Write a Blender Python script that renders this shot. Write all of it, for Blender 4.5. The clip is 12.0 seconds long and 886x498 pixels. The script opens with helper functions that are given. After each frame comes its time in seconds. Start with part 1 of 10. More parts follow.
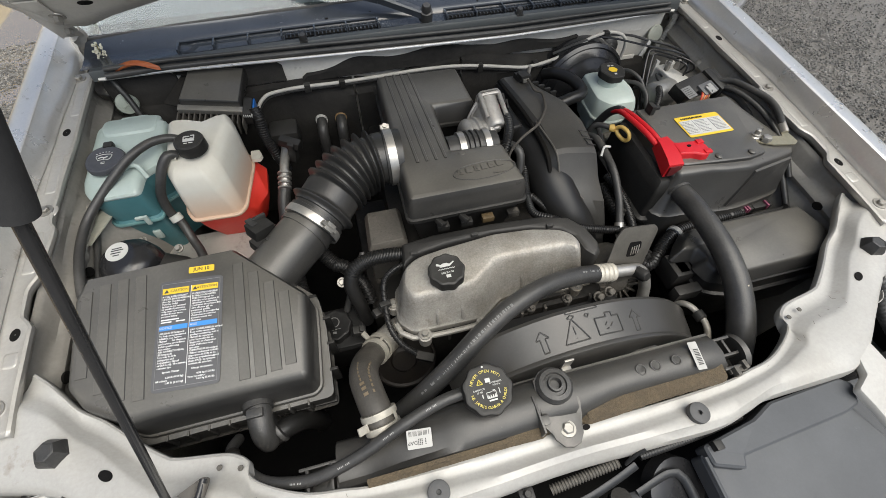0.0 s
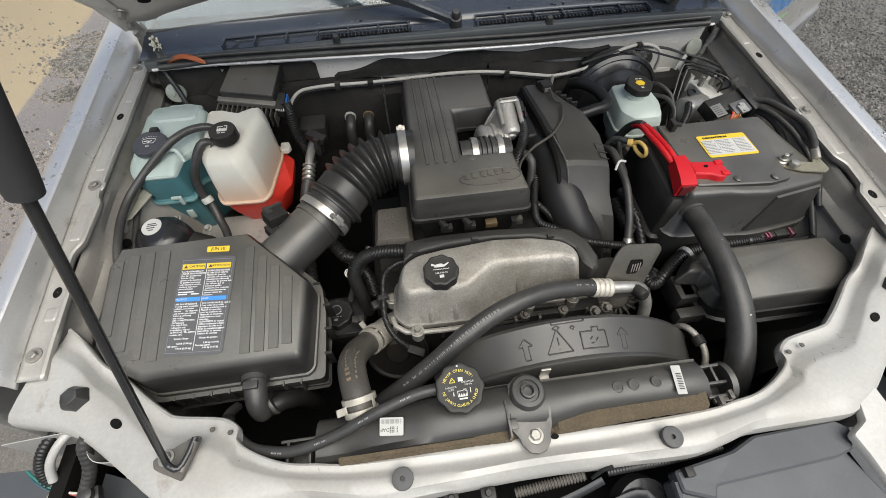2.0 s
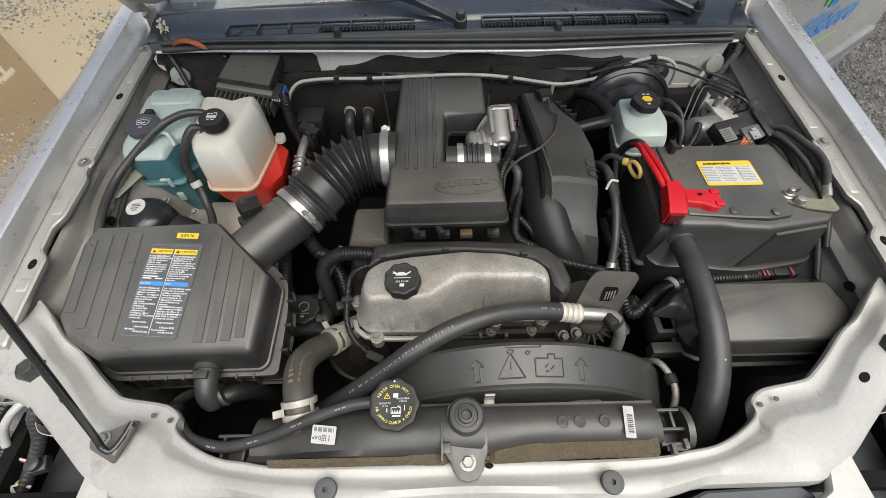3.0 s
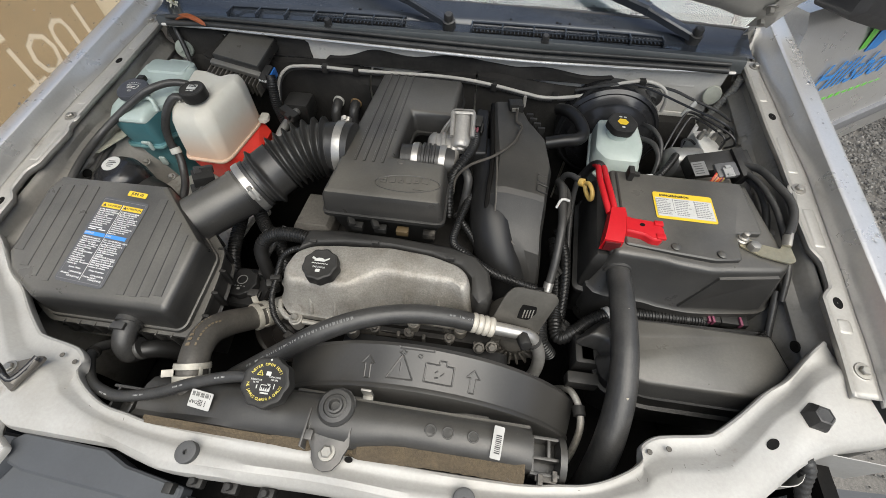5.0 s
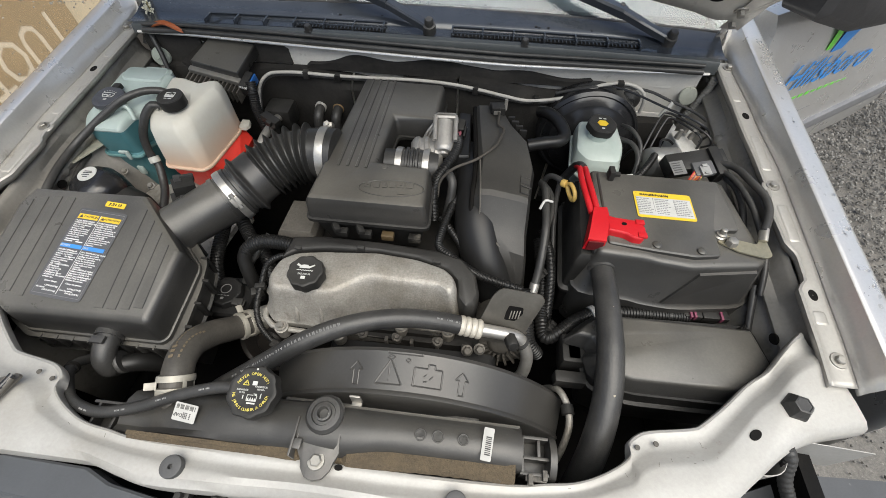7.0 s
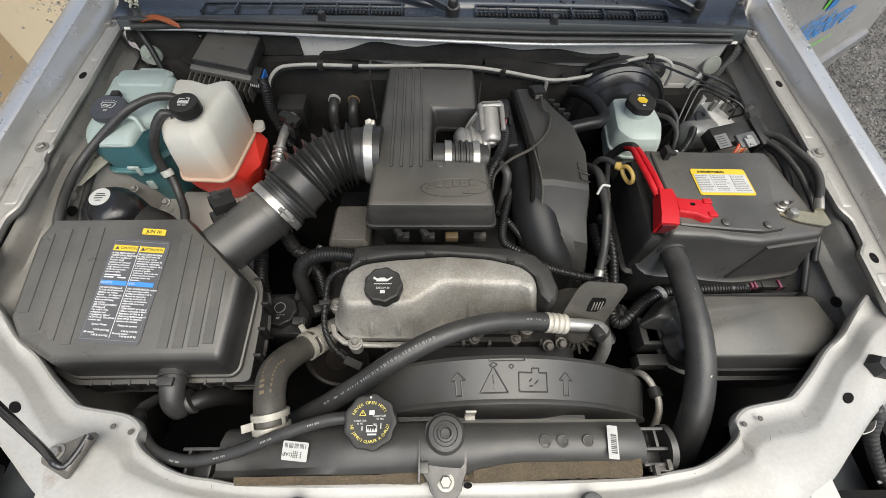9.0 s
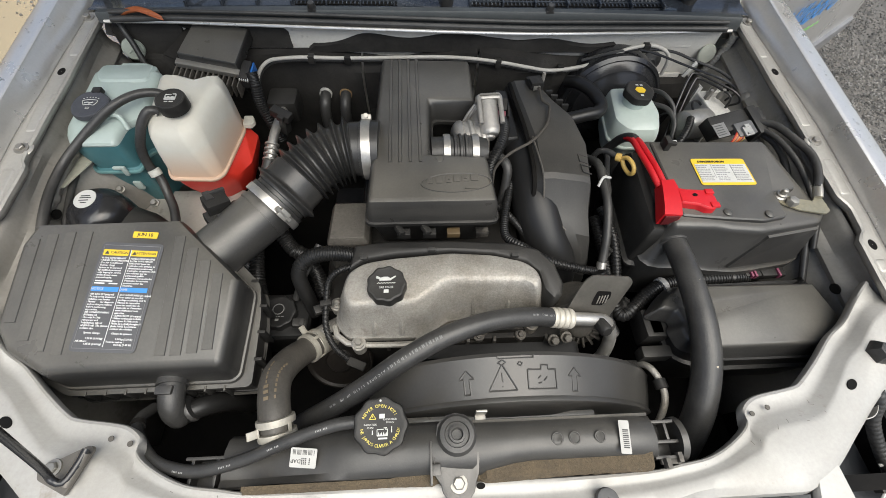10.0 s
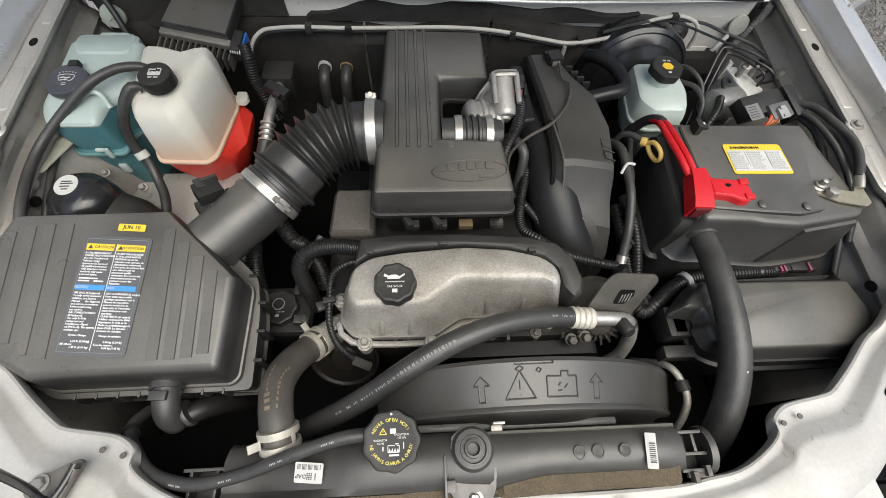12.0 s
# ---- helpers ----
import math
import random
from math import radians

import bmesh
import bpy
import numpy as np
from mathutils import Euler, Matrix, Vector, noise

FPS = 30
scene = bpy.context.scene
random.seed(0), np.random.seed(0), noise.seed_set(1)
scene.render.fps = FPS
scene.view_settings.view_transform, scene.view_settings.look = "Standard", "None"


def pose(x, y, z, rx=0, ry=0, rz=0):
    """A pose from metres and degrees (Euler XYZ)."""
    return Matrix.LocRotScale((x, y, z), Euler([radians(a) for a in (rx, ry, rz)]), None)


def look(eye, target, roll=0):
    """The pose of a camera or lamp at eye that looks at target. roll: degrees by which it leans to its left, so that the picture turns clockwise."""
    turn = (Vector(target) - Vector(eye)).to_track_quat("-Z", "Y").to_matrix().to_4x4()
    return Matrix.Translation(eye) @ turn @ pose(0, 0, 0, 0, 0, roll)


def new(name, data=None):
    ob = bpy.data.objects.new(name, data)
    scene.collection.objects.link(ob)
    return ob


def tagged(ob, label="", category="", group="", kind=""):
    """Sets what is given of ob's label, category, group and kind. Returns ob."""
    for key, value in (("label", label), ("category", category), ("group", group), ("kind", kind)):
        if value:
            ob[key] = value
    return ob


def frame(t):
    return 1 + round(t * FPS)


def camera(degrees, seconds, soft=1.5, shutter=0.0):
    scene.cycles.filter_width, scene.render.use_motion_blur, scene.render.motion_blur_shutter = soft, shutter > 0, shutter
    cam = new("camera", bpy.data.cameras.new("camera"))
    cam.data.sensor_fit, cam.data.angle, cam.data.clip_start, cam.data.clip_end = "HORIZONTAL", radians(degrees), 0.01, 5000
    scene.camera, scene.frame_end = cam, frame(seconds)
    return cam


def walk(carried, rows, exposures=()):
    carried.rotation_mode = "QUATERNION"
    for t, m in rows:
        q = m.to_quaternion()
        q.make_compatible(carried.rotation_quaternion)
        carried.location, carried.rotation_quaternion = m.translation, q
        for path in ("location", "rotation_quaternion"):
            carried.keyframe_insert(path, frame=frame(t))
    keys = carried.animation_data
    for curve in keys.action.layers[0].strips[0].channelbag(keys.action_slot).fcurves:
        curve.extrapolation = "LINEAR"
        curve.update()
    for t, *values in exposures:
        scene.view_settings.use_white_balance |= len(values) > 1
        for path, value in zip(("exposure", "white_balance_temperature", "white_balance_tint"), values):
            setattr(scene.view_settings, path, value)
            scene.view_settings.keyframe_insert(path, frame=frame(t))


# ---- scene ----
# ---- camera ----
cam = camera(93.7, 12.0, soft=0.6)
PATH = [
    (0, (-0.188, -0.212, 1.533), (0.124, 0.909, -0.093), 0.8),
    (0.5, (-0.18, -0.216, 1.536), (0.094, 0.912, -0.092), 0.0),
    (1, (-0.146, -0.235, 1.543), (0.078, 0.904, -0.086), -0.8),
    (1.5, (-0.102, -0.259, 1.558), (0.069, 0.888, -0.071), -1.6),
    (2, (-0.123, -0.236, 1.556), (0.001, 0.916, -0.075), -1.9),
    (2.5, (-0.117, -0.221, 1.548), (-0.047, 0.931, -0.086), -1.7),
    (3, (-0.023, -0.214, 1.552), (-0.026, 0.929, -0.089), -1.7),
    (3.5, (0.089, -0.211, 1.555), (0.014, 0.922, -0.092), -1.4),
    (3.7, (0.115, -0.211, 1.554), (0.003, 0.921, -0.091), -1.7),
    (5.3, (0.161, -0.21, 1.541), (-0.016, 0.951, -0.078), -0.1),
    (5.5, (0.164, -0.212, 1.542), (-0.008, 0.955, -0.073), 0.1),
    (6, (0.17, -0.214, 1.546), (0.009, 0.965, -0.062), 0.5),
    (6.5, (0.167, -0.212, 1.544), (0.024, 0.971, -0.062), 0.7),
    (7, (0.16, -0.211, 1.543), (0.046, 0.964, -0.072), 0.9),
    (7.5, (0.115, -0.204, 1.544), (0.047, 0.957, -0.083), 1.4),
    (7.7, (0.086, -0.199, 1.539), (0.043, 0.958, -0.091), 1.7),
    (9.3, (-0.029, -0.17, 1.545), (0.057, 0.907, -0.139), 3.2),
    (9.5, (-0.035, -0.17, 1.541), (0.069, 0.907, -0.141), 3.6),
    (10, (-0.04, -0.158, 1.537), (0.074, 0.892, -0.161), 3.9),
    (10.5, (-0.045, -0.143, 1.533), (0.075, 0.876, -0.183), 4.1),
    (11, (-0.049, -0.131, 1.525), (0.073, 0.86, -0.208), 4.6),
    (11.5, (-0.053, -0.118, 1.52), (0.067, 0.844, -0.229), 4.9),
    (12, (-0.056, -0.105, 1.511), (0.061, 0.832, -0.252), 5.0),
]
walk(cam, [(t, look(eye, target, roll)) for t, eye, target, roll in PATH], [(0, 0.64), (3.7, 0.66), (9.3, 0.74), (12, 0.80)])

# ---- world and light: a bright overcast day ----
world = bpy.data.worlds.new("world")
scene.world = world
world.use_nodes = True
wn = world.node_tree
sky = wn.nodes.new("ShaderNodeTexSky")
sky.sky_type, sky.sun_disc = "NISHITA", False
sky.sun_elevation, sky.sun_rotation = radians(68), radians(145)
sky.air_density, sky.dust_density, sky.ozone_density = 1.0, 4.6, 1.0
wn.links.new(sky.outputs["Color"], wn.nodes["Background"].inputs["Color"])
wn.nodes["Background"].inputs["Strength"].default_value = 0.095
sun = new("sun", bpy.data.lights.new("sun", "SUN"))
sun.data.energy, sun.data.angle, sun.data.color = 2.75, radians(70), (0.972, 0.985, 0.925)
sun.matrix_world = look((1.1, -1.6, 5.0), (0, 0.3, 0))

# ---- small tools ----
ORG = {}


def thing(name, at=(0, 0, 0), label="", category="", group="", kind=""):
    """An empty at the base of a thing."""
    ob = new(name)
    ob.empty_display_size = 0.02
    ob.location = at
    ORG[ob] = Vector(at)
    return tagged(ob, label, category, group, kind)


def part(name, bm, material, parent=None, label="", smooth=38, at=None):
    """Links a bmesh in world places as one mesh object under a thing or a part."""
    bmesh.ops.recalc_face_normals(bm, faces=bm.faces)
    me = bpy.data.meshes.new(name)
    org = ORG[parent] if parent else Vector(at or (0, 0, 0))
    bm.transform(Matrix.Translation(-org))
    bm.to_mesh(me)
    bm.free()
    me.materials.append(material)
    me.shade_smooth()
    me.set_sharp_from_angle(angle=radians(smooth))
    ob = new(name, me)
    ORG[ob] = org
    if parent:
        ob.parent = parent
    else:
        ob.location = org
    if label:
        ob["label"] = label
    return ob


def single(name, bm, material, at, label, category, group="", kind="", smooth=38):
    return tagged(part(name, bm, material, None, "", smooth, at), label, category, group, kind)


def frame_on(p, normal, up=(0, 1, 0)):
    """A pose at p whose z is the normal and whose y leans to up."""
    z = Vector(normal).normalized()
    x = Vector(up).cross(z).normalized()
    y = z.cross(x)
    m = Matrix((x, y, z)).transposed().to_4x4()
    m.translation = p
    return m


def spline(pts, step=0.008):
    """Points at about even steps along a smooth curve through pts."""
    p = [Vector(q) for q in pts]
    p = [2 * p[0] - p[1]] + p + [2 * p[-1] - p[-2]]
    out = []
    for a, b, c, d in zip(p, p[1:], p[2:], p[3:]):
        n = max(1, round((c - b).length / step))
        for i in range(n):
            t = i / n
            out.append(0.5 * (2 * b + (c - a) * t + (2 * a - 5 * b + 4 * c - d) * t * t + (3 * b - a - 3 * c + d) * t ** 3))
    return out + [p[-2]]


def loft(bm, rings, close=True, cap=True):
    vs = [[bm.verts.new(q) for q in r] for r in rings]
    n = len(rings[0])
    for a, b in zip(vs, vs[1:]):
        for i in range(n if close else n - 1):
            j = (i + 1) % n
            bm.faces.new((a[i], a[j], b[j], b[i]))
    if cap and close:
        bm.faces.new(vs[0])
        bm.faces.new(vs[-1])
    return vs


def tube(bm, pts, r, seg=12, step=0.008, ridge=0.0, pitch=0.006, flat=1.0):
    """A round hose; r: radius or radii at pts; ridge, pitch: corrugation."""
    q = spline(pts, pitch / 4 if ridge else step)
    rs = r if isinstance(r, (list, tuple)) else [r, r]
    rings, side = [], None
    for i, c in enumerate(q):
        d = (q[min(i + 1, len(q) - 1)] - q[max(i - 1, 0)]).normalized()
        if side is None:
            side = d.orthogonal().normalized()
        side = (side - d * side.dot(d)).normalized()
        other = d.cross(side)
        f = i / max(1, len(q) - 1) * (len(rs) - 1)
        k = min(int(f), len(rs) - 2)
        rad = rs[k] + (rs[k + 1] - rs[k]) * (f - k) + (ridge if i % 4 in (0, 1) else 0)
        rings.append([c + rad * (math.cos(a) * side + flat * math.sin(a) * other) for a in [2 * math.pi * s / seg for s in range(seg)]])
    loft(bm, rings)
    return bm


def lathe(bm, profile, m=Matrix(), seg=24, wave=(0, 0.0)):
    """Turns (radius, height) pairs about z; wave: lobes and their depth."""
    rings = []
    for r, z in profile:
        rings.append([m @ Vector(((r + wave[1] * math.cos(wave[0] * a) * (r > 0.6 * max(p[0] for p in profile))) * math.cos(a), (r + wave[1] * math.cos(wave[0] * a) * (r > 0.6 * max(p[0] for p in profile))) * math.sin(a), z)) for a in [2 * math.pi * s / seg for s in range(seg)]])
    loft(bm, rings)
    return bm


def soften(bm, width, seg=2, angle=28):
    es = [e for e in bm.edges if len(e.link_faces) == 2 and e.calc_face_angle(0) > radians(angle)]
    if es and width > 0:
        bmesh.ops.bevel(bm, geom=es, offset=width, segments=seg, profile=0.6, affect="EDGES", clamp_overlap=True)
    return bm


def box(bm, c, s, m=Matrix(), bevel=0.0, taper=(1, 1), seg=2):
    """A box of size s about c; taper: how much the top narrows in x and y."""
    b = bmesh.new()
    x, y, z = s[0] / 2, s[1] / 2, s[2] / 2
    loft(b, [[Vector((i * x, j * y, -z)) for i, j in ((-1, -1), (1, -1), (1, 1), (-1, 1))], [Vector((i * x * taper[0], j * y * taper[1], z)) for i, j in ((-1, -1), (1, -1), (1, 1), (-1, 1))]])
    bmesh.ops.recalc_face_normals(b, faces=b.faces)
    soften(b, bevel, seg)
    b.transform(m @ Matrix.Translation(c))
    return join(bm, b)


def join(bm, b):
    me = bpy.data.meshes.new("tmp")
    b.to_mesh(me)
    b.free()
    bm.from_mesh(me)
    bpy.data.meshes.remove(me)
    return bm


def inset(poly, d):
    """A polygon in the plan (counter-clockwise), moved in by d."""
    if isinstance(poly, Round):
        return rounded(inset(ccw(poly.corners), d), max(0.0015, poly.radius - d), poly.steps)
    out, n = [], len(poly)
    for i in range(n):
        a, b, c = Vector(poly[i - 1][:2]), Vector(poly[i][:2]), Vector(poly[(i + 1) % n][:2])
        u, v = (b - a).normalized(), (c - b).normalized()
        n1, n2 = Vector((-u.y, u.x)), Vector((-v.y, v.x))
        k = n1 + n2
        k = k / max(0.4, k.dot(n1)) if k.length > 1e-6 else n1
        out.append((b.x + k.x * d, b.y + k.y * d))
    return out


class Round(list):
    """A rounded polygon that remembers its corners."""


def ccw(poly):
    a = sum(p[0] * q[1] - q[0] * p[1] for p, q in zip(poly, list(poly[1:]) + [poly[0]]))
    return list(poly) if a > 0 else list(poly)[::-1]


def prism(bm, poly, levels, m=Matrix(), bevel=0.0, seg=2, height=None):
    """A plan polygon raised through levels of (z, inset); height(x, y) is added to z."""
    b = bmesh.new()
    poly = poly if isinstance(poly, Round) else ccw(poly)
    rings = []
    for z, d in levels:
        rings.append([Vector((x, y, z + (height(x, y) if height else 0))) for x, y in inset(poly, d)])
    loft(b, rings)
    bmesh.ops.recalc_face_normals(b, faces=b.faces)
    soften(b, bevel, seg)
    b.transform(m)
    return join(bm, b)


def rounded(poly, r=0.01, n=3):
    """Rounds the corners of a plan polygon."""
    out, k = [], len(poly)
    for i in range(k):
        a, b, c = Vector(poly[i - 1]), Vector(poly[i]), Vector(poly[(i + 1) % k])
        u, v = (a - b), (c - b)
        d = min(r, u.length * 0.45, v.length * 0.45)
        p, q = b + u.normalized() * d, b + v.normalized() * d
        for s in range(n + 1):
            t = s / n
            w = p.lerp(b, t).lerp(b.lerp(q, t), t)
            out.append((w.x, w.y))
    out = Round(out)
    out.corners, out.radius, out.steps = [tuple(p) for p in poly], r, n
    return out


def rect(x0, y0, x1, y1, r=0.0):
    p = [(x0, y0), (x1, y0), (x1, y1), (x0, y1)]
    return rounded(p, r) if r else p


def hexbolt(bm, m, r=0.007, flange=0.011, h=0.006):
    lathe(bm, [(0.0005, 0), (flange, 0), (flange * 0.95, 0.0018), (r * 1.05, 0.002)], m, 16)
    b = bmesh.new()
    lathe(b, [(r, 0.0018), (r, h), (r * 0.8, h + 0.0012)], Matrix(), 6)
    b.transform(m)
    return join(bm, b)


def words(name, text, size, m, material, parent, depth=0.0004, align="CENTER", label="", shear=0.0):
    """Lettering with the built-in font, as a mesh."""
    cu = bpy.data.curves.new(name, "FONT")
    cu.body, cu.size, cu.extrude, cu.align_x, cu.align_y, cu.resolution_u, cu.shear = text, size, depth, align, "CENTER", 2, shear
    ob = bpy.data.objects.new(name, cu)
    me = bpy.data.meshes.new_from_object(ob)
    bpy.data.objects.remove(ob)
    b = bmesh.new()
    b.from_mesh(me)
    b.transform(m)
    return part(name, b, material, parent, label)


def glyphs(name, text, size, place, material, parent, label="", depth=0.0003):
    """Lettering as one mesh, each sign at the pose place(i)."""
    bm = bmesh.new()
    for i, ch in enumerate(text):
        if ch == " ":
            continue
        cu = bpy.data.curves.new(name, "FONT")
        cu.body, cu.size, cu.extrude, cu.align_x, cu.align_y, cu.resolution_u = ch, size, depth, "CENTER", "CENTER", 2
        ob = bpy.data.objects.new(name, cu)
        me = bpy.data.meshes.new_from_object(ob)
        bpy.data.objects.remove(ob)
        b = bmesh.new()
        b.from_mesh(me)
        b.transform(place(i))
        join(bm, b)
    return part(name, bm, material, parent, label)


def column(name, lines, size, pitch, m, material, parent, align="LEFT"):
    """Lines of small print below one another, as one mesh."""
    bm = bmesh.new()
    for k, text in enumerate(lines):
        if not text:
            continue
        cu = bpy.data.curves.new(name, "FONT")
        cu.body, cu.size, cu.extrude, cu.offset, cu.align_x, cu.align_y, cu.resolution_u = text, size, 0.0002, 0.00006, align, "CENTER", 1
        ob = bpy.data.objects.new(name, cu)
        me = bpy.data.meshes.new_from_object(ob)
        bpy.data.objects.remove(ob)
        b = bmesh.new()
        b.from_mesh(me)
        b.transform(m @ Matrix.Translation((0, -pitch * k, 0)))
        join(bm, b)
    return part(name, bm, material, parent)


# ---- materials ----
def surface(name, color, rough=0.5, metal=0.0, second=None, mix=0.5, scale=6.0, grain=0.12, fine=140.0, bump=0.15, coat=0.0, spots=None, spot_scale=30.0, spot_at=0.62, spot_soft=0.08, trans=0.0, spec=0.5, sss=0.0, rough_var=0.12, bump_scale=None, stretch=(1, 1, 1)):
    """A painted, cast or moulded surface with patches, grain, wear and fine relief."""
    m = bpy.data.materials.new(name)
    m.use_nodes = True
    t = m.node_tree
    p = t.nodes["Principled BSDF"]
    co = t.nodes.new("ShaderNodeTexCoord")
    mp = t.nodes.new("ShaderNodeMapping")
    mp.inputs["Scale"].default_value = stretch
    t.links.new(co.outputs["Object"], mp.inputs["Vector"])

    def field(s, detail=4.0, rou=0.6):
        n = t.nodes.new("ShaderNodeTexNoise")
        n.inputs["Scale"].default_value, n.inputs["Detail"].default_value, n.inputs["Roughness"].default_value = s, detail, rou
        t.links.new(mp.outputs["Vector"], n.inputs["Vector"])
        return n.outputs["Fac"]

    def ramp(f, a, b):
        r = t.nodes.new("ShaderNodeMapRange")
        r.inputs["From Min"].default_value, r.inputs["From Max"].default_value = a, b
        t.links.new(f, r.inputs["Value"])
        return r.outputs["Result"]

    def blend(f, a, b, mode="MIX"):
        n = t.nodes.new("ShaderNodeMix")
        n.data_type, n.blend_type = "RGBA", mode
        if isinstance(f, float):
            n.inputs["Factor"].default_value = f
        else:
            t.links.new(f, n.inputs["Factor"])
        for key, v in (("A", a), ("B", b)):
            if isinstance(v, tuple):
                n.inputs[key].default_value = v if len(v) == 4 else (*v, 1)
                for s in n.inputs:
                    if s.identifier == key + "_Color":
                        s.default_value = (*v[:3], 1)
            else:
                for s in n.inputs:
                    if s.identifier == key + "_Color":
                        t.links.new(v, s)
        return [o for o in n.outputs if o.identifier == "Result_Color"][0]

    big, small = field(scale), field(fine, 3.0)
    second = second or tuple(c * 0.72 for c in color)
    c = blend(ramp(big, 0.5 - 0.5 * (1.05 - mix) * 0.6, 0.5 + 0.5 * (1.05 - mix) * 0.9), color, second)
    g = t.nodes.new("ShaderNodeMapRange")
    g.inputs["To Min"].default_value, g.inputs["To Max"].default_value = 1 - grain * 1.6, 1 + grain * 1.6
    t.links.new(small, g.inputs["Value"])
    v = t.nodes.new("ShaderNodeVectorMath")
    v.operation = "SCALE"
    t.links.new(c, v.inputs[0])
    t.links.new(g.outputs["Result"], v.inputs["Scale"])
    c = v.outputs["Vector"]
    if spots:
        c = blend(ramp(field(spot_scale, 5.0, 0.7), spot_at, spot_at + spot_soft), c, spots)
    t.links.new(c, p.inputs["Base Color"])
    rr = t.nodes.new("ShaderNodeMapRange")
    rr.inputs["To Min"].default_value, rr.inputs["To Max"].default_value = max(0.02, rough - rough_var), min(1, rough + rough_var)
    t.links.new(field(scale * 3.1, 5.0), rr.inputs["Value"])
    t.links.new(rr.outputs["Result"], p.inputs["Roughness"])
    p.inputs["Metallic"].default_value = metal
    p.inputs["Specular IOR Level"].default_value = spec
    p.inputs["Coat Weight"].default_value = coat
    p.inputs["Coat Roughness"].default_value = 0.12
    p.inputs["Transmission Weight"].default_value = trans
    if sss:
        p.inputs["Subsurface Weight"].default_value = sss
        p.inputs["Subsurface Radius"].default_value = (0.02, 0.02, 0.02)
        p.inputs["Subsurface Scale"].default_value = 1.0
    if bump:
        b = t.nodes.new("ShaderNodeBump")
        b.inputs["Strength"].default_value, b.inputs["Distance"].default_value = bump, 0.002
        t.links.new(field(bump_scale or fine * 1.7, 3.0), b.inputs["Height"])
        t.links.new(b.outputs["Normal"], p.inputs["Normal"])
    return m


SILVER = surface("silver_paint", (0.66, 0.652, 0.635), 0.30, 0.6, (0.585, 0.572, 0.548), 0.45, 6, 0.06, 240, 0.05, 0.9, (0.34, 0.31, 0.265), 14, 0.63, 0.14)
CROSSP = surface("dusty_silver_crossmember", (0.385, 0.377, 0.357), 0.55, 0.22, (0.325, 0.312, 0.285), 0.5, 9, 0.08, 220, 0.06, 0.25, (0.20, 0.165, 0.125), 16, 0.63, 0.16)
# Same silver paint as the crest, dusty and dimmed for its missing sky reflection.
INFLANGE = surface("dusty_dimmed_flange_paint", (0.41, 0.396, 0.368), 0.42, 0.4, (0.33, 0.316, 0.288), 0.5, 8, 0.07, 200, 0.05, 0.2, (0.22, 0.195, 0.16), 14, 0.62, 0.16)
# Darker copy of the inner paint: grime plus the bay's shade as colour.
INFEN = surface("grimy_shaded_fender_paint", (0.29, 0.274, 0.247), 0.45, 0.2, (0.205, 0.192, 0.167), 0.5, 8, 0.1, 160, 0.06, 0.15, (0.09, 0.08, 0.066), 11, 0.58, 0.16)
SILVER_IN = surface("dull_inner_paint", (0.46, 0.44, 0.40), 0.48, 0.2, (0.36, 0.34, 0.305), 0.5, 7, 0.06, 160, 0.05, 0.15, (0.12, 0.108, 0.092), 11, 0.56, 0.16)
FIREW = surface("beige_firewall_paint", (0.72, 0.695, 0.64), 0.5, 0.0, (0.62, 0.595, 0.54), 0.5, 7, 0.07, 160, 0.06, 0.2, (0.22, 0.20, 0.17), 12, 0.62, 0.14)
BLACK = surface("black_plastic", (0.011, 0.0108, 0.0105), 0.42, 0, (0.036, 0.0345, 0.032), 0.5, 9, 0.12, 320, 0.12, 0, (0.075, 0.07, 0.06), 9, 0.64, 0.2, spec=0.22)
COVER = surface("dusty_black_cover", (0.024, 0.0235, 0.0225), 0.34, 0, (0.042, 0.040, 0.037), 0.6, 6, 0.16, 300, 0.10, 0, (0.115, 0.105, 0.085), 5, 0.60, 0.25, rough_var=0.2, spec=0.5)
SMOOTHB = surface("smooth_black_plastic", (0.012, 0.0119, 0.0118), 0.36, 0, (0.02, 0.0195, 0.019), 0.5, 9, 0.1, 320, 0.06, 0, (0.035, 0.033, 0.03), 9, 0.66, 0.2, spec=0.3)
RUBBER = surface("black_rubber", (0.024, 0.0238, 0.0235), 0.38, 0, (0.050, 0.0485, 0.046), 0.55, 14, 0.2, 220, 0.2, 0, (0.10, 0.094, 0.083), 16, 0.64, 0.2, spec=0.42)
# Near-black; also stands for the shade inside holes, slots and deep gaps.
DARK = surface("deep_black_and_shade", (0.005, 0.005, 0.005), 0.7, 0, (0.009, 0.008, 0.007), 0.5, 12, 0.2, 120, 0.25, spec=0.1)
GREASY = surface("grimy_dark_metal", (0.024, 0.022, 0.0195), 0.6, 0.2, (0.010, 0.0095, 0.0085), 0.5, 14, 0.2, 120, 0.3, 0, (0.10, 0.09, 0.075), 22, 0.62, 0.12, spec=0.25)
GRIME = surface("grimy_casting", (0.12, 0.11, 0.095), 0.6, 0.3, (0.07, 0.064, 0.055), 0.5, 14, 0.2, 200, 0.4, 0, (0.03, 0.028, 0.025), 16, 0.58, 0.15)
BELLOWS = surface("bellows_rubber", (0.026, 0.0255, 0.0245), 0.38, 0, (0.042, 0.0405, 0.0385), 0.55, 14, 0.15, 220, 0.12, 0, (0.06, 0.057, 0.052), 16, 0.66, 0.2, spec=0.5)
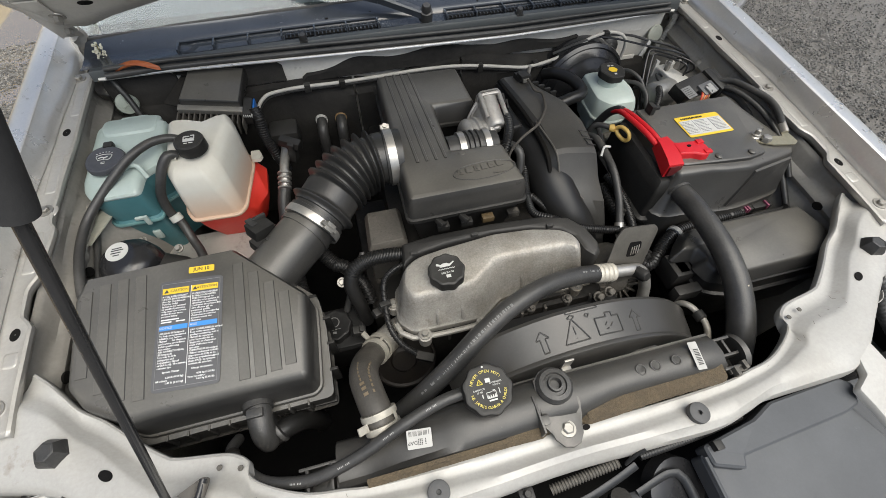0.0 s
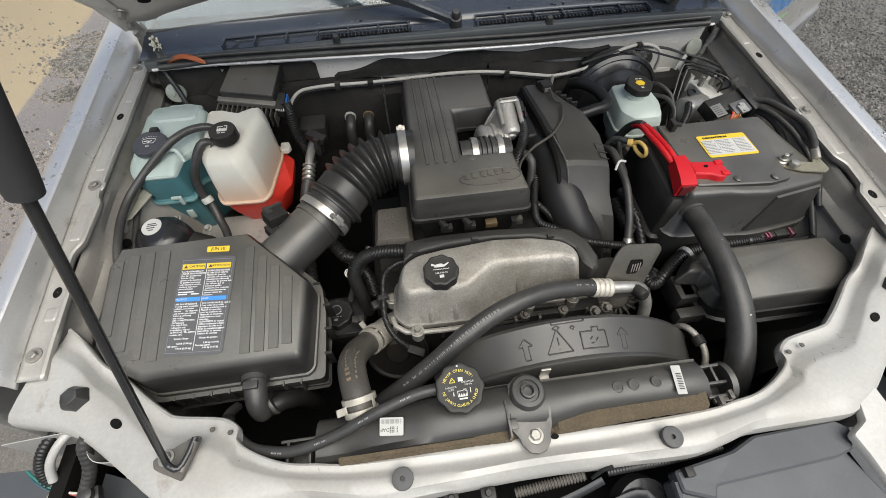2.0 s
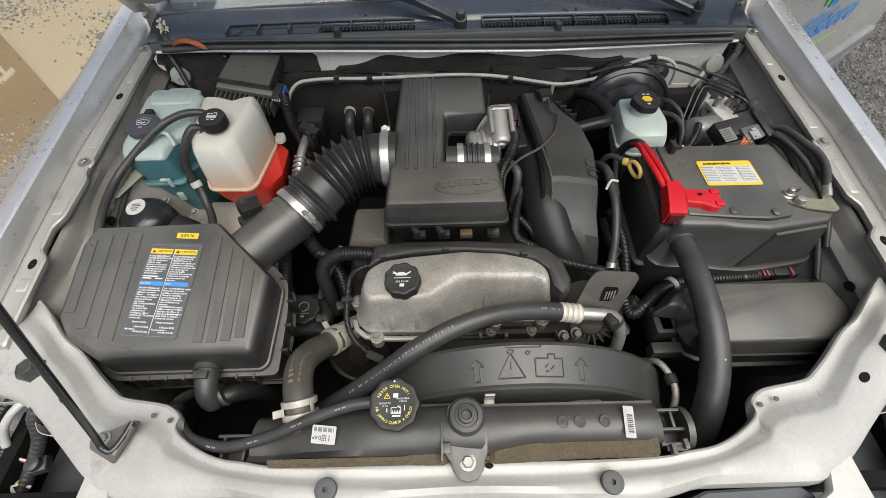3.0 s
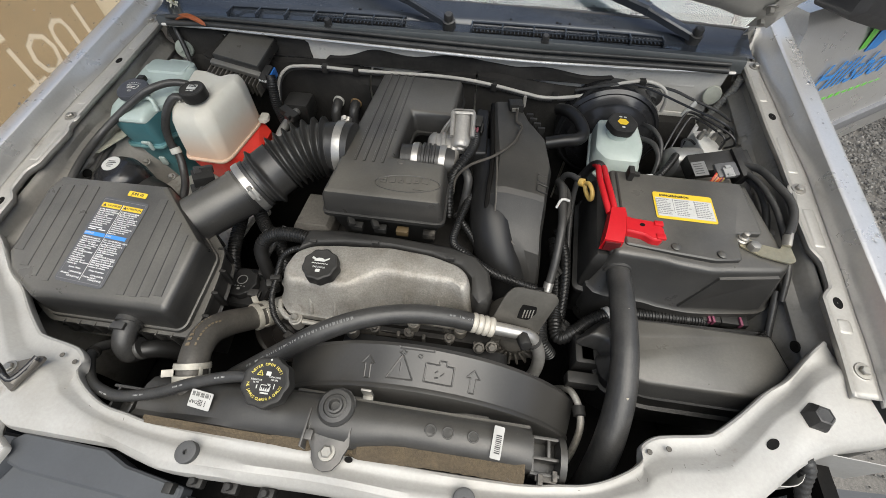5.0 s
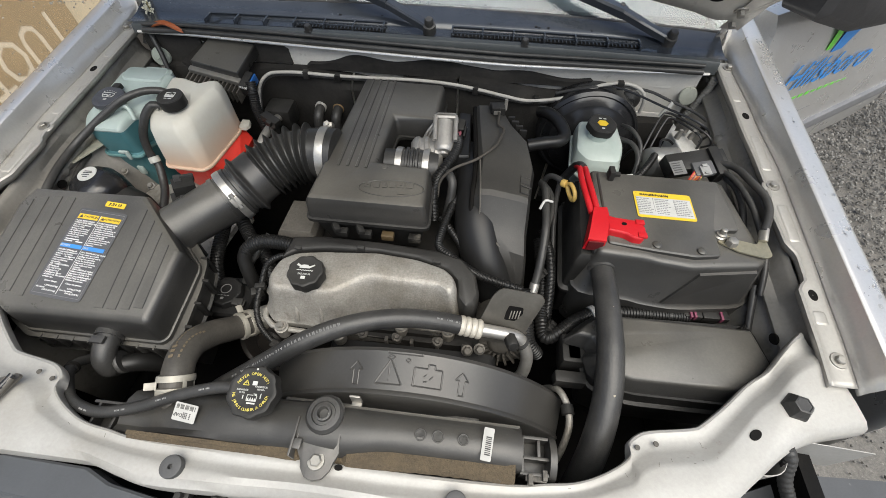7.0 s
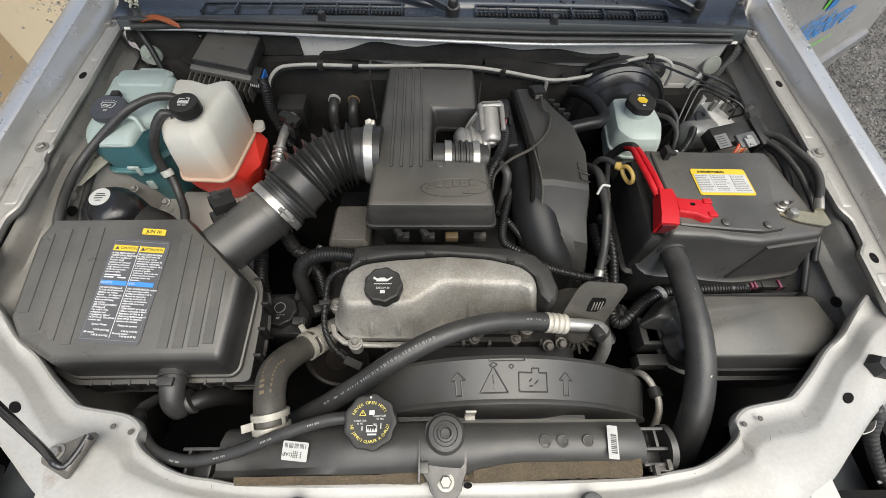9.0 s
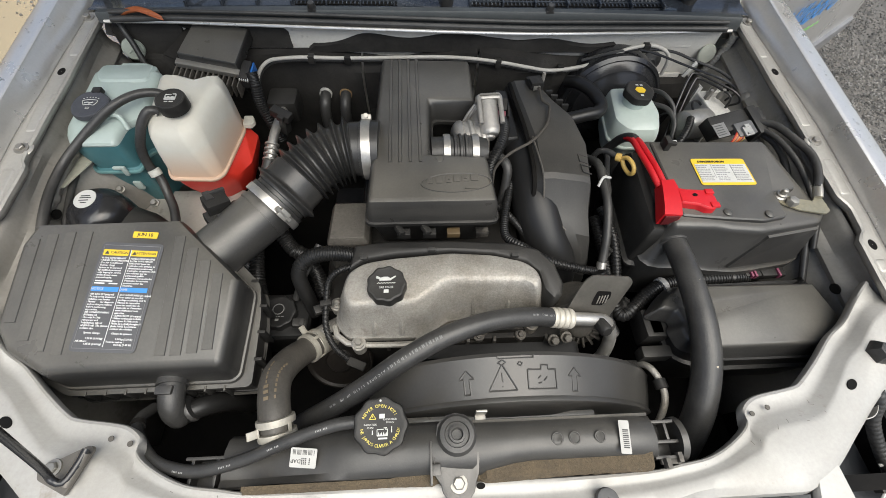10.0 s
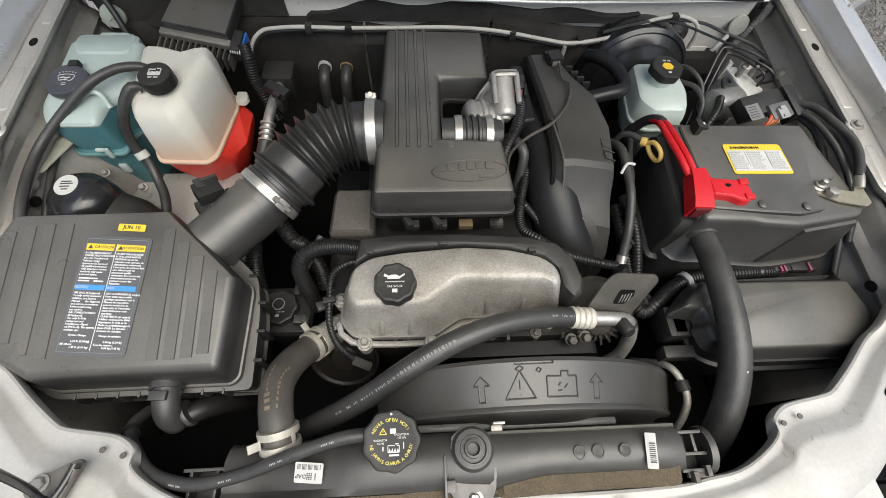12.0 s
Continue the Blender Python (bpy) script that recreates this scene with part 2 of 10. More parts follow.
CASTAL = surface("cast_aluminium", (0.37, 0.352, 0.318), 0.5, 0.45, (0.19, 0.17, 0.137), 0.6, 9, 0.28, 300, 0.42, 0, (0.12, 0.10, 0.078), 15, 0.58, 0.16)
STEEL = surface("zinc_steel", (0.34, 0.325, 0.295), 0.42, 0.7, (0.27, 0.257, 0.23), 0.5, 30, 0.08, 300, 0.06)
BRIGHT = surface("bright_aluminium", (0.52, 0.505, 0.475), 0.36, 0.75, (0.38, 0.362, 0.33), 0.5, 40, 0.08, 260, 0.1)
TANKW = surface("milky_plastic", (0.55, 0.542, 0.49), 0.42, 0, (0.49, 0.455, 0.38), 0.45, 9, 0.03, 120, 0.05, 0, (0.60, 0.47, 0.32), 12, 0.66, 0.2, sss=0.25)
TANKR = surface("red_coolant_plastic", (0.66, 0.042, 0.026), 0.4, 0, (0.56, 0.030, 0.018), 0.4, 12, 0.05, 120, 0.05, sss=0.15)
WASHW = surface("pale_teal_plastic", (0.40, 0.465, 0.435), 0.42, 0, (0.33, 0.40, 0.375), 0.45, 9, 0.04, 120, 0.05, 0, (0.33, 0.36, 0.3), 12, 0.68, 0.2, sss=0.2)
WASHB = surface("teal_washer_plastic", (0.055, 0.15, 0.168), 0.42, 0, (0.07, 0.185, 0.20), 0.45, 9, 0.05, 120, 0.05, sss=0.1)
BRAKEW = surface("clear_reservoir_plastic", (0.50, 0.555, 0.51), 0.35, 0, (0.38, 0.45, 0.41), 0.45, 12, 0.04, 120, 0.05, sss=0.25)
RED = surface("red_plastic", (0.50, 0.010, 0.016), 0.38, 0, (0.5, 0.01, 0.016), 0.4, 16, 0.05, 200, 0.05)
YELLOW = surface("yellow_plastic", (0.64, 0.43, 0.12), 0.42, 0, (0.54, 0.36, 0.11), 0.4, 30, 0.05, 200, 0.05)
WHITE = surface("white_print", (0.52, 0.52, 0.50), 0.5, 0, (0.46, 0.46, 0.43), 0.4, 40, 0.05, 200, 0.0)
YELLOWP = surface("yellow_print", (0.66, 0.45, 0.03), 0.5, 0, (0.72, 0.5, 0.03), 0.4, 40, 0.05, 200, 0.0)
BLUEP = surface("blue_print", (0.04, 0.24, 0.62), 0.5, 0, (0.05, 0.22, 0.55), 0.4, 40, 0.05, 200, 0.0)
GREENP = surface("green_print", (0.17, 0.62, 0.07), 0.5, 0, (0.15, 0.55, 0.07), 0.4, 40, 0.05, 200, 0.0)
FOAM = surface("brown_foam", (0.088, 0.066, 0.039), 0.95, 0, (0.062, 0.047, 0.030), 0.5, 40, 0.3, 260, 0.9, 0, (0.22, 0.18, 0.125), 60, 0.68, 0.1)
GREYP = surface("grey_grille_plastic", (0.062, 0.066, 0.072), 0.55, 0, (0.048, 0.051, 0.056), 0.5, 8, 0.06, 260, 0.08, 0, (0.15, 0.155, 0.16), 20, 0.7, 0.1)
COWLP = surface("cowl_plastic", (0.034, 0.039, 0.047), 0.22, 0, (0.025, 0.029, 0.035), 0.5, 9, 0.06, 240, 0.08, 0.35, (0.15, 0.16, 0.17), 26, 0.68, 0.1)
LEDGE = surface("cowl_ledge_plastic", (0.040, 0.045, 0.046), 0.5, 0, (0.055, 0.06, 0.06), 0.5, 14, 0.1, 240, 0.1, 0, (0.10, 0.09, 0.08), 18, 0.66, 0.12)
ARM = surface("wiper_arm_paint", (0.020, 0.024, 0.031), 0.34, 0, (0.03, 0.034, 0.041), 0.5, 20, 0.08, 240, 0.06, 0.5)
PAD = surface("black_insulation", (0.020, 0.019, 0.0178), 0.75, 0, (0.045, 0.042, 0.038), 0.5, 8, 0.15, 130, 0.5, 0, (0.05, 0.047, 0.043), 10, 0.65, 0.2, spec=0.15)
WIREW = surface("grey_white_loom", (0.48, 0.46, 0.42), 0.6, 0, (0.38, 0.36, 0.32), 0.5, 30, 0.1, 200, 0.2)


def tank_tint(m, z0, z1, tint):
    """Coolant showing through the thin plastic towards the base of the tank."""
    t = m.node_tree
    bs = t.nodes["Principled BSDF"]
    old = bs.inputs["Base Color"].links[0].from_socket
    co = t.nodes.new("ShaderNodeTexCoord")
    sx = t.nodes.new("ShaderNodeSeparateXYZ")
    r = t.nodes.new("ShaderNodeMapRange")
    r.inputs["From Min"].default_value, r.inputs["From Max"].default_value = z1, z0
    mx = t.nodes.new("ShaderNodeMix")
    mx.data_type = "RGBA"
    t.links.new(co.outputs["Object"], sx.inputs["Vector"])
    t.links.new(sx.outputs["Z"], r.inputs["Value"])
    t.links.new(r.outputs["Result"], mx.inputs[0])
    for k in mx.inputs:
        if k.identifier == "A_Color":
            t.links.new(old, k)
        if k.identifier == "B_Color":
            k.default_value = (*tint, 1)
    t.links.new([o for o in mx.outputs if o.identifier == "Result_Color"][0], bs.inputs["Base Color"])


tank_tint(TANKW, 0.09, 0.165, (0.60, 0.40, 0.28))


def dust_top_light(m, amount, tint=(0.112, 0.108, 0.100), scale=7.0):
    """Dust in uneven drifts and specks, with top light painted in on upward faces."""
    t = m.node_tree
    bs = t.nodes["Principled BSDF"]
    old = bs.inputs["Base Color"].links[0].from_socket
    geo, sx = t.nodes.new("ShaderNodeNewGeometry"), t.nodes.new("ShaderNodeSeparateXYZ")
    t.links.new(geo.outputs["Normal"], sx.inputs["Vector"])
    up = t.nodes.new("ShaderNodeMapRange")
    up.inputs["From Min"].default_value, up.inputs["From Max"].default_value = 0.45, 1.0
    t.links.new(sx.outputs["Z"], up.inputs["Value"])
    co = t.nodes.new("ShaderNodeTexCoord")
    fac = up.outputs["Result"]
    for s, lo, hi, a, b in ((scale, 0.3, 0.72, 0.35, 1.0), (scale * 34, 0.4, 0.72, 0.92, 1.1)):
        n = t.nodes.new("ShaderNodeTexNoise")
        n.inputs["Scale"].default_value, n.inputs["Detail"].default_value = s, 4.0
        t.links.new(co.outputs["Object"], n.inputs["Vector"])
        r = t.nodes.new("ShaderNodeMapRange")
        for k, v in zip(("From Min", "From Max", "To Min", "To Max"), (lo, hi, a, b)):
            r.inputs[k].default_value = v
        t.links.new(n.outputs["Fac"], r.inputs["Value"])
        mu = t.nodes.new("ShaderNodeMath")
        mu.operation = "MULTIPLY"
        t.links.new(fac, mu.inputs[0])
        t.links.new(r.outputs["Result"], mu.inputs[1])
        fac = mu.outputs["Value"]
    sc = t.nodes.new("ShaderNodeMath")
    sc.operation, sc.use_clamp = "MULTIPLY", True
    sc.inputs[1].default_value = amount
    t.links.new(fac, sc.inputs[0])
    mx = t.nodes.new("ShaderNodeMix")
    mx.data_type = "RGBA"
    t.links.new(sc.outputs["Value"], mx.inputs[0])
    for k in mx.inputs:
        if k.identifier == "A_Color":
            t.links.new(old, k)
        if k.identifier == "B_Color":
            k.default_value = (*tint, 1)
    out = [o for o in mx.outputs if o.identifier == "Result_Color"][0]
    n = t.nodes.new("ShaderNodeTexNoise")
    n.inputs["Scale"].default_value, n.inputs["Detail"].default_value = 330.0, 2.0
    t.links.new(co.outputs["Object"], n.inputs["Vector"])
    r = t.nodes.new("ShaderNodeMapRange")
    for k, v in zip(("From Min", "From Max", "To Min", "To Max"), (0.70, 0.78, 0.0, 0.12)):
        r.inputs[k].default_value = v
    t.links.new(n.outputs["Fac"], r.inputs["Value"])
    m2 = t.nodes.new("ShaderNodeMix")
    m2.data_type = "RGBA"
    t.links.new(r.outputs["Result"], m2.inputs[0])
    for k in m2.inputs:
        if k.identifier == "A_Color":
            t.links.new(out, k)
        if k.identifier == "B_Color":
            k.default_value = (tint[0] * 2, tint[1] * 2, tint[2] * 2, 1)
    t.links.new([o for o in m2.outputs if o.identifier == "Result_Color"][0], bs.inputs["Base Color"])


# Lightens the tops against dark sides: settled dust and painted top light.
dust_top_light(COVER, 0.95, (0.135, 0.127, 0.110))
dust_top_light(BLACK, 0.2)
RADP = surface("black_tank_plastic", (0.020, 0.0196, 0.019), 0.38, 0, (0.036, 0.034, 0.031), 0.6, 7, 0.16, 300, 0.10, 0, (0.07, 0.065, 0.055), 8, 0.62, 0.2, rough_var=0.18)
dust_top_light(RADP, 0.36, (0.115, 0.108, 0.095))
dust_top_light(RUBBER, 0.24, (0.10, 0.096, 0.088), 14.0)
LOOMP = surface("conduit_plastic", (0.010, 0.0098, 0.0095), 0.36, 0, (0.016, 0.0155, 0.0148), 0.5, 12, 0.15, 220, 0.06, 0, (0.045, 0.042, 0.037), 14, 0.66, 0.2, spec=0.4)

# ---- ground ----
def ground_material():
    m = surface("wet_gravel_lot", (0.135, 0.125, 0.110), 0.55, 0, (0.085, 0.079, 0.070), 0.5, 2.2, 0.45, 110, 1.0, 0, (0.22, 0.205, 0.18), 95, 0.60, 0.08, bump_scale=120)
    return m


GROUND = ground_material()
MUDWATER = surface("muddy_puddle_water", (0.25, 0.19, 0.115), 0.03, 0, (0.20, 0.155, 0.095), 0.5, 1.2, 0.05, 40, 0.0, 0, (0.10, 0.085, 0.065), 24, 0.72, 0.03, rough_var=0.01, spec=1.0)
MUDWATER.node_tree.nodes["Principled BSDF"].inputs["IOR"].default_value = 2.7
bm = bmesh.new()
n = 56
vs = [[bm.verts.new(((i / n - 0.5) * 160, (j / n - 0.5) * 160 + 5, 0.012 * math.sin(i * 1.7) * math.cos(j * 2.1) - 0.012)) for j in range(n + 1)] for i in range(n + 1)]
for i in range(n):
    for j in range(n):
        bm.faces.new((vs[i][j], vs[i + 1][j], vs[i + 1][j + 1], vs[i][j + 1]))
single("ground", bm, GROUND, (0, 0, 0), "wet grey gravel lot with puddles", "ground", kind="structure")
bm = bmesh.new()
rows = []
for i in range(9):
    f = i / 8
    rows.append([Vector((-5.0 + f * (4.1 + 0.35 * math.sin(3 * a + 1) + 0.2 * math.sin(7 * a)) * math.cos(a), 2.4 + f * (3.4 + 0.3 * math.sin(5 * a)) * math.sin(a), 0.006)) for a in [2 * math.pi * k / 72 for k in range(72)]] if i else [Vector((-5.0, 2.4, 0.006))] * 72)
for r0, r1 in zip(rows[1:], rows[2:]):
    for k in range(72):
        bm.faces.new([bm.verts.new(p) for p in (r0[k], r1[k], r1[(k + 1) % 72], r0[(k + 1) % 72])])
bm.faces.new([bm.verts.new(p) for p in rows[1]])
bmesh.ops.remove_doubles(bm, verts=bm.verts, dist=0.0005)
single("puddle", bm, MUDWATER, (-5.0, 2.4, 0), "shallow muddy brown puddle on the gravel", "puddle", kind="structure")


def stones(name, spots, count, seed, lo, hi, lift=0.0):
    """Loose gravel as one mesh."""
    rnd = random.Random(seed)
    verts, faces = [], []
    for _ in range(count):
        x0, y0, x1, y1 = rnd.choice(spots)
        cx, cy, s = (x0 + x1) / 2 + (x1 - x0) * 0.34 * rnd.gauss(0, 1), (y0 + y1) / 2 + (y1 - y0) * 0.34 * rnd.gauss(0, 1), rnd.uniform(lo, hi) * (0.5 + rnd.random())
        k = len(verts)
        a0 = rnd.random() * 6
        for j in range(5):
            a = a0 + j * 1.2566
            verts.append((cx + s * math.cos(a) * rnd.uniform(0.7, 1.2), cy + s * math.sin(a) * rnd.uniform(0.7, 1.2), -0.004))
        for j in range(5):
            a = a0 + 0.5 + j * 1.2566
            verts.append((cx + 0.6 * s * math.cos(a), cy + 0.6 * s * math.sin(a), lift + s * rnd.uniform(0.32, 0.55)))
        for j in range(5):
            j2 = (j + 1) % 5
            faces += [(k + j, k + j2, k + 5 + j), (k + j2, k + 5 + j2, k + 5 + j)]
        faces.append(tuple(k + 5 + j for j in range(5)))
    me = bpy.data.meshes.new(name)
    me.from_pydata(verts, [], faces)
    me.materials.append(STONES)
    return tagged(new(name, me), "loose wet grey gravel stones on the lot", "gravel", kind="stuff")


STONES = surface("gravel_stone", (0.25, 0.238, 0.215), 0.6, 0, (0.12, 0.114, 0.103), 0.6, 3, 0.3, 60, 0.4)
isl = STONES.node_tree.nodes.new("ShaderNodeNewGeometry")
val = STONES.node_tree.nodes.new("ShaderNodeMapRange")
val.inputs["To Min"].default_value, val.inputs["To Max"].default_value = 0.28, 1.05
STONES.node_tree.links.new(isl.outputs["Random Per Island"], val.inputs["Value"])
bs = STONES.node_tree.nodes["Principled BSDF"]
old = bs.inputs["Base Color"].links[0].from_socket
mul = STONES.node_tree.nodes.new("ShaderNodeVectorMath")
mul.operation = "SCALE"
STONES.node_tree.links.new(old, mul.inputs[0])
STONES.node_tree.links.new(val.outputs["Result"], mul.inputs["Scale"])
STONES.node_tree.links.new(mul.outputs["Vector"], bs.inputs["Base Color"])
stones("gravel", [(1.2, 0.3, 4.6, 4.2), (1.5, 0.6, 3.6, 3.2)], 24000, 3, 0.0035, 0.0085)
stones("gravel", [(-2.50, 2.66, -2.0, 3.0), (-2.42, 2.72, -2.1, 2.95), (-2.5, 3.05, -2.0, 3.22), (-2.28, 2.36, -2.0, 2.5), (-2.5, 1.5, -1.6, 1.98), (-2.2, 1.2, -1.4, 1.9), (-3.9, 3.05, -3.0, 3.5)], 5200, 4, 0.005, 0.011, 0.006)
stones("gravel", [(-4.6, 1.6, -1.6, 4.2)], 300, 6, 0.004, 0.009, 0.005)


# ---- front crossmember of the truck ----
BAY = [(0, -0.135), (0.12, -0.136), (0.241, -0.134), (0.285, -0.128), (0.320, -0.123), (0.351, -0.112), (0.382, -0.095), (0.3965, -0.081), (0.396, -0.068), (0.409, -0.056), (0.430, -0.048), (0.484, -0.039), (0.503, -0.030), (0.54, -0.002), (0.58, 0.032), (0.612, 0.054), (0.637, 0.082), (0.652, 0.098), (0.668, 0.112)]
NOSE = [(0, -0.180), (0.108, -0.184), (0.20, -0.186), (0.25, -0.178), (0.285, -0.170), (0.315, -0.169), (0.346, -0.169), (0.380, -0.169), (0.411, -0.169), (0.438, -0.168), (0.462, -0.158), (0.485, -0.146), (0.505, -0.132), (0.53, -0.112), (0.556, -0.092), (0.582, -0.072), (0.61, -0.054), (0.648, -0.038), (0.715, -0.020)]
PLATE = 0.966


def crossmember():
    full = [((-a, b), (-c, d)) for (a, b), (c, d) in list(zip(BAY, NOSE))[:0:-1]] + list(zip(BAY, NOSE))
    top = thing("radiator_support", (0, -0.15, 0.9), "silver-painted pressed steel crossmember closing the front of the engine bay", "crossmember")
    pts = [(*a, *b) for a, b in full]
    fine = []
    for i in range(len(pts) - 1):
        p0, p1, p2, p3 = pts[max(i - 1, 0)], pts[i], pts[i + 1], pts[min(i + 2, len(pts) - 1)]
        for k in range(4):
            t = k / 4
            fine.append([0.5 * (2 * b + (c - a) * t + (2 * a - 5 * b + 4 * c - d) * t * t + (3 * b - a - 3 * c + d) * t ** 3) for a, b, c, d in zip(p0, p1, p2, p3)])
    fine.append(pts[-1])
    bm = bmesh.new()
    rings = []
    for ix, iy, ox, oy in fine:
        i, o = Vector((ix, iy)), Vector((ox, oy))
        w = (o - i).length
        u = (o - i) / w
        mid = max(0.0, 1 - abs(ix) / 0.165)
        dip = 0.022 * (3 * mid * mid - 2 * mid ** 3) * (0.75 + 0.25 * math.cos(ix * 60))
        side = min(1.0, max(0.0, (abs(ix) - 0.33) / 0.10))
        k = min(1.0, max(0.0, (abs(ix) - 0.585) / 0.085))
        rise = 0.024 * (3 * k * k - 2 * k ** 3)
        shelf = 0.008 + 0.010 * side
        roll = 0.004 * side
        prof = [(0.004, -shelf - 0.016), (0.0, -shelf - 0.013), (-0.001, -shelf - 0.002), (0.0004, -shelf + 0.0015), (0.004, -shelf + 0.003), (0.008, -shelf + 0.002 - roll * 0.2), (min(0.013 + 0.006 * side, w * 0.3), -shelf + 0.001), (min(0.018 + 0.010 * side, w * 0.38), -shelf * 0.8), (min(0.025 + 0.016 * side, w * 0.52), -0.002), (min(0.031 + 0.018 * side, w * 0.60), 0.0), (w * 0.76, -dip * 0.3), (w - 0.012, -0.002 - dip * 0.7), (w - 0.003, -0.007 - dip), (w, -0.016 - dip), (w + 0.0005, -0.030 - dip * 0.6), (w - 0.002, -0.032 - dip * 0.6), (w - 0.020, -0.040), (0.012, -shelf - 0.020)]
        rings.append([Vector((i.x + u.x * d, i.y + u.y * d, PLATE + h + rise * max(0.0, 1 - max(0, d) / w))) for d, h in prof])
    loft(bm, rings)
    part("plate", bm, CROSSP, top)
    # Slots are near-black discs laid on the plate, the hole's shade as colour.
    for s in (-1, 1):
        bm = bmesh.new()
        m = frame_on((s * 0.557, -0.043, PLATE + 0.0014), (0, 0, 1), (0.8 * s, 0.6, 0))
        lathe(bm, [(0.0005, 0), (0.0076, 0.0003), (0.0079, -0.001)], m @ Matrix.Diagonal((0.72, 1.2, 1, 1)), 20)
        part("slot", bm, DARK, top, "oval hole in the sheet metal")
    for x, y in ((0.027, -0.140), (0.43, -0.066), (-0.43, -0.066), (0.405, -0.073), (-0.405, -0.073)):
        bm = bmesh.new()
        lathe(bm, [(0.0005, 0.0004), (0.0032, 0.0003), (0.0036, -0.001)], frame_on((x, y, PLATE + (0.0008 if abs(x) < 0.1 else -0.0088)), (0, 0, 1)) @ Matrix.Diagonal((1.5 if x == 0.027 else 1, 1, 1, 1)), 14)
        part("punch_mark", bm, DARK if x == 0.027 else GRIME, top)
    rnd = random.Random(61)
    for k in range(22):
        x = rnd.choice((-1, 1)) * rnd.uniform(0.16, 0.52)
        y = -0.125 + max(0, abs(x) - 0.36) * 0.42 + rnd.uniform(-0.012, 0.012)
        bm = bmesh.new()
        box(bm, (0, 0, 0), (0.0004, rnd.uniform(0.002, 0.007), 0.0003), pose(x, y, PLATE + 0.0001, 0, 0, rnd.uniform(0, 180)))
        part("scratch", bm, GRIME, top)
    return top


crossmember()
for s in (-1, 1):
    b = thing("hood_bumper", (s * 0.62, 0.0, PLATE), "black hexagonal rubber hood stop screwed into the crossmember", "bumper", "hood stops")
    bm = bmesh.new()
    lathe(bm, [(0.0188, -0.002), (0.0186, 0.006), (0.0172, 0.010), (0.0118, 0.0185), (0.0100, 0.019), (0.0092, 0.0182), (0.001, 0.018)], frame_on((s * 0.62, -0.002, PLATE + 0.002), (0.02 * s, -0.05, 1), (1, 0.3, 0)), 6)
    part("hex_head", soften(bm, 0.0012, 1), RUBBER, b)
    b = thing("rubber_plug", (s * 0.175, -0.162, PLATE), "small grey round rubber stop with a centre hole", "plug", "rubber plugs")
    bm = bmesh.new()
    lathe(bm, [(0.0132, 0.0), (0.0136, 0.006), (0.0130, 0.0095), (0.0105, 0.0105), (0.0030, 0.0100), (0.0026, 0.005)], frame_on((s * 0.175, -0.162, PLATE - 0.001), (0, -0.05, 1)), 28)
    part("body", bm, surface("grey_rubber", (0.070, 0.070, 0.070), 0.6, 0, (0.05, 0.05, 0.05), 0.5, 30), b)


# ---- fenders and aprons ----
def flange_z(y):
    return 0.986 + (y - 0.065) * 0.096


FLANGE = ((0.0, 0.667), (0.10, 0.671), (0.172, 0.672), (0.194, 0.687), (0.232, 0.688), (0.262, 0.676), (0.338, 0.672), (0.356, 0.680), (0.42, 0.678), (0.55, 0.672), (0.72, 0.668), (0.90, 0.668))
FOOT = ((0.0, 0.704), (0.12, 0.709), (0.24, 0.712), (0.40, 0.714), (0.55, 0.705), (0.72, 0.696), (0.90, 0.694))


def stepped(table, y):
    for (a, p), (b, q) in zip(table, table[1:]):
        if y <= b:
            t = max(0.0, (y - a) / (b - a))
            return p + (q - p) * t * t * (3 - 2 * t)
    return table[-1][1]


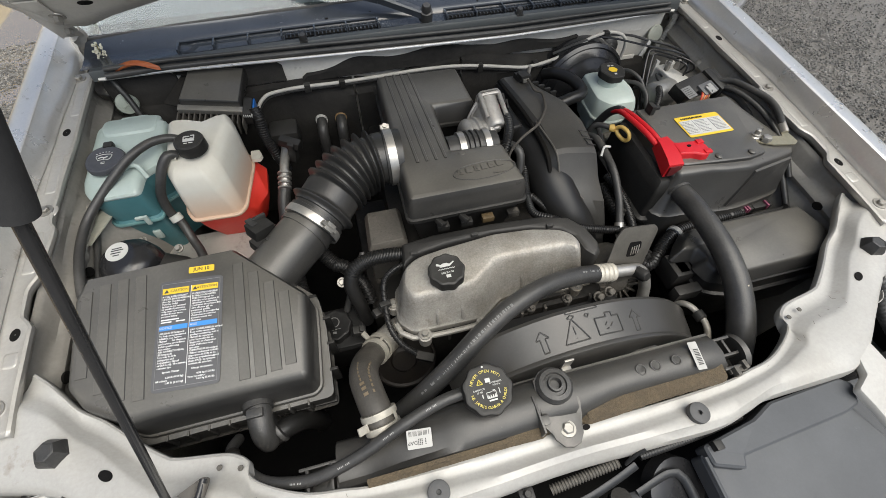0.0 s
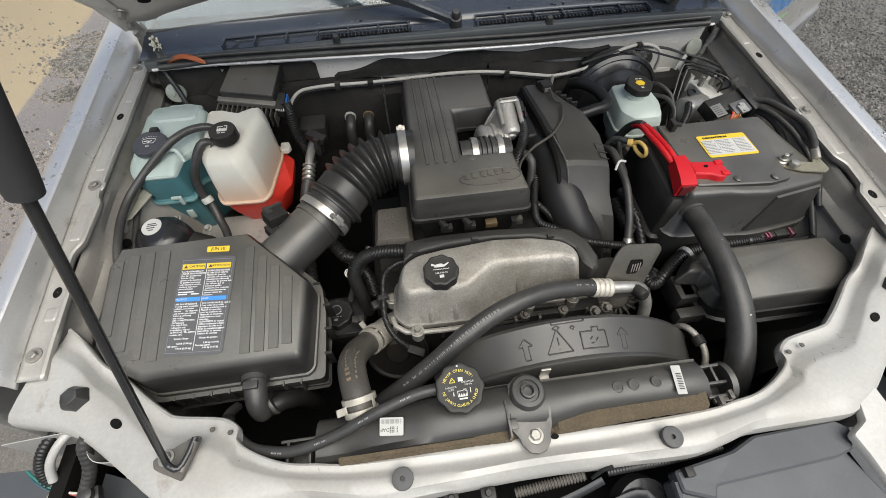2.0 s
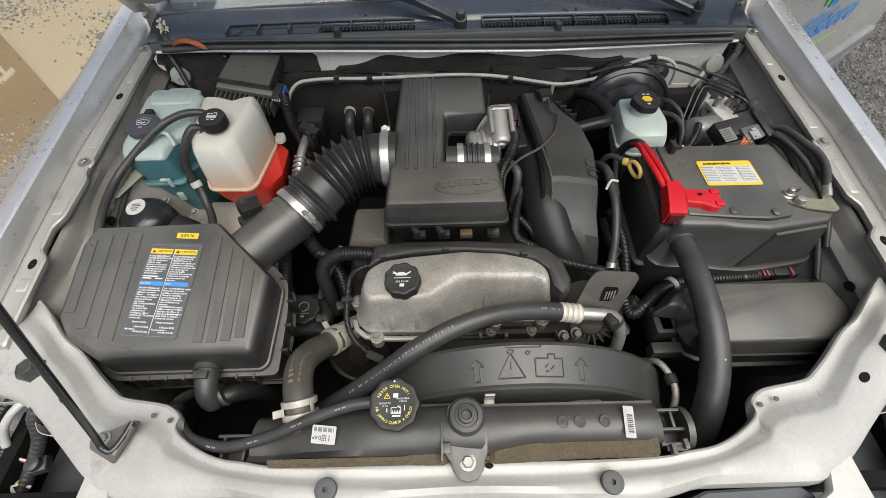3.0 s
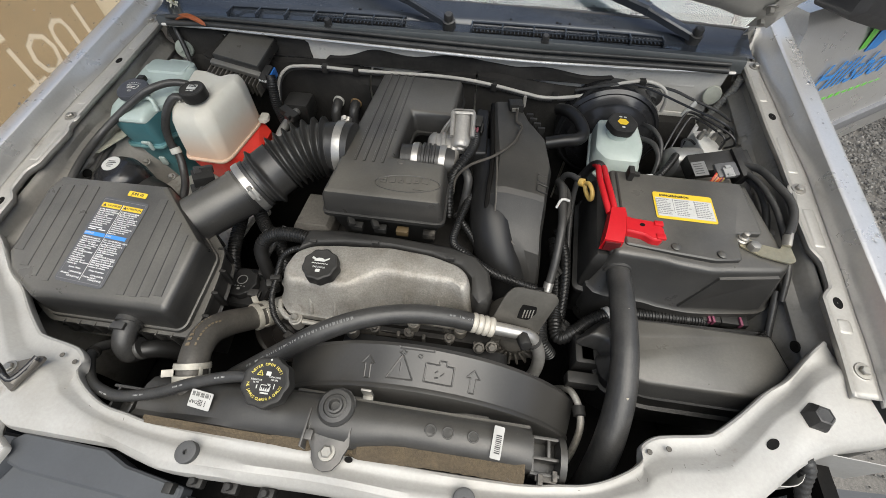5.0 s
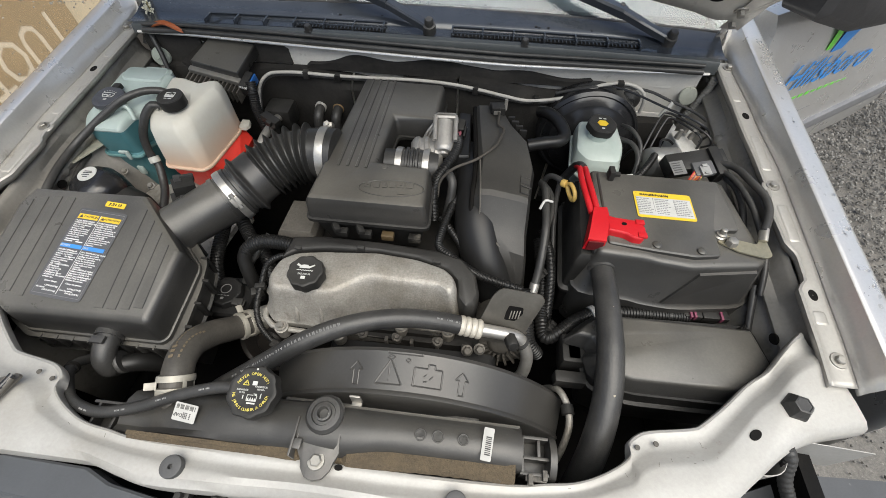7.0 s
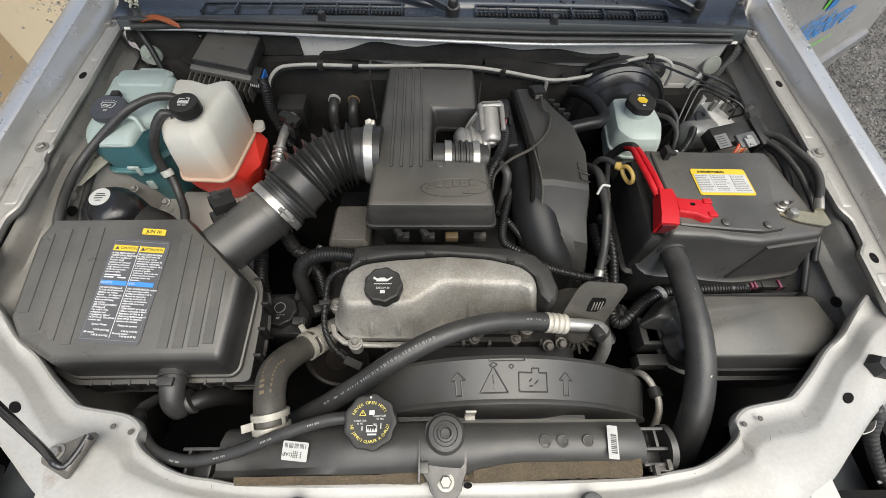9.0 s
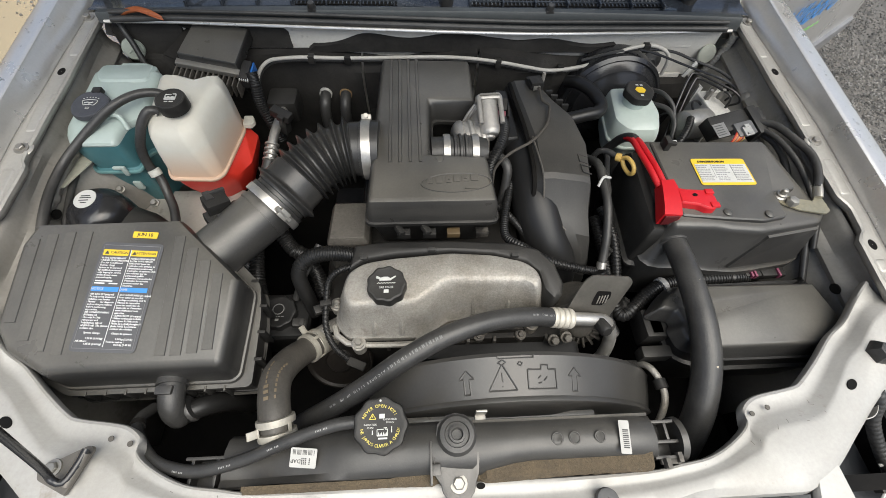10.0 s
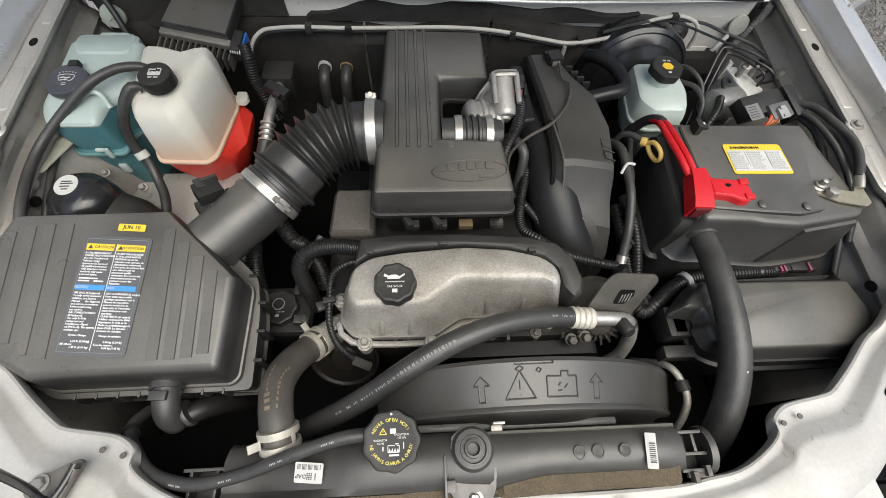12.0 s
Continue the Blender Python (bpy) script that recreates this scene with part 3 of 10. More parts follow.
def fender(s):
    f = thing("fender", (s * 0.78, 0.4, 0.5), "silver truck fender with wet top edge and bolted inner flange", "fender", "front fenders")
    bm = bmesh.new()
    ys = [0.028 + 0.0085 * i for i in range(100)]
    rings = []
    for y in ys:
        z = flange_z(y)
        e, w = stepped(FLANGE, y), stepped(FOOT, y)
        rear = min(1.0, max(0.0, (y - 0.725) / 0.03))
        drop = 0.045 * rear
        prof = [(e + 0.0022, -0.010 - drop), (e + 0.0004, -0.004 - drop), (e + 0.0002, 0.0004 - drop), (e + 0.0028, 0.0016 - drop), (e + 0.006, 0.0004 - drop), (e + 0.010, 0.0 - drop * 0.9), (w - 0.006, 0.0 - drop * 0.7), (w - 0.0015, 0.001 - drop * 0.5)]
        rings.append([Vector((s * x, y, z + h)) for x, h in prof])
    loft(bm, rings, close=False)
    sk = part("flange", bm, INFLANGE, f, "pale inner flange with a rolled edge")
    sk.modifiers.new("thick", "SOLIDIFY").thickness = 0.0012
    bm = bmesh.new()
    rings = []
    for i in range(46):
        y = 0.020 + 0.02 * i
        z = flange_z(y)
        w = stepped(FOOT, y)
        prof = [(w - 0.0017, -0.004), (w - 0.0005, 0.003), (w + 0.0005, 0.010), (w + (0.7185 - w) * 0.55, 0.024), (0.7188, 0.0350), (0.7200, 0.0385), (0.7228, 0.0402), (0.728, 0.0400), (0.754, 0.0372), (0.7605, 0.0345), (0.775, 0.022), (0.795, -0.004), (0.815, -0.045), (0.830, -0.12), (0.84, -0.24), (0.843, -0.42), (0.825, -0.44)]
        rings.append([Vector((s * x, y, z + h)) for x, h in prof])
    loft(bm, rings, close=False)
    sk = part("panel", bm, SILVER, f)
    md = sk.modifiers.new("thick", "SOLIDIFY")
    md.thickness, md.offset = 0.0012, -1
    for y in (0.065, 0.378, 0.708):
        bm = bmesh.new()
        hexbolt(bm, frame_on((s * 0.691, y, flange_z(y) + 0.0012), (0, -0.09, 1)), 0.0065, 0.0118, 0.006)
        part("bolt", bm, STEEL, f)
        bm = bmesh.new()
        lathe(bm, [(0.0005, 0.0016), (0.0125, 0.0014), (0.0150, 0.0004), (0.0165, -0.001)], frame_on((s * 0.691, y, flange_z(y)), (0, -0.09, 1)), 28)
        part("bolt_pad", bm, INFLANGE, f)
    for y0, y1, x0 in ((0.118, 0.138, 0.688), (0.262, 0.335, 0.694), (0.415, 0.500, 0.692), (0.600, 0.675, 0.683)):
        bm = bmesh.new()
        prism(bm, rect(s * x0 - 0.0085, y0, s * x0 + 0.0085, y1, 0.004), [(-0.002, -0.0035), (0.0008, -0.0018), (0.0022, 0.0010), (0.0024, 0.0022)], height=lambda x, v: flange_z(v))
        part("stiffening_bead", bm, INFLANGE, f)
    for y in (0.165, 0.557):
        bm = bmesh.new()
        lathe(bm, [(0.0005, 0.0), (0.0082, 0.0003), (0.0087, -0.002)], frame_on((s * 0.690, y, flange_z(y) + 0.0012), (0, -0.09, 1)) @ Matrix.Diagonal((0.8, 1.15, 1, 1)), 18)
        part("hole", bm, DARK, f, "oval hole in the flange")
    return f


fender(-1)
fender(1)


def apron(s):
    """Inner side wall of the bay, with the wheelhouse bulge behind."""
    bm = bmesh.new()
    rings = []
    for i in range(40):
        y = -0.02 + 0.0188 * i
        z = flange_z(y) - 0.016
        bulge = 0.045 * math.exp(-((y - 0.50) / 0.10) ** 2)
        k = 0.010 * math.sin(y * 22)
        rings.append([Vector((s * x, y, h)) for x, h in ((0.690, z), (0.684, z - 0.010), (0.684 + k * 0.3, z - 0.026), (0.678, z - 0.036), (0.671, z - 0.040), (0.667, z - 0.047), (0.669, z - 0.055), (0.676, z - 0.062), (0.668 - bulge * 0.4, z - 0.080), (0.658 - bulge, z - 0.105), (0.645 - bulge * 1.3, z - 0.16), (0.63 - bulge * 1.2, z - 0.26), (0.60, 0.55))])
    loft(bm, rings, close=False)
    f = thing("inner_fender", (s * 0.66, 0.3, 0.6), "dirty inner fender panel beside the engine, its shade painted grey-brown", "body panel", "inner fenders")
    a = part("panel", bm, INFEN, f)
    for y, z in ((0.60, 0.965), (0.63, 0.93), (0.30, 0.94), (0.12, 0.93)):
        bm = bmesh.new()
        lathe(bm, [(0.0005, 0.0), (0.007, 0.0004), (0.0075, -0.003)], frame_on((s * (0.658 if y < 0.4 else 0.650), y, z), (-s, 0, 0.25), (0, 1, 0)) @ Matrix.Diagonal((1, 1.3, 1, 1)), 14)
        part("hole", bm, DARK, f)
    for y in (0.33, 0.43, 0.56):
        bm = bmesh.new()
        lathe(bm, [(0.0005, 0.004), (0.005, 0.0038), (0.009, 0.002), (0.012, -0.002)], frame_on((s * 0.668, y, flange_z(y) - 0.062), (-s, 0, 0.3), (0, 1, 0)), 16)
        part("dimple", bm, INFEN, f)
    md = a.modifiers.new("thick", "SOLIDIFY")
    md.thickness = 0.0015
    return a


for s in (-1, 1):
    apron(s)

# ---- firewall, cowl and windshield ----
def lip(x):
    return 1.034 + 0.017 * min(1.2, abs(x - 0.22) / 0.62) ** 1.3


bm = bmesh.new()
rings = []
for i in range(57):
    x = -0.648 + 1.296 * i / 56
    lipz = lip(x)
    w = 0.004 * math.sin(x * 9)
    rings.append([Vector((x, y, z)) for y, z in ((0.684, lipz - 0.003), (0.6825, lipz), (0.684, lipz + 0.0028), (0.688, lipz + 0.002), (0.694, lipz - 0.002), (0.701, lipz + 0.004), (0.706, lipz - 0.012), (0.709, lipz - 0.014), (0.712 + w, lipz - 0.045), (0.722 + w, 0.965), (0.722, 0.90), (0.735, 0.78), (0.76, 0.5))])
loft(bm, rings, close=False)
fw = thing("firewall", (0, 0.72, 0.6), "dusty beige painted firewall with pressed relief", "firewall", kind="structure")
part("panel", bm, FIREW, fw)
bm = bmesh.new()
tube(bm, [(x, 0.6832, lip(x) + 0.0008) for x in [-0.635 + 0.0577 * i for i in range(23)]], 0.0022, 8, 0.02)
part("edge_bead", bm, SILVER, fw, "bright rolled edge of the sheet metal")
for x, z, w, h in ((-0.215, 1.008, 0.05, 0.03), (-0.335, 1.012, 0.05, 0.032), (0.19, 1.006, 0.07, 0.028)):
    bm = bmesh.new()
    prism(bm, rounded([(x - w / 2, z - h / 2), (x + w / 2, z - h / 2), (x + w / 2 + 0.008, z + h / 2), (x - w / 2, z + h / 2)], 0.012), [(-0.003, -0.004), (0.004, 0.0), (0.006, 0.006)], frame_on((0, 0.7115, 0), (0, -1, 0.1), (0, 0, 1)) @ Matrix.Diagonal((-1, 1, 1, 1)))
    part("pressed_bulge", bm, FIREW, fw)
ip = thing("insulation_pad", (0, 0.7, 0.6), "black moulded sound insulation mat on the firewall", "insulation")
# The lowered fourth panel is added, black for the shaded gap behind the brake unit.
for x0, x1, drop in ((-0.632, -0.16, 0), (-0.155, 0.10, 0), (0.105, 0.36, 0), (0.365, 0.635, 0.070)):
    bm = bmesh.new()
    rings = []
    for i in range(25):
        x = x0 + (x1 - x0) * i / 24
        topz = 0.978 - drop + 0.012 * math.sin(x * 14) * (0.4 + (x + 0.5) / 0.86) * (0.3 if drop else 1)
        rings.append([Vector((x, 0.715 + 0.006 * math.sin(x * 23), topz)), Vector((x, 0.693 + 0.004 * math.sin(x * 31), topz - 0.006)), Vector((x, 0.687 + 0.007 * math.sin(x * 17 + 1), 0.945 - drop)), Vector((x, 0.69 + 0.008 * math.sin(x * 12), 0.90 - drop)), Vector((x, 0.70, 0.80 - drop)), Vector((x, 0.74, 0.55))])
    loft(bm, rings, close=False)
    part("panel", bm, PAD, ip)
for x0, x1, zb, amp in ((-0.475, -0.305, 0.984, 0.0), (-0.27, 0.42, 0.975, 1.0), (-0.66, -0.52, 0.955, 0.0)):
    bm = bmesh.new()
    rings = []
    n = max(6, int((x1 - x0) / 0.012))
    for i in range(n + 1):
        x = x0 + (x1 - x0) * i / n
        top = lip(x) - 0.012
        if amp:
            k = math.sin((x + 0.27) * 9.1 - 0.9)
            top = 1.004 + 0.013 / (1 + math.exp(-9 * k)) + 0.006 * math.sin(x * 31)
        if i in (0, n):
            top -= 0.012
        rings.append([Vector((x, y, z)) for y, z in ((0.714, top), (0.7085, top - 0.001), (0.7055, top - 0.006), (0.7065, (top + zb) / 2), (0.7055, zb + 0.004), (0.714, zb))])
    loft(bm, rings)
    single("insulation_patch", bm, PAD, (0, 0.71, 0.98), "thin black insulation patch stuck on the firewall", "insulation", "firewall patches")

cowl = thing("cowl_panel", (0, 0.8, 1.03), "wet grey plastic cowl panel below the windshield with vent slots", "cowl panel")


def cowl_e(x):
    return 0.016 * (abs(x) / 0.66) ** 3


bm = bmesh.new()
rings = []
for i in range(57):
    x = -0.68 + 1.36 * i / 56
    e = cowl_e(x)
    sw = 0.010 * math.sin(x * 5 + 0.6) - 0.004
    rec = 0.0 if -0.50 < x < 0.52 else 0.004
    rings.append([Vector((x, y - e, z)) for y, z in ((0.7225, 1.0668), (0.730, 1.0665), (0.738, 1.0605 + rec), (0.768, 1.0640 + rec), (0.774, 1.0705), (0.79, 1.0745), (0.812, 1.079), (0.832 + sw, 1.0835), (0.840 + sw, 1.078), (0.862 + sw, 1.072))])
loft(bm, rings, close=False)
part("panel", bm, COWLP, cowl)
bm = bmesh.new()
loft(bm, [[Vector((x, y - cowl_e(x), z)) for y, z in ((0.7035, 1.030 + (lip(x) - 1.03) * 0.8), (0.7045, 1.055), (0.7060, 1.0655), (0.7085, 1.0688), (0.7215, 1.0690), (0.724, 1.066))] for x in [-0.66 + 1.32 * i / 44 for i in range(45)]], close=False)
part("front_ledge", bm, LEDGE, cowl, "dark vertical ledge along the cowl front")
for k, (dy, dz, r) in enumerate(((-0.006, 0.010, 0.0062), (0.0, 0.021, 0.0042))):
    bm = bmesh.new()
    tube(bm, [(x, 0.7015 + dy - cowl_e(x), lip(x) + dz - 0.004) for x in [-0.63 + 0.0573 * i for i in range(23)]], r, 10, 0.02)
    part("weatherstrip", bm, RUBBER, cowl, "black rubber seal along the cowl edge")
for x0, x1, openings in ((-0.50, -0.075, (-0.285, -0.075)), (0.08, 0.50, (0.08, 0.50))):
    bm = bmesh.new()
    box(bm, ((openings[0] + openings[1]) / 2, 0.752, 1.0622), (openings[1] - openings[0], 0.024, 0.003))
    part("vent_opening", bm, DARK, cowl, "dark vent opening")
    n = int((openings[1] - openings[0]) / 0.0085)
    bm = bmesh.new()
    for k in range(n):
        box(bm, (openings[0] + 0.0085 * (k + 0.5), 0.752, 1.0642), (0.0026, 0.024, 0.003))
    box(bm, ((openings[0] + openings[1]) / 2, 0.752, 1.0655), (openings[1] - openings[0], 0.0034, 0.004), bevel=0.0006)
    ob = part("vent_grid", bm, COWLP, cowl, "fine vent grid")
    k = 0
    while x0 + 0.070 * k <= x1 + 0.002:
        x = x0 + 0.070 * k
        bm = bmesh.new()
        box(bm, (x, 0.7535 - cowl_e(x), 1.0675), (0.0042, 0.036, 0.011), bevel=0.0012)
        part("divider", bm, COWLP, cowl)
        k += 1
    bm = bmesh.new()
    tube(bm, [(x, 0.7705 - cowl_e(x), 1.0712) for x in [x0 + (x1 - x0) * i / 10 for i in range(11)]], 0.0024, 8, 0.03)
    part("vent_frame", bm, COWLP, cowl)
for x in (-0.246, 0.245):
    bm = bmesh.new()
    box(bm, (x, 0.7125, 1.066), (0.017, 0.014, 0.010), bevel=0.002)
    lathe(bm, [(0.0005, 0.014), (0.006, 0.0135), (0.0075, 0.010), (0.0085, 0.004), (0.009, 0)], frame_on((x, 0.714, 1.069), (0, -0.2, 1)), 14)
    part("clip", bm, RUBBER, cowl, "round black push clip")
rnd = random.Random(70)
for k in range(12):
    x = rnd.uniform(-0.44, 0.48)
    bm = bmesh.new()
    box(bm, (0, 0, 0), (rnd.uniform(0.003, 0.007), rnd.uniform(0.002, 0.005), 0.0008), pose(x, rnd.uniform(0.782, 0.812) - cowl_e(x), 1.0748, 12, 0, rnd.uniform(0, 90)))
    part("dirt_fleck", bm, DARK, cowl)

GLASS = bpy.data.materials.new("windshield_glass")
GLASS.use_nodes = True
gp = GLASS.node_tree.nodes["Principled BSDF"]
gp.inputs["Base Color"].default_value, gp.inputs["Roughness"].default_value, gp.inputs["Transmission Weight"].default_value = (0.86, 0.92, 0.93, 1), 0.02, 1.0
gp.inputs["IOR"].default_value = 1.45
bm = bmesh.new()
rings = []
for i in range(29):
    x = -0.7 + 0.05 * i
    y = 0.842 - 0.04 * (x / 0.7) ** 2
    rings.append([Vector((x, y, 1.080)), Vector((x, y + 0.75, 1.600)), Vector((x, y + 0.7528, 1.5959)), Vector((x, y + 0.0028, 1.0759))])
loft(bm, rings)
wsh = thing("windshield", (0, 1.0, 1.1), "wet tinted windshield with a black lower seal", "windshield")
part("glass", bm, GLASS, wsh, smooth=20)
bm = bmesh.new()
tube(bm, [(x, 0.838 - 0.04 * (x / 0.7) ** 2, 1.0805) for x in [-0.68 + 0.085 * i for i in range(17)]], 0.004, 8, 0.03)
part("lower_seal", bm, RUBBER, wsh, "black rubber lower seal")
bm = bmesh.new()
box(bm, (0, 1.495, 1.049), (1.36, 1.24, 0.05), pose(0, 0, 0), 0.01)
tagged(single("dashboard", bm, surface("grey_dashboard", (0.11, 0.125, 0.14), 0.7, 0, (0.09, 0.10, 0.115), 0.5, 3), (0, 1.5, 1.0), "grey dashboard behind the windshield glass", "dashboard"), kind="structure")


def wiper(pivot, tip, bend):
    w = thing("wiper_arm", pivot, "black metal wiper arm with a capped pivot nut", "wiper", "wipers")
    p, q = Vector(pivot), Vector(tip)
    elbow = p + (q - p) * 0.24 + Vector((0, 0, 0.012))
    bm = bmesh.new()
    along = (elbow - p).normalized()
    side = Vector((along.y, -along.x, 0)).normalized()
    for a, b, wa, wb, h in ((p - along * 0.006, elbow, 0.010, 0.0135, 0.010), (elbow - along * 0.012, q, 0.0145, 0.008, 0.013)):
        rings = []
        for k in range(7):
            c = a.lerp(b, k / 6)
            ww = wa + (wb - wa) * k / 6
            rings.append([c + side * sx * ww + Vector((0, 0, z)) for sx, z in ((-1, -0.006), (-1, h * 0.6), (-0.75, h), (0.75, h), (1, h * 0.6), (1, -0.006))])
        loft(bm, rings)
    part("arm", bm, ARM, w, smooth=30)
    bm = bmesh.new()
    lathe(bm, [(0.0005, 0.021), (0.0075, 0.0205), (0.010, 0.017), (0.0105, 0.006), (0.0145, 0.005), (0.0155, -0.016)], frame_on(p + Vector((0, 0, 0.006)), (0, -0.35, 1)), 18)
    part("pivot_cap", bm, RUBBER, w)
    bm = bmesh.new()
    lathe(bm, [(0.0005, 0.004), (0.005, 0.0035), (0.006, -0.006)], frame_on(elbow + side * 0.008 + Vector((0, 0, 0.010)), (0, -0.35, 1)), 12)
    part("hinge_pin", bm, RUBBER, w)
    bm = bmesh.new()
    tube(bm, [elbow.lerp(q, 0.35) + Vector((-0.02, 0.022, -0.002)), q + Vector((0.01, 0.018, 0.0))], 0.005, 6, 0.03)
    part("blade", bm, RUBBER, w)


wiper((0.029, 0.737, 1.078), (-0.42, 0.935, 1.16), (0, 0, 0))
wiper((0.562, 0.752, 1.078), (0.10, 0.965, 1.165), (0, 0, 0))


# ---- hood held open, with its hinges ----
HOOD_EDGE = ((0.0, 0.15), (0.2, 0.14), (0.34, 0.10), (0.43, 0.068), (0.5, 0.046), (0.58, 0.02), (0.635, -0.006), (0.665, -0.002), (0.69, 0.02), (0.72, 0.10))


def hood_edge(x):
    x = abs(x)
    for (a, s), (b, t) in zip(HOOD_EDGE, HOOD_EDGE[1:]):
        if x <= b:
            return s + (t - s) * (x - a) / (b - a)
    return HOOD_EDGE[-1][1]


def hood():
    h = thing("hood", (0, 0.75, 1.13), "silver truck hood propped open, seen from below", "hood")
    up = Vector((0, -math.cos(radians(52)), math.sin(radians(52))))
    out = Vector((0, math.sin(radians(52)), math.cos(radians(52))))
    bm = bmesh.new()
    rings = []
    for i in range(73):
        x = -0.72 + 1.44 * i / 72
        base = Vector((x, 0.759, 1.131))
        s = hood_edge(x)
        rings.append([base + up * (s + a) + out * b for a, b in ((0.0, 0.0), (0.002, -0.006), (0.010, -0.009), (0.035, -0.010), (0.05, -0.004), (0.10, -0.002))] + [base + up * a + out * b for a, b in ((0.30, 0.0), (0.7, 0.02), (1.05, 0.02), (1.06, 0.05), (0.7, 0.075), (0.3, 0.06))] + [base + up * (s + 0.004) + out * 0.018])
    loft(bm, rings)
    part("panel", bm, SILVER_IN, h)
    for s in (-1, 1):
        hg = bmesh.new()
        m = frame_on((s * 0.682, 0.735, 1.150), -out, up)
        box(hg, (0, 0, 0.0), (0.042, 0.12, 0.003), m, 0.001)
        box(hg, (0.020 * s, 0.0, -0.012), (0.003, 0.13, 0.026), m, 0.001)
        tube(hg, [(s * 0.676, 0.772, 1.105), (s * 0.683, 0.795, 1.080), (s * 0.690, 0.785, 1.035), (s * 0.692, 0.745, 0.99)], [0.016, 0.018, 0.014, 0.014], 8, 0.01, flat=0.3)
        part("hinge", hg, SILVER_IN, h, "bent steel hood hinge")
        hb = bmesh.new()
        loft(hb, [[Vector((s * (x + w), y, z)), Vector((s * (x - w), y - 0.004, z)), Vector((s * (x - w), y - 0.006, z - 0.002)), Vector((s * (x + w), y - 0.002, z - 0.002))] for x, y, z, w in ((0.703, 0.805, 1.085, 0.005), (0.700, 0.785, 1.068, 0.006), (0.694, 0.772, 1.062, 0.007), (0.697, 0.758, 1.046, 0.008), (0.700, 0.742, 1.038, 0.010))])
        part("hinge_arm", hb, CROSSP, h, "bright bent lower arm of the hinge")
        for c in ((s * 0.664, 0.734, 1.160), (s * 0.674, 0.762, 1.126)):
            bm = bmesh.new()
            hexbolt(bm, frame_on(Vector(c) - out * 0.006, -out, up), 0.0078, 0.0135, 0.011)
            part("bolt", bm, STEEL, h)
        bm = bmesh.new()
        c = Vector((s * 0.60, 0.759, 1.131)) + up * 0.066 - out * 0.0045
        lathe(bm, [(0.0005, 0), (0.0085, 0.0005), (0.009, -0.002)], frame_on(c, -out, (1, 0, 0)) @ Matrix.Diagonal((0.7, 1.5, 1, 1)), 16)
        part("hole", bm, DARK, h)


hood()


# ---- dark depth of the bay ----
# Near-black sheets added to close the bay; its deep shade is their colour.
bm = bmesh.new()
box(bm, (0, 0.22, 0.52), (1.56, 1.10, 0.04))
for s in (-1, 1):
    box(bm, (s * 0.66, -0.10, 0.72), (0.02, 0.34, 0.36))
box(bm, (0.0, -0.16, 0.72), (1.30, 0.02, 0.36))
single("bay_depth_closure", bm, DARK, (0, 0.28, 0.5), "near-black sheets added to close the shaded depth under the engine", "shield", kind="structure")
bm = bmesh.new()
box(bm, (0.0, 0.36, 0.72), (0.30, 0.56, 0.34), bevel=0.02)
box(bm, (-0.16, 0.30, 0.76), (0.12, 0.30, 0.14), bevel=0.02)
box(bm, (0.03, 0.12, 0.80), (0.34, 0.10, 0.16), bevel=0.02)
single("engine_block", bm, GREASY, (0, 0.3, 0.55), "grimy engine block below the covers", "engine")


def cap(name, c, r, h, label, parent, normal=(0, 0, 1), lobes=8, mat=None, skirt=0.0):
    """A round screw cap with finger lobes, a part of its tank; its print sits on it."""
    bm = bmesh.new()
    m = frame_on(c, normal)
    lathe(bm, [(r * 0.82, -skirt), (r * 0.86, 0), (r, 0.002), (r, h - 0.004), (r * 0.96, h - 0.001), (r * 0.86, h), (r * 0.80, h - 0.0006), (r * 0.1, h - 0.0006)], m, 64, (lobes, r * 0.035))
    t = part(name, bm, mat or BLACK, parent, label)
    return t, m @ Matrix.Translation((0, 0, h))


# ---- radiator ----
rad = thing("radiator", (0, -0.095, 0.6), "black plastic radiator top tank across the front of the bay", "radiator")
bm = bmesh.new()
rings = []
for i in range(28):
    x = -0.292 + 0.545 * i / 27
    top = 0.979 - 0.006 * abs(x) / 0.28 + (0.004 if -0.03 < x < 0.24 else 0) - 0.012 * min(1, max(0, (-0.13 - x) / 0.05))
    step = 0.020 * min(1, max(0, (-0.205 - x) / 0.045))
    top -= step
    sl = 0.009 * min(1, max(0, (x - 0.03) / 0.05))
    rings.append([Vector((x, y, z)) for y, z in ((-0.128 + sl, 0.92), (-0.129 + sl, 0.962 - step), (-0.126 + sl, 0.971 - 1.3 * step), (-0.118 + sl * 0.8, top), (-0.104 + sl * 0.4, top + 0.005), (-0.085, top + 0.004), (-0.072, top - 0.004), (-0.066, top - 0.014), (-0.066, 0.92))])
loft(bm, rings)
part("top_tank", soften(bm, 0.003, 2, 50), RADP, rad)
bm = bmesh.new()
for x in (-0.300, -0.330):
    box(bm, (x, -0.110, 0.928), (0.004, 0.036, 0.026), bevel=0.001)
box(bm, (-0.315, -0.110, 0.918), (0.05, 0.038, 0.008), bevel=0.002)
box(bm, (-0.315, -0.092, 0.928), (0.05, 0.004, 0.026), bevel=0.001)
part("end_ribs", bm, RADP, rad)
bm = bmesh.new()
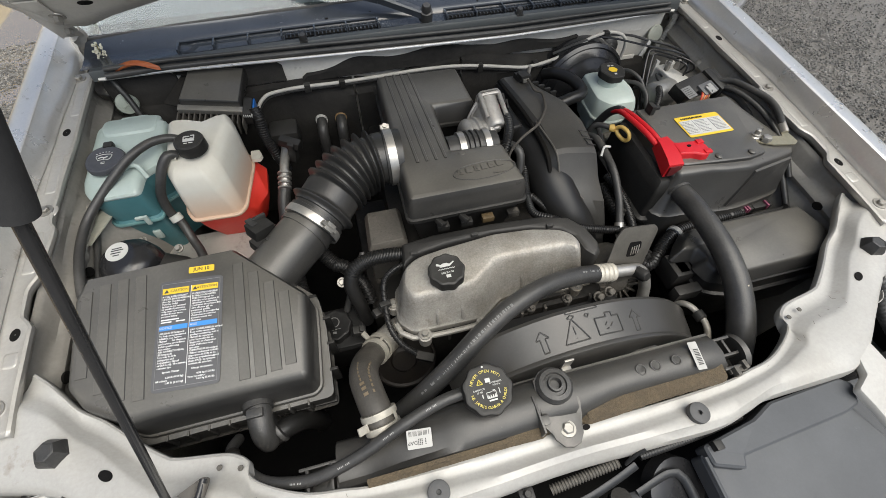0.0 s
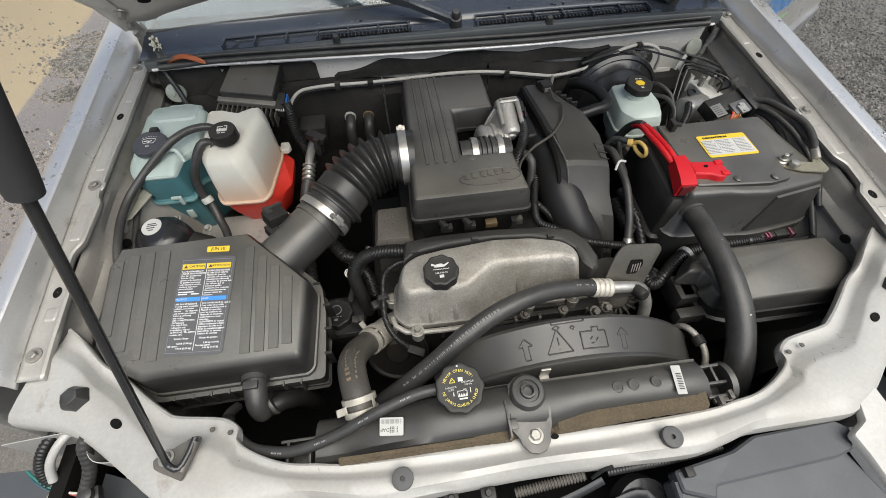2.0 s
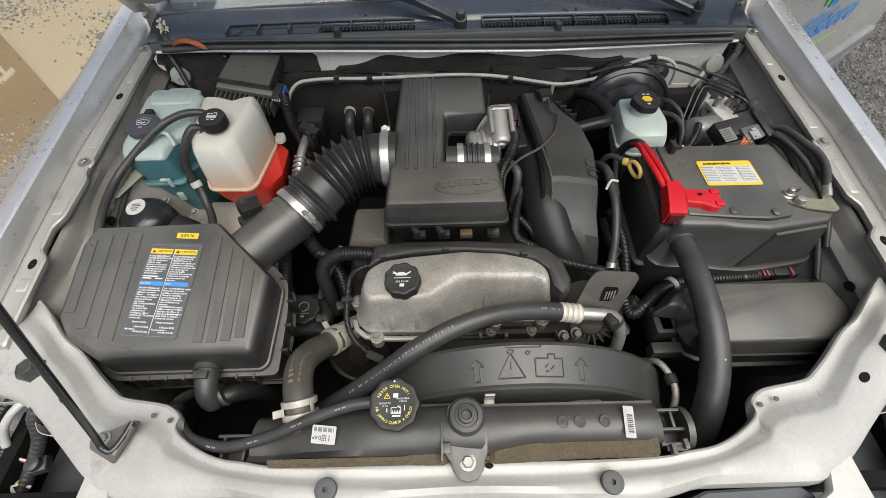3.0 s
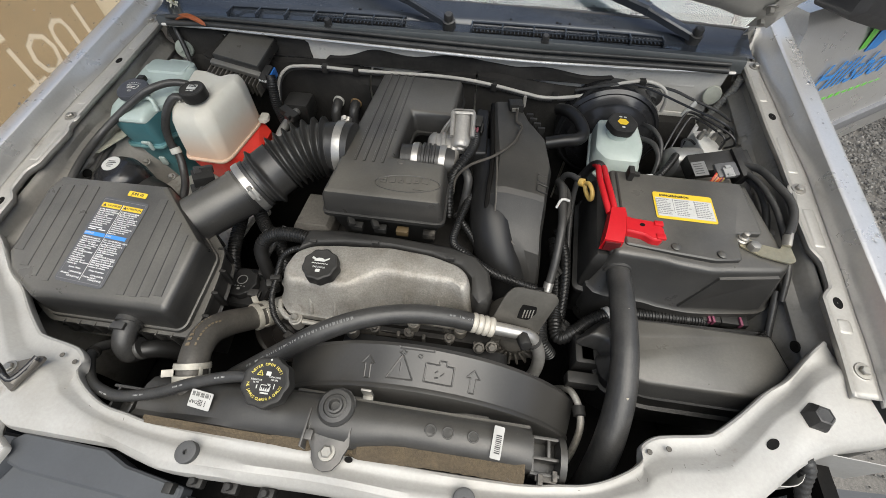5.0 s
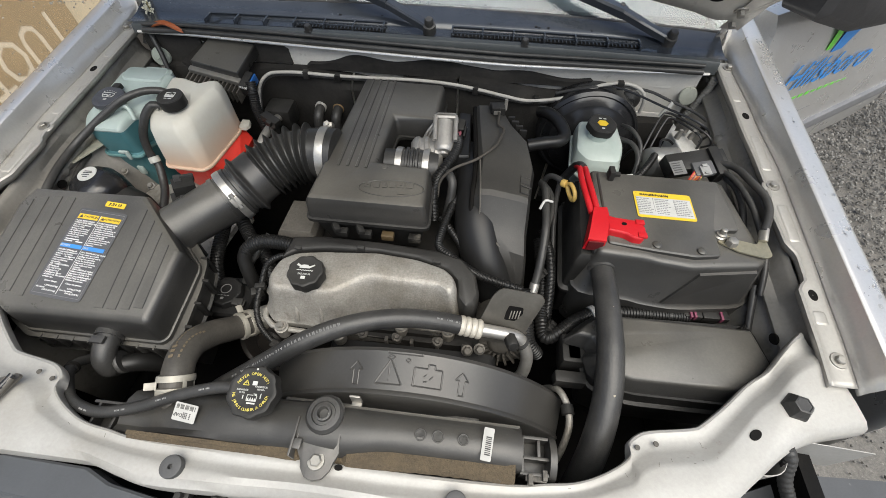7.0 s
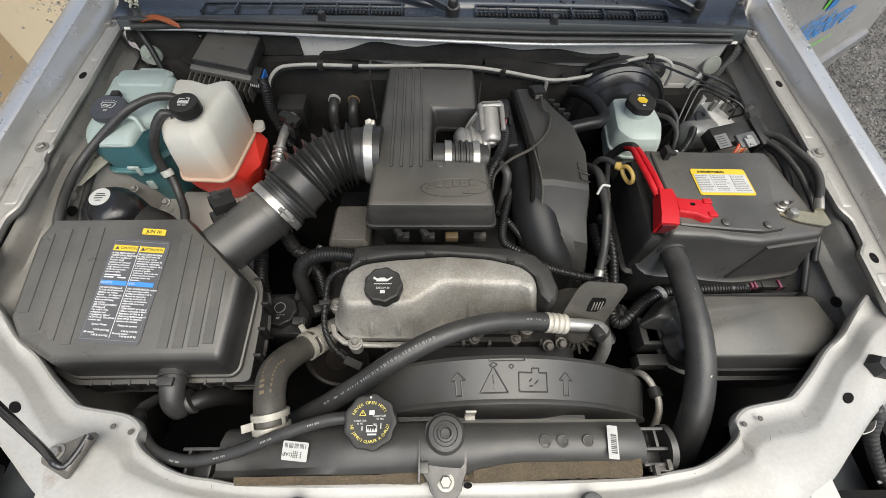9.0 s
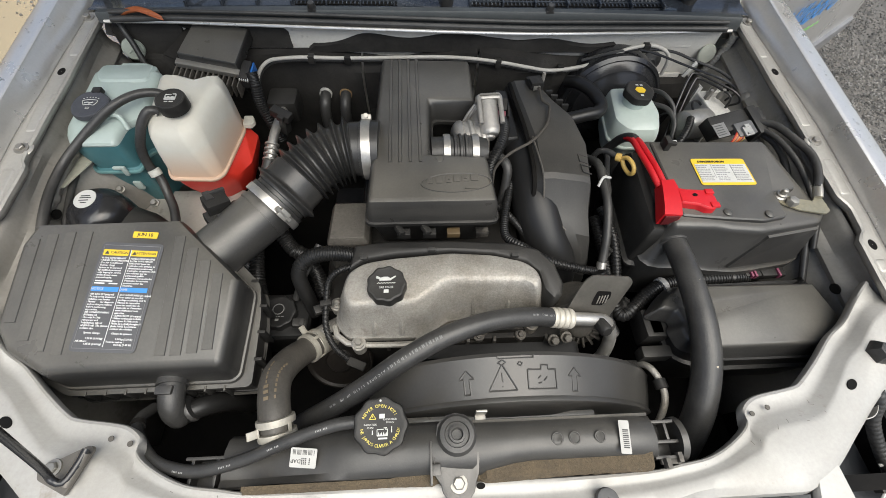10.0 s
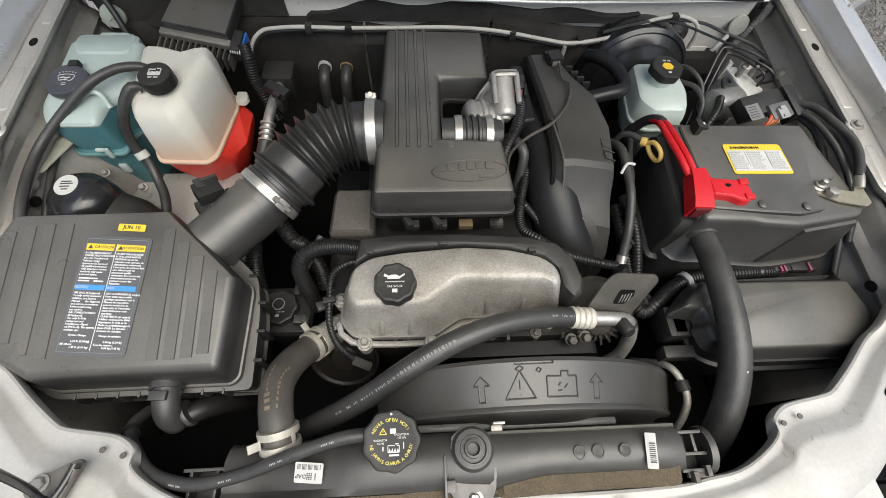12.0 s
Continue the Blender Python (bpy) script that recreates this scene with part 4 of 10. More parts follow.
for c, s_ in (((0.270, -0.120, 0.948), (0.036, 0.004, 0.030)), ((0.270, -0.078, 0.948), (0.036, 0.004, 0.030)), ((0.270, -0.098, 0.934), (0.036, 0.044, 0.004)), ((0.255, -0.098, 0.948), (0.004, 0.044, 0.030)), ((0.270, -0.102, 0.953), (0.036, 0.004, 0.020)), ((0.276, -0.090, 0.953), (0.004, 0.020, 0.018))):
    box(bm, c, s_, bevel=0.0008)
part("end_frame", bm, RADP, rad, "open ribbed end of the tank")
bm = bmesh.new()
lathe(bm, [(0.018, 0), (0.030, 0.001), (0.031, 0.010), (0.024, 0.011), (0.022, 0.004)], frame_on((0.288, -0.098, 0.945), (1, 0, 0)) @ Matrix.Scale(0.9, 4), 24)
part("end_cap", bm, RADP, rad)
bm = bmesh.new()
box(bm, (0.272, -0.124, 0.958), (0.026, 0.008, 0.006), bevel=0.001)
box(bm, (0.264, -0.127, 0.964), (0.006, 0.012, 0.012), bevel=0.001)
box(bm, (0.282, -0.121, 0.963), (0.006, 0.012, 0.010), bevel=0.001)
part("tank_clip", bm, GRIME, rad)
for x, y, r in ((0.124, -0.095, 0.0070), (0.146, -0.095, 0.0070), (0.178, -0.095, 0.0065)):
    bm = bmesh.new()
    lathe(bm, [(r - 0.0014, -0.0012), (r - 0.0006, -0.0005), (r, -0.0005), (r + 0.0008, -0.0012)], frame_on((x, y, 0.9868 if x < 0.2 else 0.9815), (0, -0.12, 1)), 24)
    part("moulded_ring", bm, RADP, rad)
bm = bmesh.new()
rings = []
rnd = random.Random(5)
for i in range(70):
    x = -0.255 + 0.50 * i / 69
    j = rnd.uniform(-0.0006, 0.0006)
    worn = min(1, max(0, (-x - 0.03) / 0.05))
    gap = 0.008 if abs(x) < 0.03 else 0.004 * worn
    sl = 0.0085 * min(1, max(0, (x - 0.03) / 0.05)) - 0.0085 * worn
    f = 0.1385 - 0.004 * min(1, max(0, (x - 0.02) / 0.12))
    rings.append([Vector((x, y, z)) for y, z in ((-f + 0.004, 0.952), (-f + j, 0.960 + j - gap), (-f + 0.003, 0.966 + j - gap), (-f + 0.006 + j, 0.969 + j - gap), (-0.124 + sl, 0.972 - gap), (-0.119 + sl, 0.973 - gap), (-0.119 + sl, 0.955))])
loft(bm, rings)
part("foam_seal", bm, FOAM, rad, "brown dusty foam strip between tank and crossmember")
bm = bmesh.new()
tube(bm, [(x, -0.0695, 0.977 - 0.006 * abs(x) / 0.28) for x in (-0.02, 0.08, 0.16, 0.25)], 0.0022, 6, 0.02)
part("seam_bead", bm, COVER, rad)


def paper(name, c, n, up, w, h, material, parent, label, thick=0.0007):
    bm = bmesh.new()
    prism(bm, rect(-w / 2, -h / 2, w / 2, h / 2, min(w, h) * 0.08), [(0, 0), (thick, 0)], frame_on(c, n, up))
    return part(name, bm, material, parent, label)


def bars(name, m, cells, material, parent, label=""):
    """Plain bars in place of small print: (x, y, width, height) on the pose m."""
    bm = bmesh.new()
    for x, y, w, h in cells:
        box(bm, (x, y, 0.0002), (w, h, 0.0004), m)
    return part(name, bm, material, parent, label)


INK = surface("black_ink", (0.03, 0.03, 0.03), 0.6, 0, (0.05, 0.05, 0.05), 0.4, 60, 0.05, 200, 0)
LABELP = surface("dusty_label_paper", (0.40, 0.395, 0.375), 0.55, 0, (0.33, 0.325, 0.305), 0.5, 50, 0.08, 200, 0.0)
n1, u1 = Vector((0, -0.45, 1)).normalized(), (0.12, 1, 0.45)
paper("label", (-0.184, -0.101, 0.9785), n1, u1, 0.031, 0.0225, LABELP, rad, "white paper part label with a barcode")
m = frame_on((-0.184, -0.101, 0.9794), n1, (-0.12, -1, -0.45))
words("label_code", "DAP", 0.0062, m @ Matrix.Translation((0.0085, 0.0042, 0)), INK, rad)
rnd = random.Random(8)
bars("label_print", m, [(-0.0075 + 0.0022 * (j % 5), 0.0010 + 0.0020 * (j // 5), 0.0013, 0.0013) for j in range(20) if (j * 7) % 5 != 2] + [(0.0125 - 0.0013 * k, -0.0060, 0.0006, 0.0055) for k in range(20) if k % 5 != 3], INK, rad)
n2 = Vector((0, -0.12, 1)).normalized()
paper("label", (0.208, -0.097, 0.9868), n2, (0.1, 1, 0.12), 0.013, 0.038, LABELP, rad, "narrow white barcode sticker")
m = frame_on((0.208, -0.097, 0.9877), n2, (0.1, 1, 0.12))
bars("barcode", m, [(0.001, -0.012 + 0.0022 * k, 0.007, 0.0010 if k % 3 else 0.0016) for k in range(10)], INK, rad)

rc, rm = cap("radiator_cap", (-0.09, -0.072, 0.999), 0.0315, 0.020, "black radiator cap with yellow and white warning print", rad, (0, -0.18, 1), 9)
def ring_of(r, a0, a1, count):
    def place(i):
        a = radians(a0 + (a1 - a0) * i / (count - 1))
        return rm @ Matrix.Translation((abs(r) * math.cos(a), abs(r) * math.sin(a), 0)) @ Matrix.Rotation(a - math.pi / 2 if r > 0 else a + math.pi / 2, 4, "Z")
    return place


CAPY = surface("cap_yellow_print", (0.62, 0.52, 0.10), 0.55, 0, (0.54, 0.45, 0.09), 0.4, 60, 0.05, 200, 0.0)
for txt, r, a0, a1 in (("NEVER OPEN HOT!", 0.0212, 153, 33), ("NE JAMAIS OUVRIR A CHAUD!", -0.0218, 193, 350)):
    glyphs("warning_print", txt, 0.0050, ring_of(r, a0, a1, len(txt)), CAPY, rc, "yellow warning print")
words("print", "RADIATOR", 0.0030, rm @ Matrix.Translation((-0.0115, 0.0010, 0)), WHITE, rc)
words("print", "15 PSI", 0.0030, rm @ Matrix.Translation((-0.0115, -0.0022, 0)), WHITE, rc)
words("print", "RADIATEUR", 0.0030, rm @ Matrix.Translation((0.0110, 0.0062, 0)), WHITE, rc)
words("print", "103 kPa", 0.0030, rm @ Matrix.Translation((0.0112, 0.0030, 0)), WHITE, rc)
bars("small_bar", rm, [(0.0030, -0.0138, 0.0105, 0.0018), (-0.0088, -0.0072, 0.0012, 0.0045), (0.0132, -0.0045, 0.0010, 0.0065)], WHITE, rc)
bm = bmesh.new()
for a, b in (((-0.0035, -0.0110), (0.0085, -0.0110)), ((0.0085, -0.0110), (0.0085, -0.0042)), ((0.0085, -0.0042), (0.0060, -0.0042)), ((0.0060, -0.0042), (0.0060, -0.0026)), ((0.0040, -0.0026), (0.0080, -0.0026)), ((0.0040, -0.0042), (-0.0035, -0.0042)), ((-0.0035, -0.0042), (-0.0035, -0.0110))):
    tube(bm, [rm @ Vector((*a, 0.0003)), rm @ Vector((*b, 0.0003))], 0.0005, 5, 0.02)
for k in range(4):
    prism(bm, [(-0.0032 + 0.0029 * k, -0.0108), (-0.0003 + 0.0029 * k, -0.0108), (-0.0016 + 0.0029 * k, -0.0068)], [(0.0001, 0), (0.0005, 0)], rm)
part("pictogram", bm, WHITE, rc, "white tank pictogram")
bm = bmesh.new()
box(bm, (0.0020, 0.0100, 0.0003), (0.0062, 0.0050, 0.0005), rm)
part("book_symbol", bm, WHITE, rc, "white open book symbol")
bm = bmesh.new()
for a, b in (((-0.0125, 0.0070), (-0.0050, 0.0070)), ((-0.0050, 0.0070), (-0.0088, 0.0130)), ((-0.0088, 0.0130), (-0.0125, 0.0070)), ((-0.0088, 0.0108), (-0.0088, 0.0088))):
    tube(bm, [rm @ Vector((*a, 0.0003)), rm @ Vector((*b, 0.0003))], 0.0005, 5, 0.02)
part("warning_triangle", bm, CAPY, rc)
bm = bmesh.new()
lathe(bm, [(0.0005, 0.0006), (0.0012, 0.0005), (0.0014, 0)], rm @ Matrix.Translation((0.0, 0.0272, 0)), 10)
part("index_dot", bm, WHITE, rc)
bm = bmesh.new()
lathe(bm, [(0.020, 0), (0.021, 0.02), (0.026, 0.021), (0.026, 0.026)], frame_on((-0.09, -0.072, 0.972), (0, -0.1, 1)), 24)
part("filler_neck", bm, COVER, rad)

# centre bracket with rubber mount
mb = thing("radiator_mount", (0, -0.13, 0.97), "grey steel radiator bracket with rubber grommet and bolt", "bracket")
bm = bmesh.new()
poly = [(-0.029, -0.118), (-0.029, -0.126), (-0.021, -0.138), (-0.019, -0.146), (-0.011, -0.156), (0, -0.159), (0.011, -0.156), (0.019, -0.146), (0.021, -0.138), (0.026, -0.126), (0.026, -0.112), (0.027, -0.096), (0.022, -0.072), (0.012, -0.062), (0, -0.059), (-0.012, -0.062), (-0.024, -0.072), (-0.027, -0.096)]
prism(bm, poly, [(-0.0015, 0), (0.0015, 0.0005)], height=lambda x, y: 0.972 + (0.013 if y > -0.125 else 0.0), bevel=0.0006)
box(bm, (-0.032, -0.114, 0.977), (0.003, 0.046, 0.024), bevel=0.001)
box(bm, (-0.026, -0.122, 0.9855), (0.010, 0.012, 0.003), bevel=0.001)
part("plate", bm, surface("grey_bracket_steel", (0.10, 0.096, 0.09), 0.42, 0.4, (0.065, 0.062, 0.058), 0.5, 25), mb)
bm = bmesh.new()
lathe(bm, [(0.024, 0), (0.0245, 0.006), (0.021, 0.011), (0.0155, 0.012), (0.0145, 0.009), (0.0105, 0.0095), (0.010, 0.015), (0.0075, 0.0155), (0.006, 0.008)], frame_on((0, -0.086, 0.986), (0, 0, 1)) @ Matrix.Scale(0.98, 4), 32)
part("grommet", bm, RUBBER, mb)
bm = bmesh.new()
hexbolt(bm, frame_on((0, -0.137, 0.9745), (0, 0, 1)), 0.0075, 0.011, 0.005)
part("bolt", bm, STEEL, mb)

# ---- fan shroud ----
sh = thing("fan_shroud", (0.09, -0.02, 0.7), "black moulded fan shroud arched behind the radiator with embossed warnings", "fan shroud")
XC, ZC = 0.09, 0.685


def arch(bm, prof, a0, a1, n=48):
    rings = []
    for i in range(n + 1):
        a = radians(a0 + (a1 - a0) * i / n)
        rings.append([Vector((XC + r * math.sin(a), y, ZC + r * math.cos(a))) for r, y in prof])
    loft(bm, rings, close=False)


bm = bmesh.new()
arch(bm, [(0.225, 0.020), (0.292, 0.018), (0.2945, 0.012), (0.292, 0.004), (0.2866, -0.020), (0.2815, -0.039), (0.2830, -0.0425), (0.2828, -0.046), (0.2795, -0.0485), (0.262, -0.050), (0.250, -0.058), (0.225, -0.060)], -47, 58)
SHROUD = surface("shroud_plastic", (0.040, 0.0385, 0.036), 0.34, 0, (0.056, 0.053, 0.048), 0.5, 7, 0.1, 260, 0.06, 0, (0.07, 0.066, 0.058), 9, 0.64, 0.2)
part("hood_arch", bm, SHROUD, sh)
bm = bmesh.new()
box(bm, (0.06, -0.058, 0.900), (0.28, 0.010, 0.06), bevel=0.003)
part("base_flange", bm, COVER, sh)


def on_shroud(x, y):
    r = 0.2932 + (y - 0.004) * 0.262
    a = math.asin((x - XC) / r)
    return Vector((x, y, ZC + r * math.cos(a))), Vector((math.sin(a), -0.25, math.cos(a)))


def emboss(name, strokes, c, parent, mat, w=0.0026):
    p, n = on_shroud(*c)
    m = frame_on(p, n, (0, 1, 0))
    bm = bmesh.new()
    for s in strokes:
        for a, b in zip(s, s[1:]):
            tube(bm, [m @ Vector((*a, -0.32 * w)), m @ Vector((*b, -0.32 * w))], w / 2, 6, 0.05)
    part(name, bm, mat, parent)


arrow = [[(-0.004, -0.016), (-0.004, 0.004), (-0.010, 0.004), (0, 0.015), (0.010, 0.004), (0.004, 0.004), (0.004, -0.016), (-0.004, -0.016)]]
emboss("arrow_emboss", arrow, (0.020, -0.018), sh, SHROUD)
emboss("arrow_emboss", arrow, (0.171, -0.018), sh, SHROUD)
emboss("triangle_emboss", [[(-0.019, -0.014), (0.019, -0.014), (0.001, 0.020), (-0.019, -0.014)], [(0, 0.009), (0, -0.003)], [(0, -0.008), (0, -0.009)]], (0.068, -0.018), sh, SHROUD)
emboss("symbol_emboss", [[(-0.020, -0.013), (0.020, -0.013), (0.020, 0.012), (0.009, 0.012), (0.009, 0.018), (-0.001, 0.018), (-0.001, 0.012), (-0.020, 0.012), (-0.020, -0.013)], [(-0.006, 0), (-0.002, 0.004)], [(0.002, -0.003), (0.007, 0.002)], [(-0.006, -0.006), (-0.001, -0.005)]], (0.123, -0.018), sh, SHROUD)
emboss("mark_emboss", [[(0.03, 0.003), (-0.02, 0.003), (-0.02, 0.0065)], [(0.03, 0.003), (0.03, 0.0065)], [(-0.02, -0.003), (-0.014, -0.006), (-0.009, -0.002), (-0.014, 0.001), (-0.02, -0.003)], [(0.007, -0.005), (0.011, -0.008), (0.014, -0.004), (0.010, -0.002), (0.007, -0.005)]], (0.083, 0.006), sh, SHROUD, 0.0018)
bm = bmesh.new()
box(bm, (0.033, -0.066, 0.968), (0.014, 0.016, 0.006), bevel=0.001)
box(bm, (0.033, -0.060, 0.980), (0.014, 0.003, 0.026), bevel=0.0008)
single("spring_clip", bm, STEEL, (0.033, -0.06, 0.96), "small bent steel clip on the shroud edge", "clip")

# ---- valve cover ----
vc = thing("valve_cover", (0, 0.13, 0.89), "dirty cast aluminium valve cover at the front of the engine", "engine cover")
VTOP = [(-0.158, 0.122), (-0.147, 0.100), (-0.047, 0.103), (0.001, 0.137), (0.118, 0.132), (0.138, 0.119), (0.147, 0.131), (0.143, 0.149), (0.126, 0.165), (0.077, 0.179), (0.010, 0.185), (-0.073, 0.182), (-0.125, 0.174), (-0.150, 0.157)]
VBASE = [(-0.178, 0.100), (-0.156, 0.074), (-0.036, 0.072), (0.005, 0.099), (0.130, 0.099), (0.158, 0.096), (0.167, 0.115), (0.163, 0.142), (0.150, 0.170), (0.09, 0.190), (0.010, 0.195), (-0.08, 0.192), (-0.14, 0.184), (-0.172, 0.160)]


def vring(f, z, grow=0.0, slope=1.0):
    p = [(b[0] + (t[0] - b[0]) * f, b[1] + (t[1] - b[1]) * f) for b, t in zip(VBASE, VTOP)]
    p = inset(rounded(p, 0.012, 3), grow)
    return [Vector((x, y, z + slope * (0.006 * min(1, max(0, (x + 0.06) / 0.07)) - 0.05 * max(0, y - 0.15)))) for x, y in p]


bm = bmesh.new()
loft(bm, [vring(0, 0.886, 0, 0), vring(0, 0.899, 0, 0), vring(0.05, 0.903, 0.003, 0), vring(0.45, 0.930, 0.001, 0.4), vring(0.80, 0.955, 0, 1), vring(0.93, 0.963, 0, 1), vring(1.0, 0.967, 0.002, 1), vring(1.0, 0.9685, 0.007, 1)])
part("casting", bm, CASTAL, vc, smooth=30)
for x, y, z0, z1 in ((-0.112, 0.0765, 0.905, 0.948), (-0.070, 0.0765, 0.905, 0.948), (0.045, 0.1045, 0.905, 0.950), (0.100, 0.1045, 0.905, 0.950)):
    bm = bmesh.new()
    tube(bm, [(x, y, z0), (x, y + 0.012, (z0 + z1) / 2), (x, y + 0.024, z1)], [0.004, 0.005, 0.002], 8, 0.006)
    part("casting_rib", bm, CASTAL, vc)
bm = bmesh.new()
tube(bm, [(-0.180, 0.100, 0.889), (-0.158, 0.070, 0.889), (-0.036, 0.067, 0.889), (0.006, 0.094, 0.889), (0.13, 0.094, 0.889), (0.172, 0.095, 0.889)], 0.005, 8, 0.02)
part("rim", bm, CASTAL, vc)
for x, y in ((-0.139, 0.066), (-0.040, 0.064), (0.062, 0.090), (0.142, 0.090), (-0.178, 0.135)):
    bm = bmesh.new()
    lathe(bm, [(0.011, -0.022), (0.0118, 0.0), (0.010, 0.0015)], frame_on((x, y, 0.897), (0, 0, 1)), 18)
    part("boss", bm, CASTAL, vc)
    bm = bmesh.new()
    hexbolt(bm, frame_on((x, y, 0.8985), (0, 0, 1)), 0.006, 0.0095, 0.006)
    part("bolt", bm, STEEL, vc)
oc, om = cap("oil_cap", (-0.089, 0.122, 0.975), 0.0285, 0.021, "black oil filler cap with a white oil can symbol", vc, (0, -0.06, 1), 9)
bm = bmesh.new()
prism(bm, [(-0.010, 0.004), (0.006, 0.004), (0.014, 0.010), (0.013, 0.0115), (0.006, 0.0075), (0.002, 0.010), (-0.004, 0.010), (-0.008, 0.0085), (-0.014, 0.012), (-0.015, 0.008), (-0.010, 0.0065)], [(0, 0), (0.0006, 0)], om)
part("oil_can_symbol", bm, WHITE, oc)
bm = bmesh.new()
tube(bm, [om @ Vector((-0.013 + 0.002 * i, -0.0005 + 0.0012 * (i % 2), 0.0003)) for i in range(14)], 0.0006, 5, 0.003)
part("wave_symbol", bm, WHITE, oc)
words("grade_print", "SAE 5W-30", 0.0042, om @ Matrix.Translation((0, -0.0065, 0)), WHITE, oc)
bm = bmesh.new()
box(bm, (0, -0.0125, 0), (0.007, 0.005, 0.0006), om)
part("book_symbol", bm, WHITE, oc)

hc = thing("coil_cover", (0.02, 0.2, 0.92), "black plastic wiring cover running behind the valve cover", "cover")
bm = bmesh.new()
prism(bm, rounded([(-0.152, 0.160), (-0.126, 0.178), (-0.073, 0.186), (0.010, 0.189), (0.078, 0.183), (0.130, 0.168), (0.149, 0.151), (0.153, 0.120), (0.166, 0.104), (0.182, 0.112), (0.188, 0.132), (0.180, 0.168), (0.156, 0.194), (0.108, 0.206), (0.013, 0.212), (-0.091, 0.214), (-0.146, 0.208)], 0.005), [(0.89, 0), (0.956, 0), (0.963, 0.002), (0.966, 0.006)], height=lambda x, y: 0.003 * math.sin((x + 0.15) * 10) * (x < 0.15) - 0.16 * max(0, x - 0.145))
part("cover", bm, BLACK, hc)
for x, y, z in ((0.113, 0.178, 0.973), (-0.02, 0.192, 0.973), (-0.128, 0.182, 0.969)):
    bm = bmesh.new()
    box(bm, (x, y, z - 0.004), (0.012, 0.006, 0.008), bevel=0.001)
    part("clip", bm, RUBBER, hc)


# ---- air path: resonator, bellows, throttle, air cleaner ----
def res_h(x, y):
    return -0.075 * (y - 0.25)


RES = [(-0.124, 0.236), (0.090, 0.236), (0.084, 0.352), (-0.014, 0.358), (-0.010, 0.500), (0.078, 0.494), (0.080, 0.650), (-0.114, 0.655)]
rs = thing("intake_resonator", (0, 0.4, 0.95), "dusty black plastic intake resonator box over the engine", "air box")
bm = bmesh.new()
prism(bm, rounded(RES, 0.012), [(0.986, 0.0), (1.018, 0.003), (1.028, 0.008), (1.031, 0.014)], height=res_h)
part("lid", bm, COVER, rs)
bm = bmesh.new()
prism(bm, rounded(RES, 0.012), [(0.976, 0.001), (0.977, -0.0035), (0.984, -0.0035), (0.986, 0.0)], height=res_h)
part("rim", bm, BLACK, rs)
bm = bmesh.new()
prism(bm, rounded(RES, 0.012), [(0.90, 0.022), (0.95, 0.012), (0.972, 0.006), (0.977, 0.004)], height=res_h)
part("tray", bm, BLACK, rs)
for k in range(4):
    bm = bmesh.new()
    x0 = -0.086 + 0.017 * k
    loft(bm, [[Vector((x0 - 0.02 * (y - 0.40) * (0.5) + dx, y, 1.031 + res_h(0, y) + dz)) for dx, dz in ((-0.0035, -0.001), (-0.002, 0.0016), (0.002, 0.0016), (0.0035, -0.001))] for y in (0.33, 0.40, 0.5, 0.58, 0.645)])
    part("rib", bm, COVER, rs)
bm = bmesh.new()
ell = [Vector((0.022 + 0.056 * math.cos(a) + 0.006 * math.sin(a), 0.281 + 0.021 * math.sin(a), 1.0315 + res_h(0, 0.281 + 0.021 * math.sin(a)))) for a in [2 * math.pi * i / 40 for i in range(41)]]
tube(bm, ell, 0.0011, 6, 0.02)
part("badge_ring", bm, COVER, rs, "oval moulded badge outline")
for i, (dx, w) in enumerate(((-0.044, 0.010), (-0.029, 0.011), (-0.014, 0.009), (-0.001, 0.010), (0.013, 0.011), (0.028, 0.012))):
    bm = bmesh.new()
    y = 0.285 + 0.0012 * i
    box(bm, (0.024 + dx, y, 1.0318 + res_h(0, y)), (w, 0.013, 0.002), pose(0, 0, 0), 0.0006)
    if i % 2 == 0:
        box(bm, (0.024 + dx, y + 0.001, 1.0325 + res_h(0, y)), (w * 0.4, 0.006, 0.0026), bevel=0.0004)
    part("badge_block", bm, COVER, rs)
bm = bmesh.new()
box(bm, (0.046, 0.269, 1.0318 + res_h(0, 0.269)), (0.024, 0.004, 0.0016), bevel=0.0004)
part("badge_block", bm, COVER, rs)
bm = bmesh.new()
lathe(bm, [(0.0005, 0.001), (0.006, 0.0009), (0.007, 0)], frame_on((-0.002, 0.337, 1.0308 + res_h(0, 0.337)), (0, 0.07, 1)), 16)
part("moulding_mark", bm, COVER, rs)

TCAST = surface("throttle_casting", (0.42, 0.405, 0.38), 0.42, 0.5, (0.30, 0.285, 0.26), 0.5, 40, 0.12, 260, 0.3)
th = thing("throttle_assembly", (0.09, 0.44, 0.97), "cast aluminium throttle body with a motor housing", "throttle body")
m = frame_on((0.0945, 0.455, 1.010), (-0.06, 0.91, 0.40), (0, 0, 1))
bm = bmesh.new()
lathe(bm, [(0.010, -0.038), (0.0165, -0.037), (0.0190, -0.034), (0.0196, -0.028), (0.0198, 0.030), (0.012, 0.032)], m, 36)
part("motor_housing", bm, TCAST, th)
bm = bmesh.new()
lathe(bm, [(0.0005, -0.0425), (0.0095, -0.042), (0.0112, -0.040), (0.0116, -0.034)], m @ Matrix.Translation((0.001, -0.003, 0)), 28)
part("end_boss", bm, TCAST, th)
bm = bmesh.new()
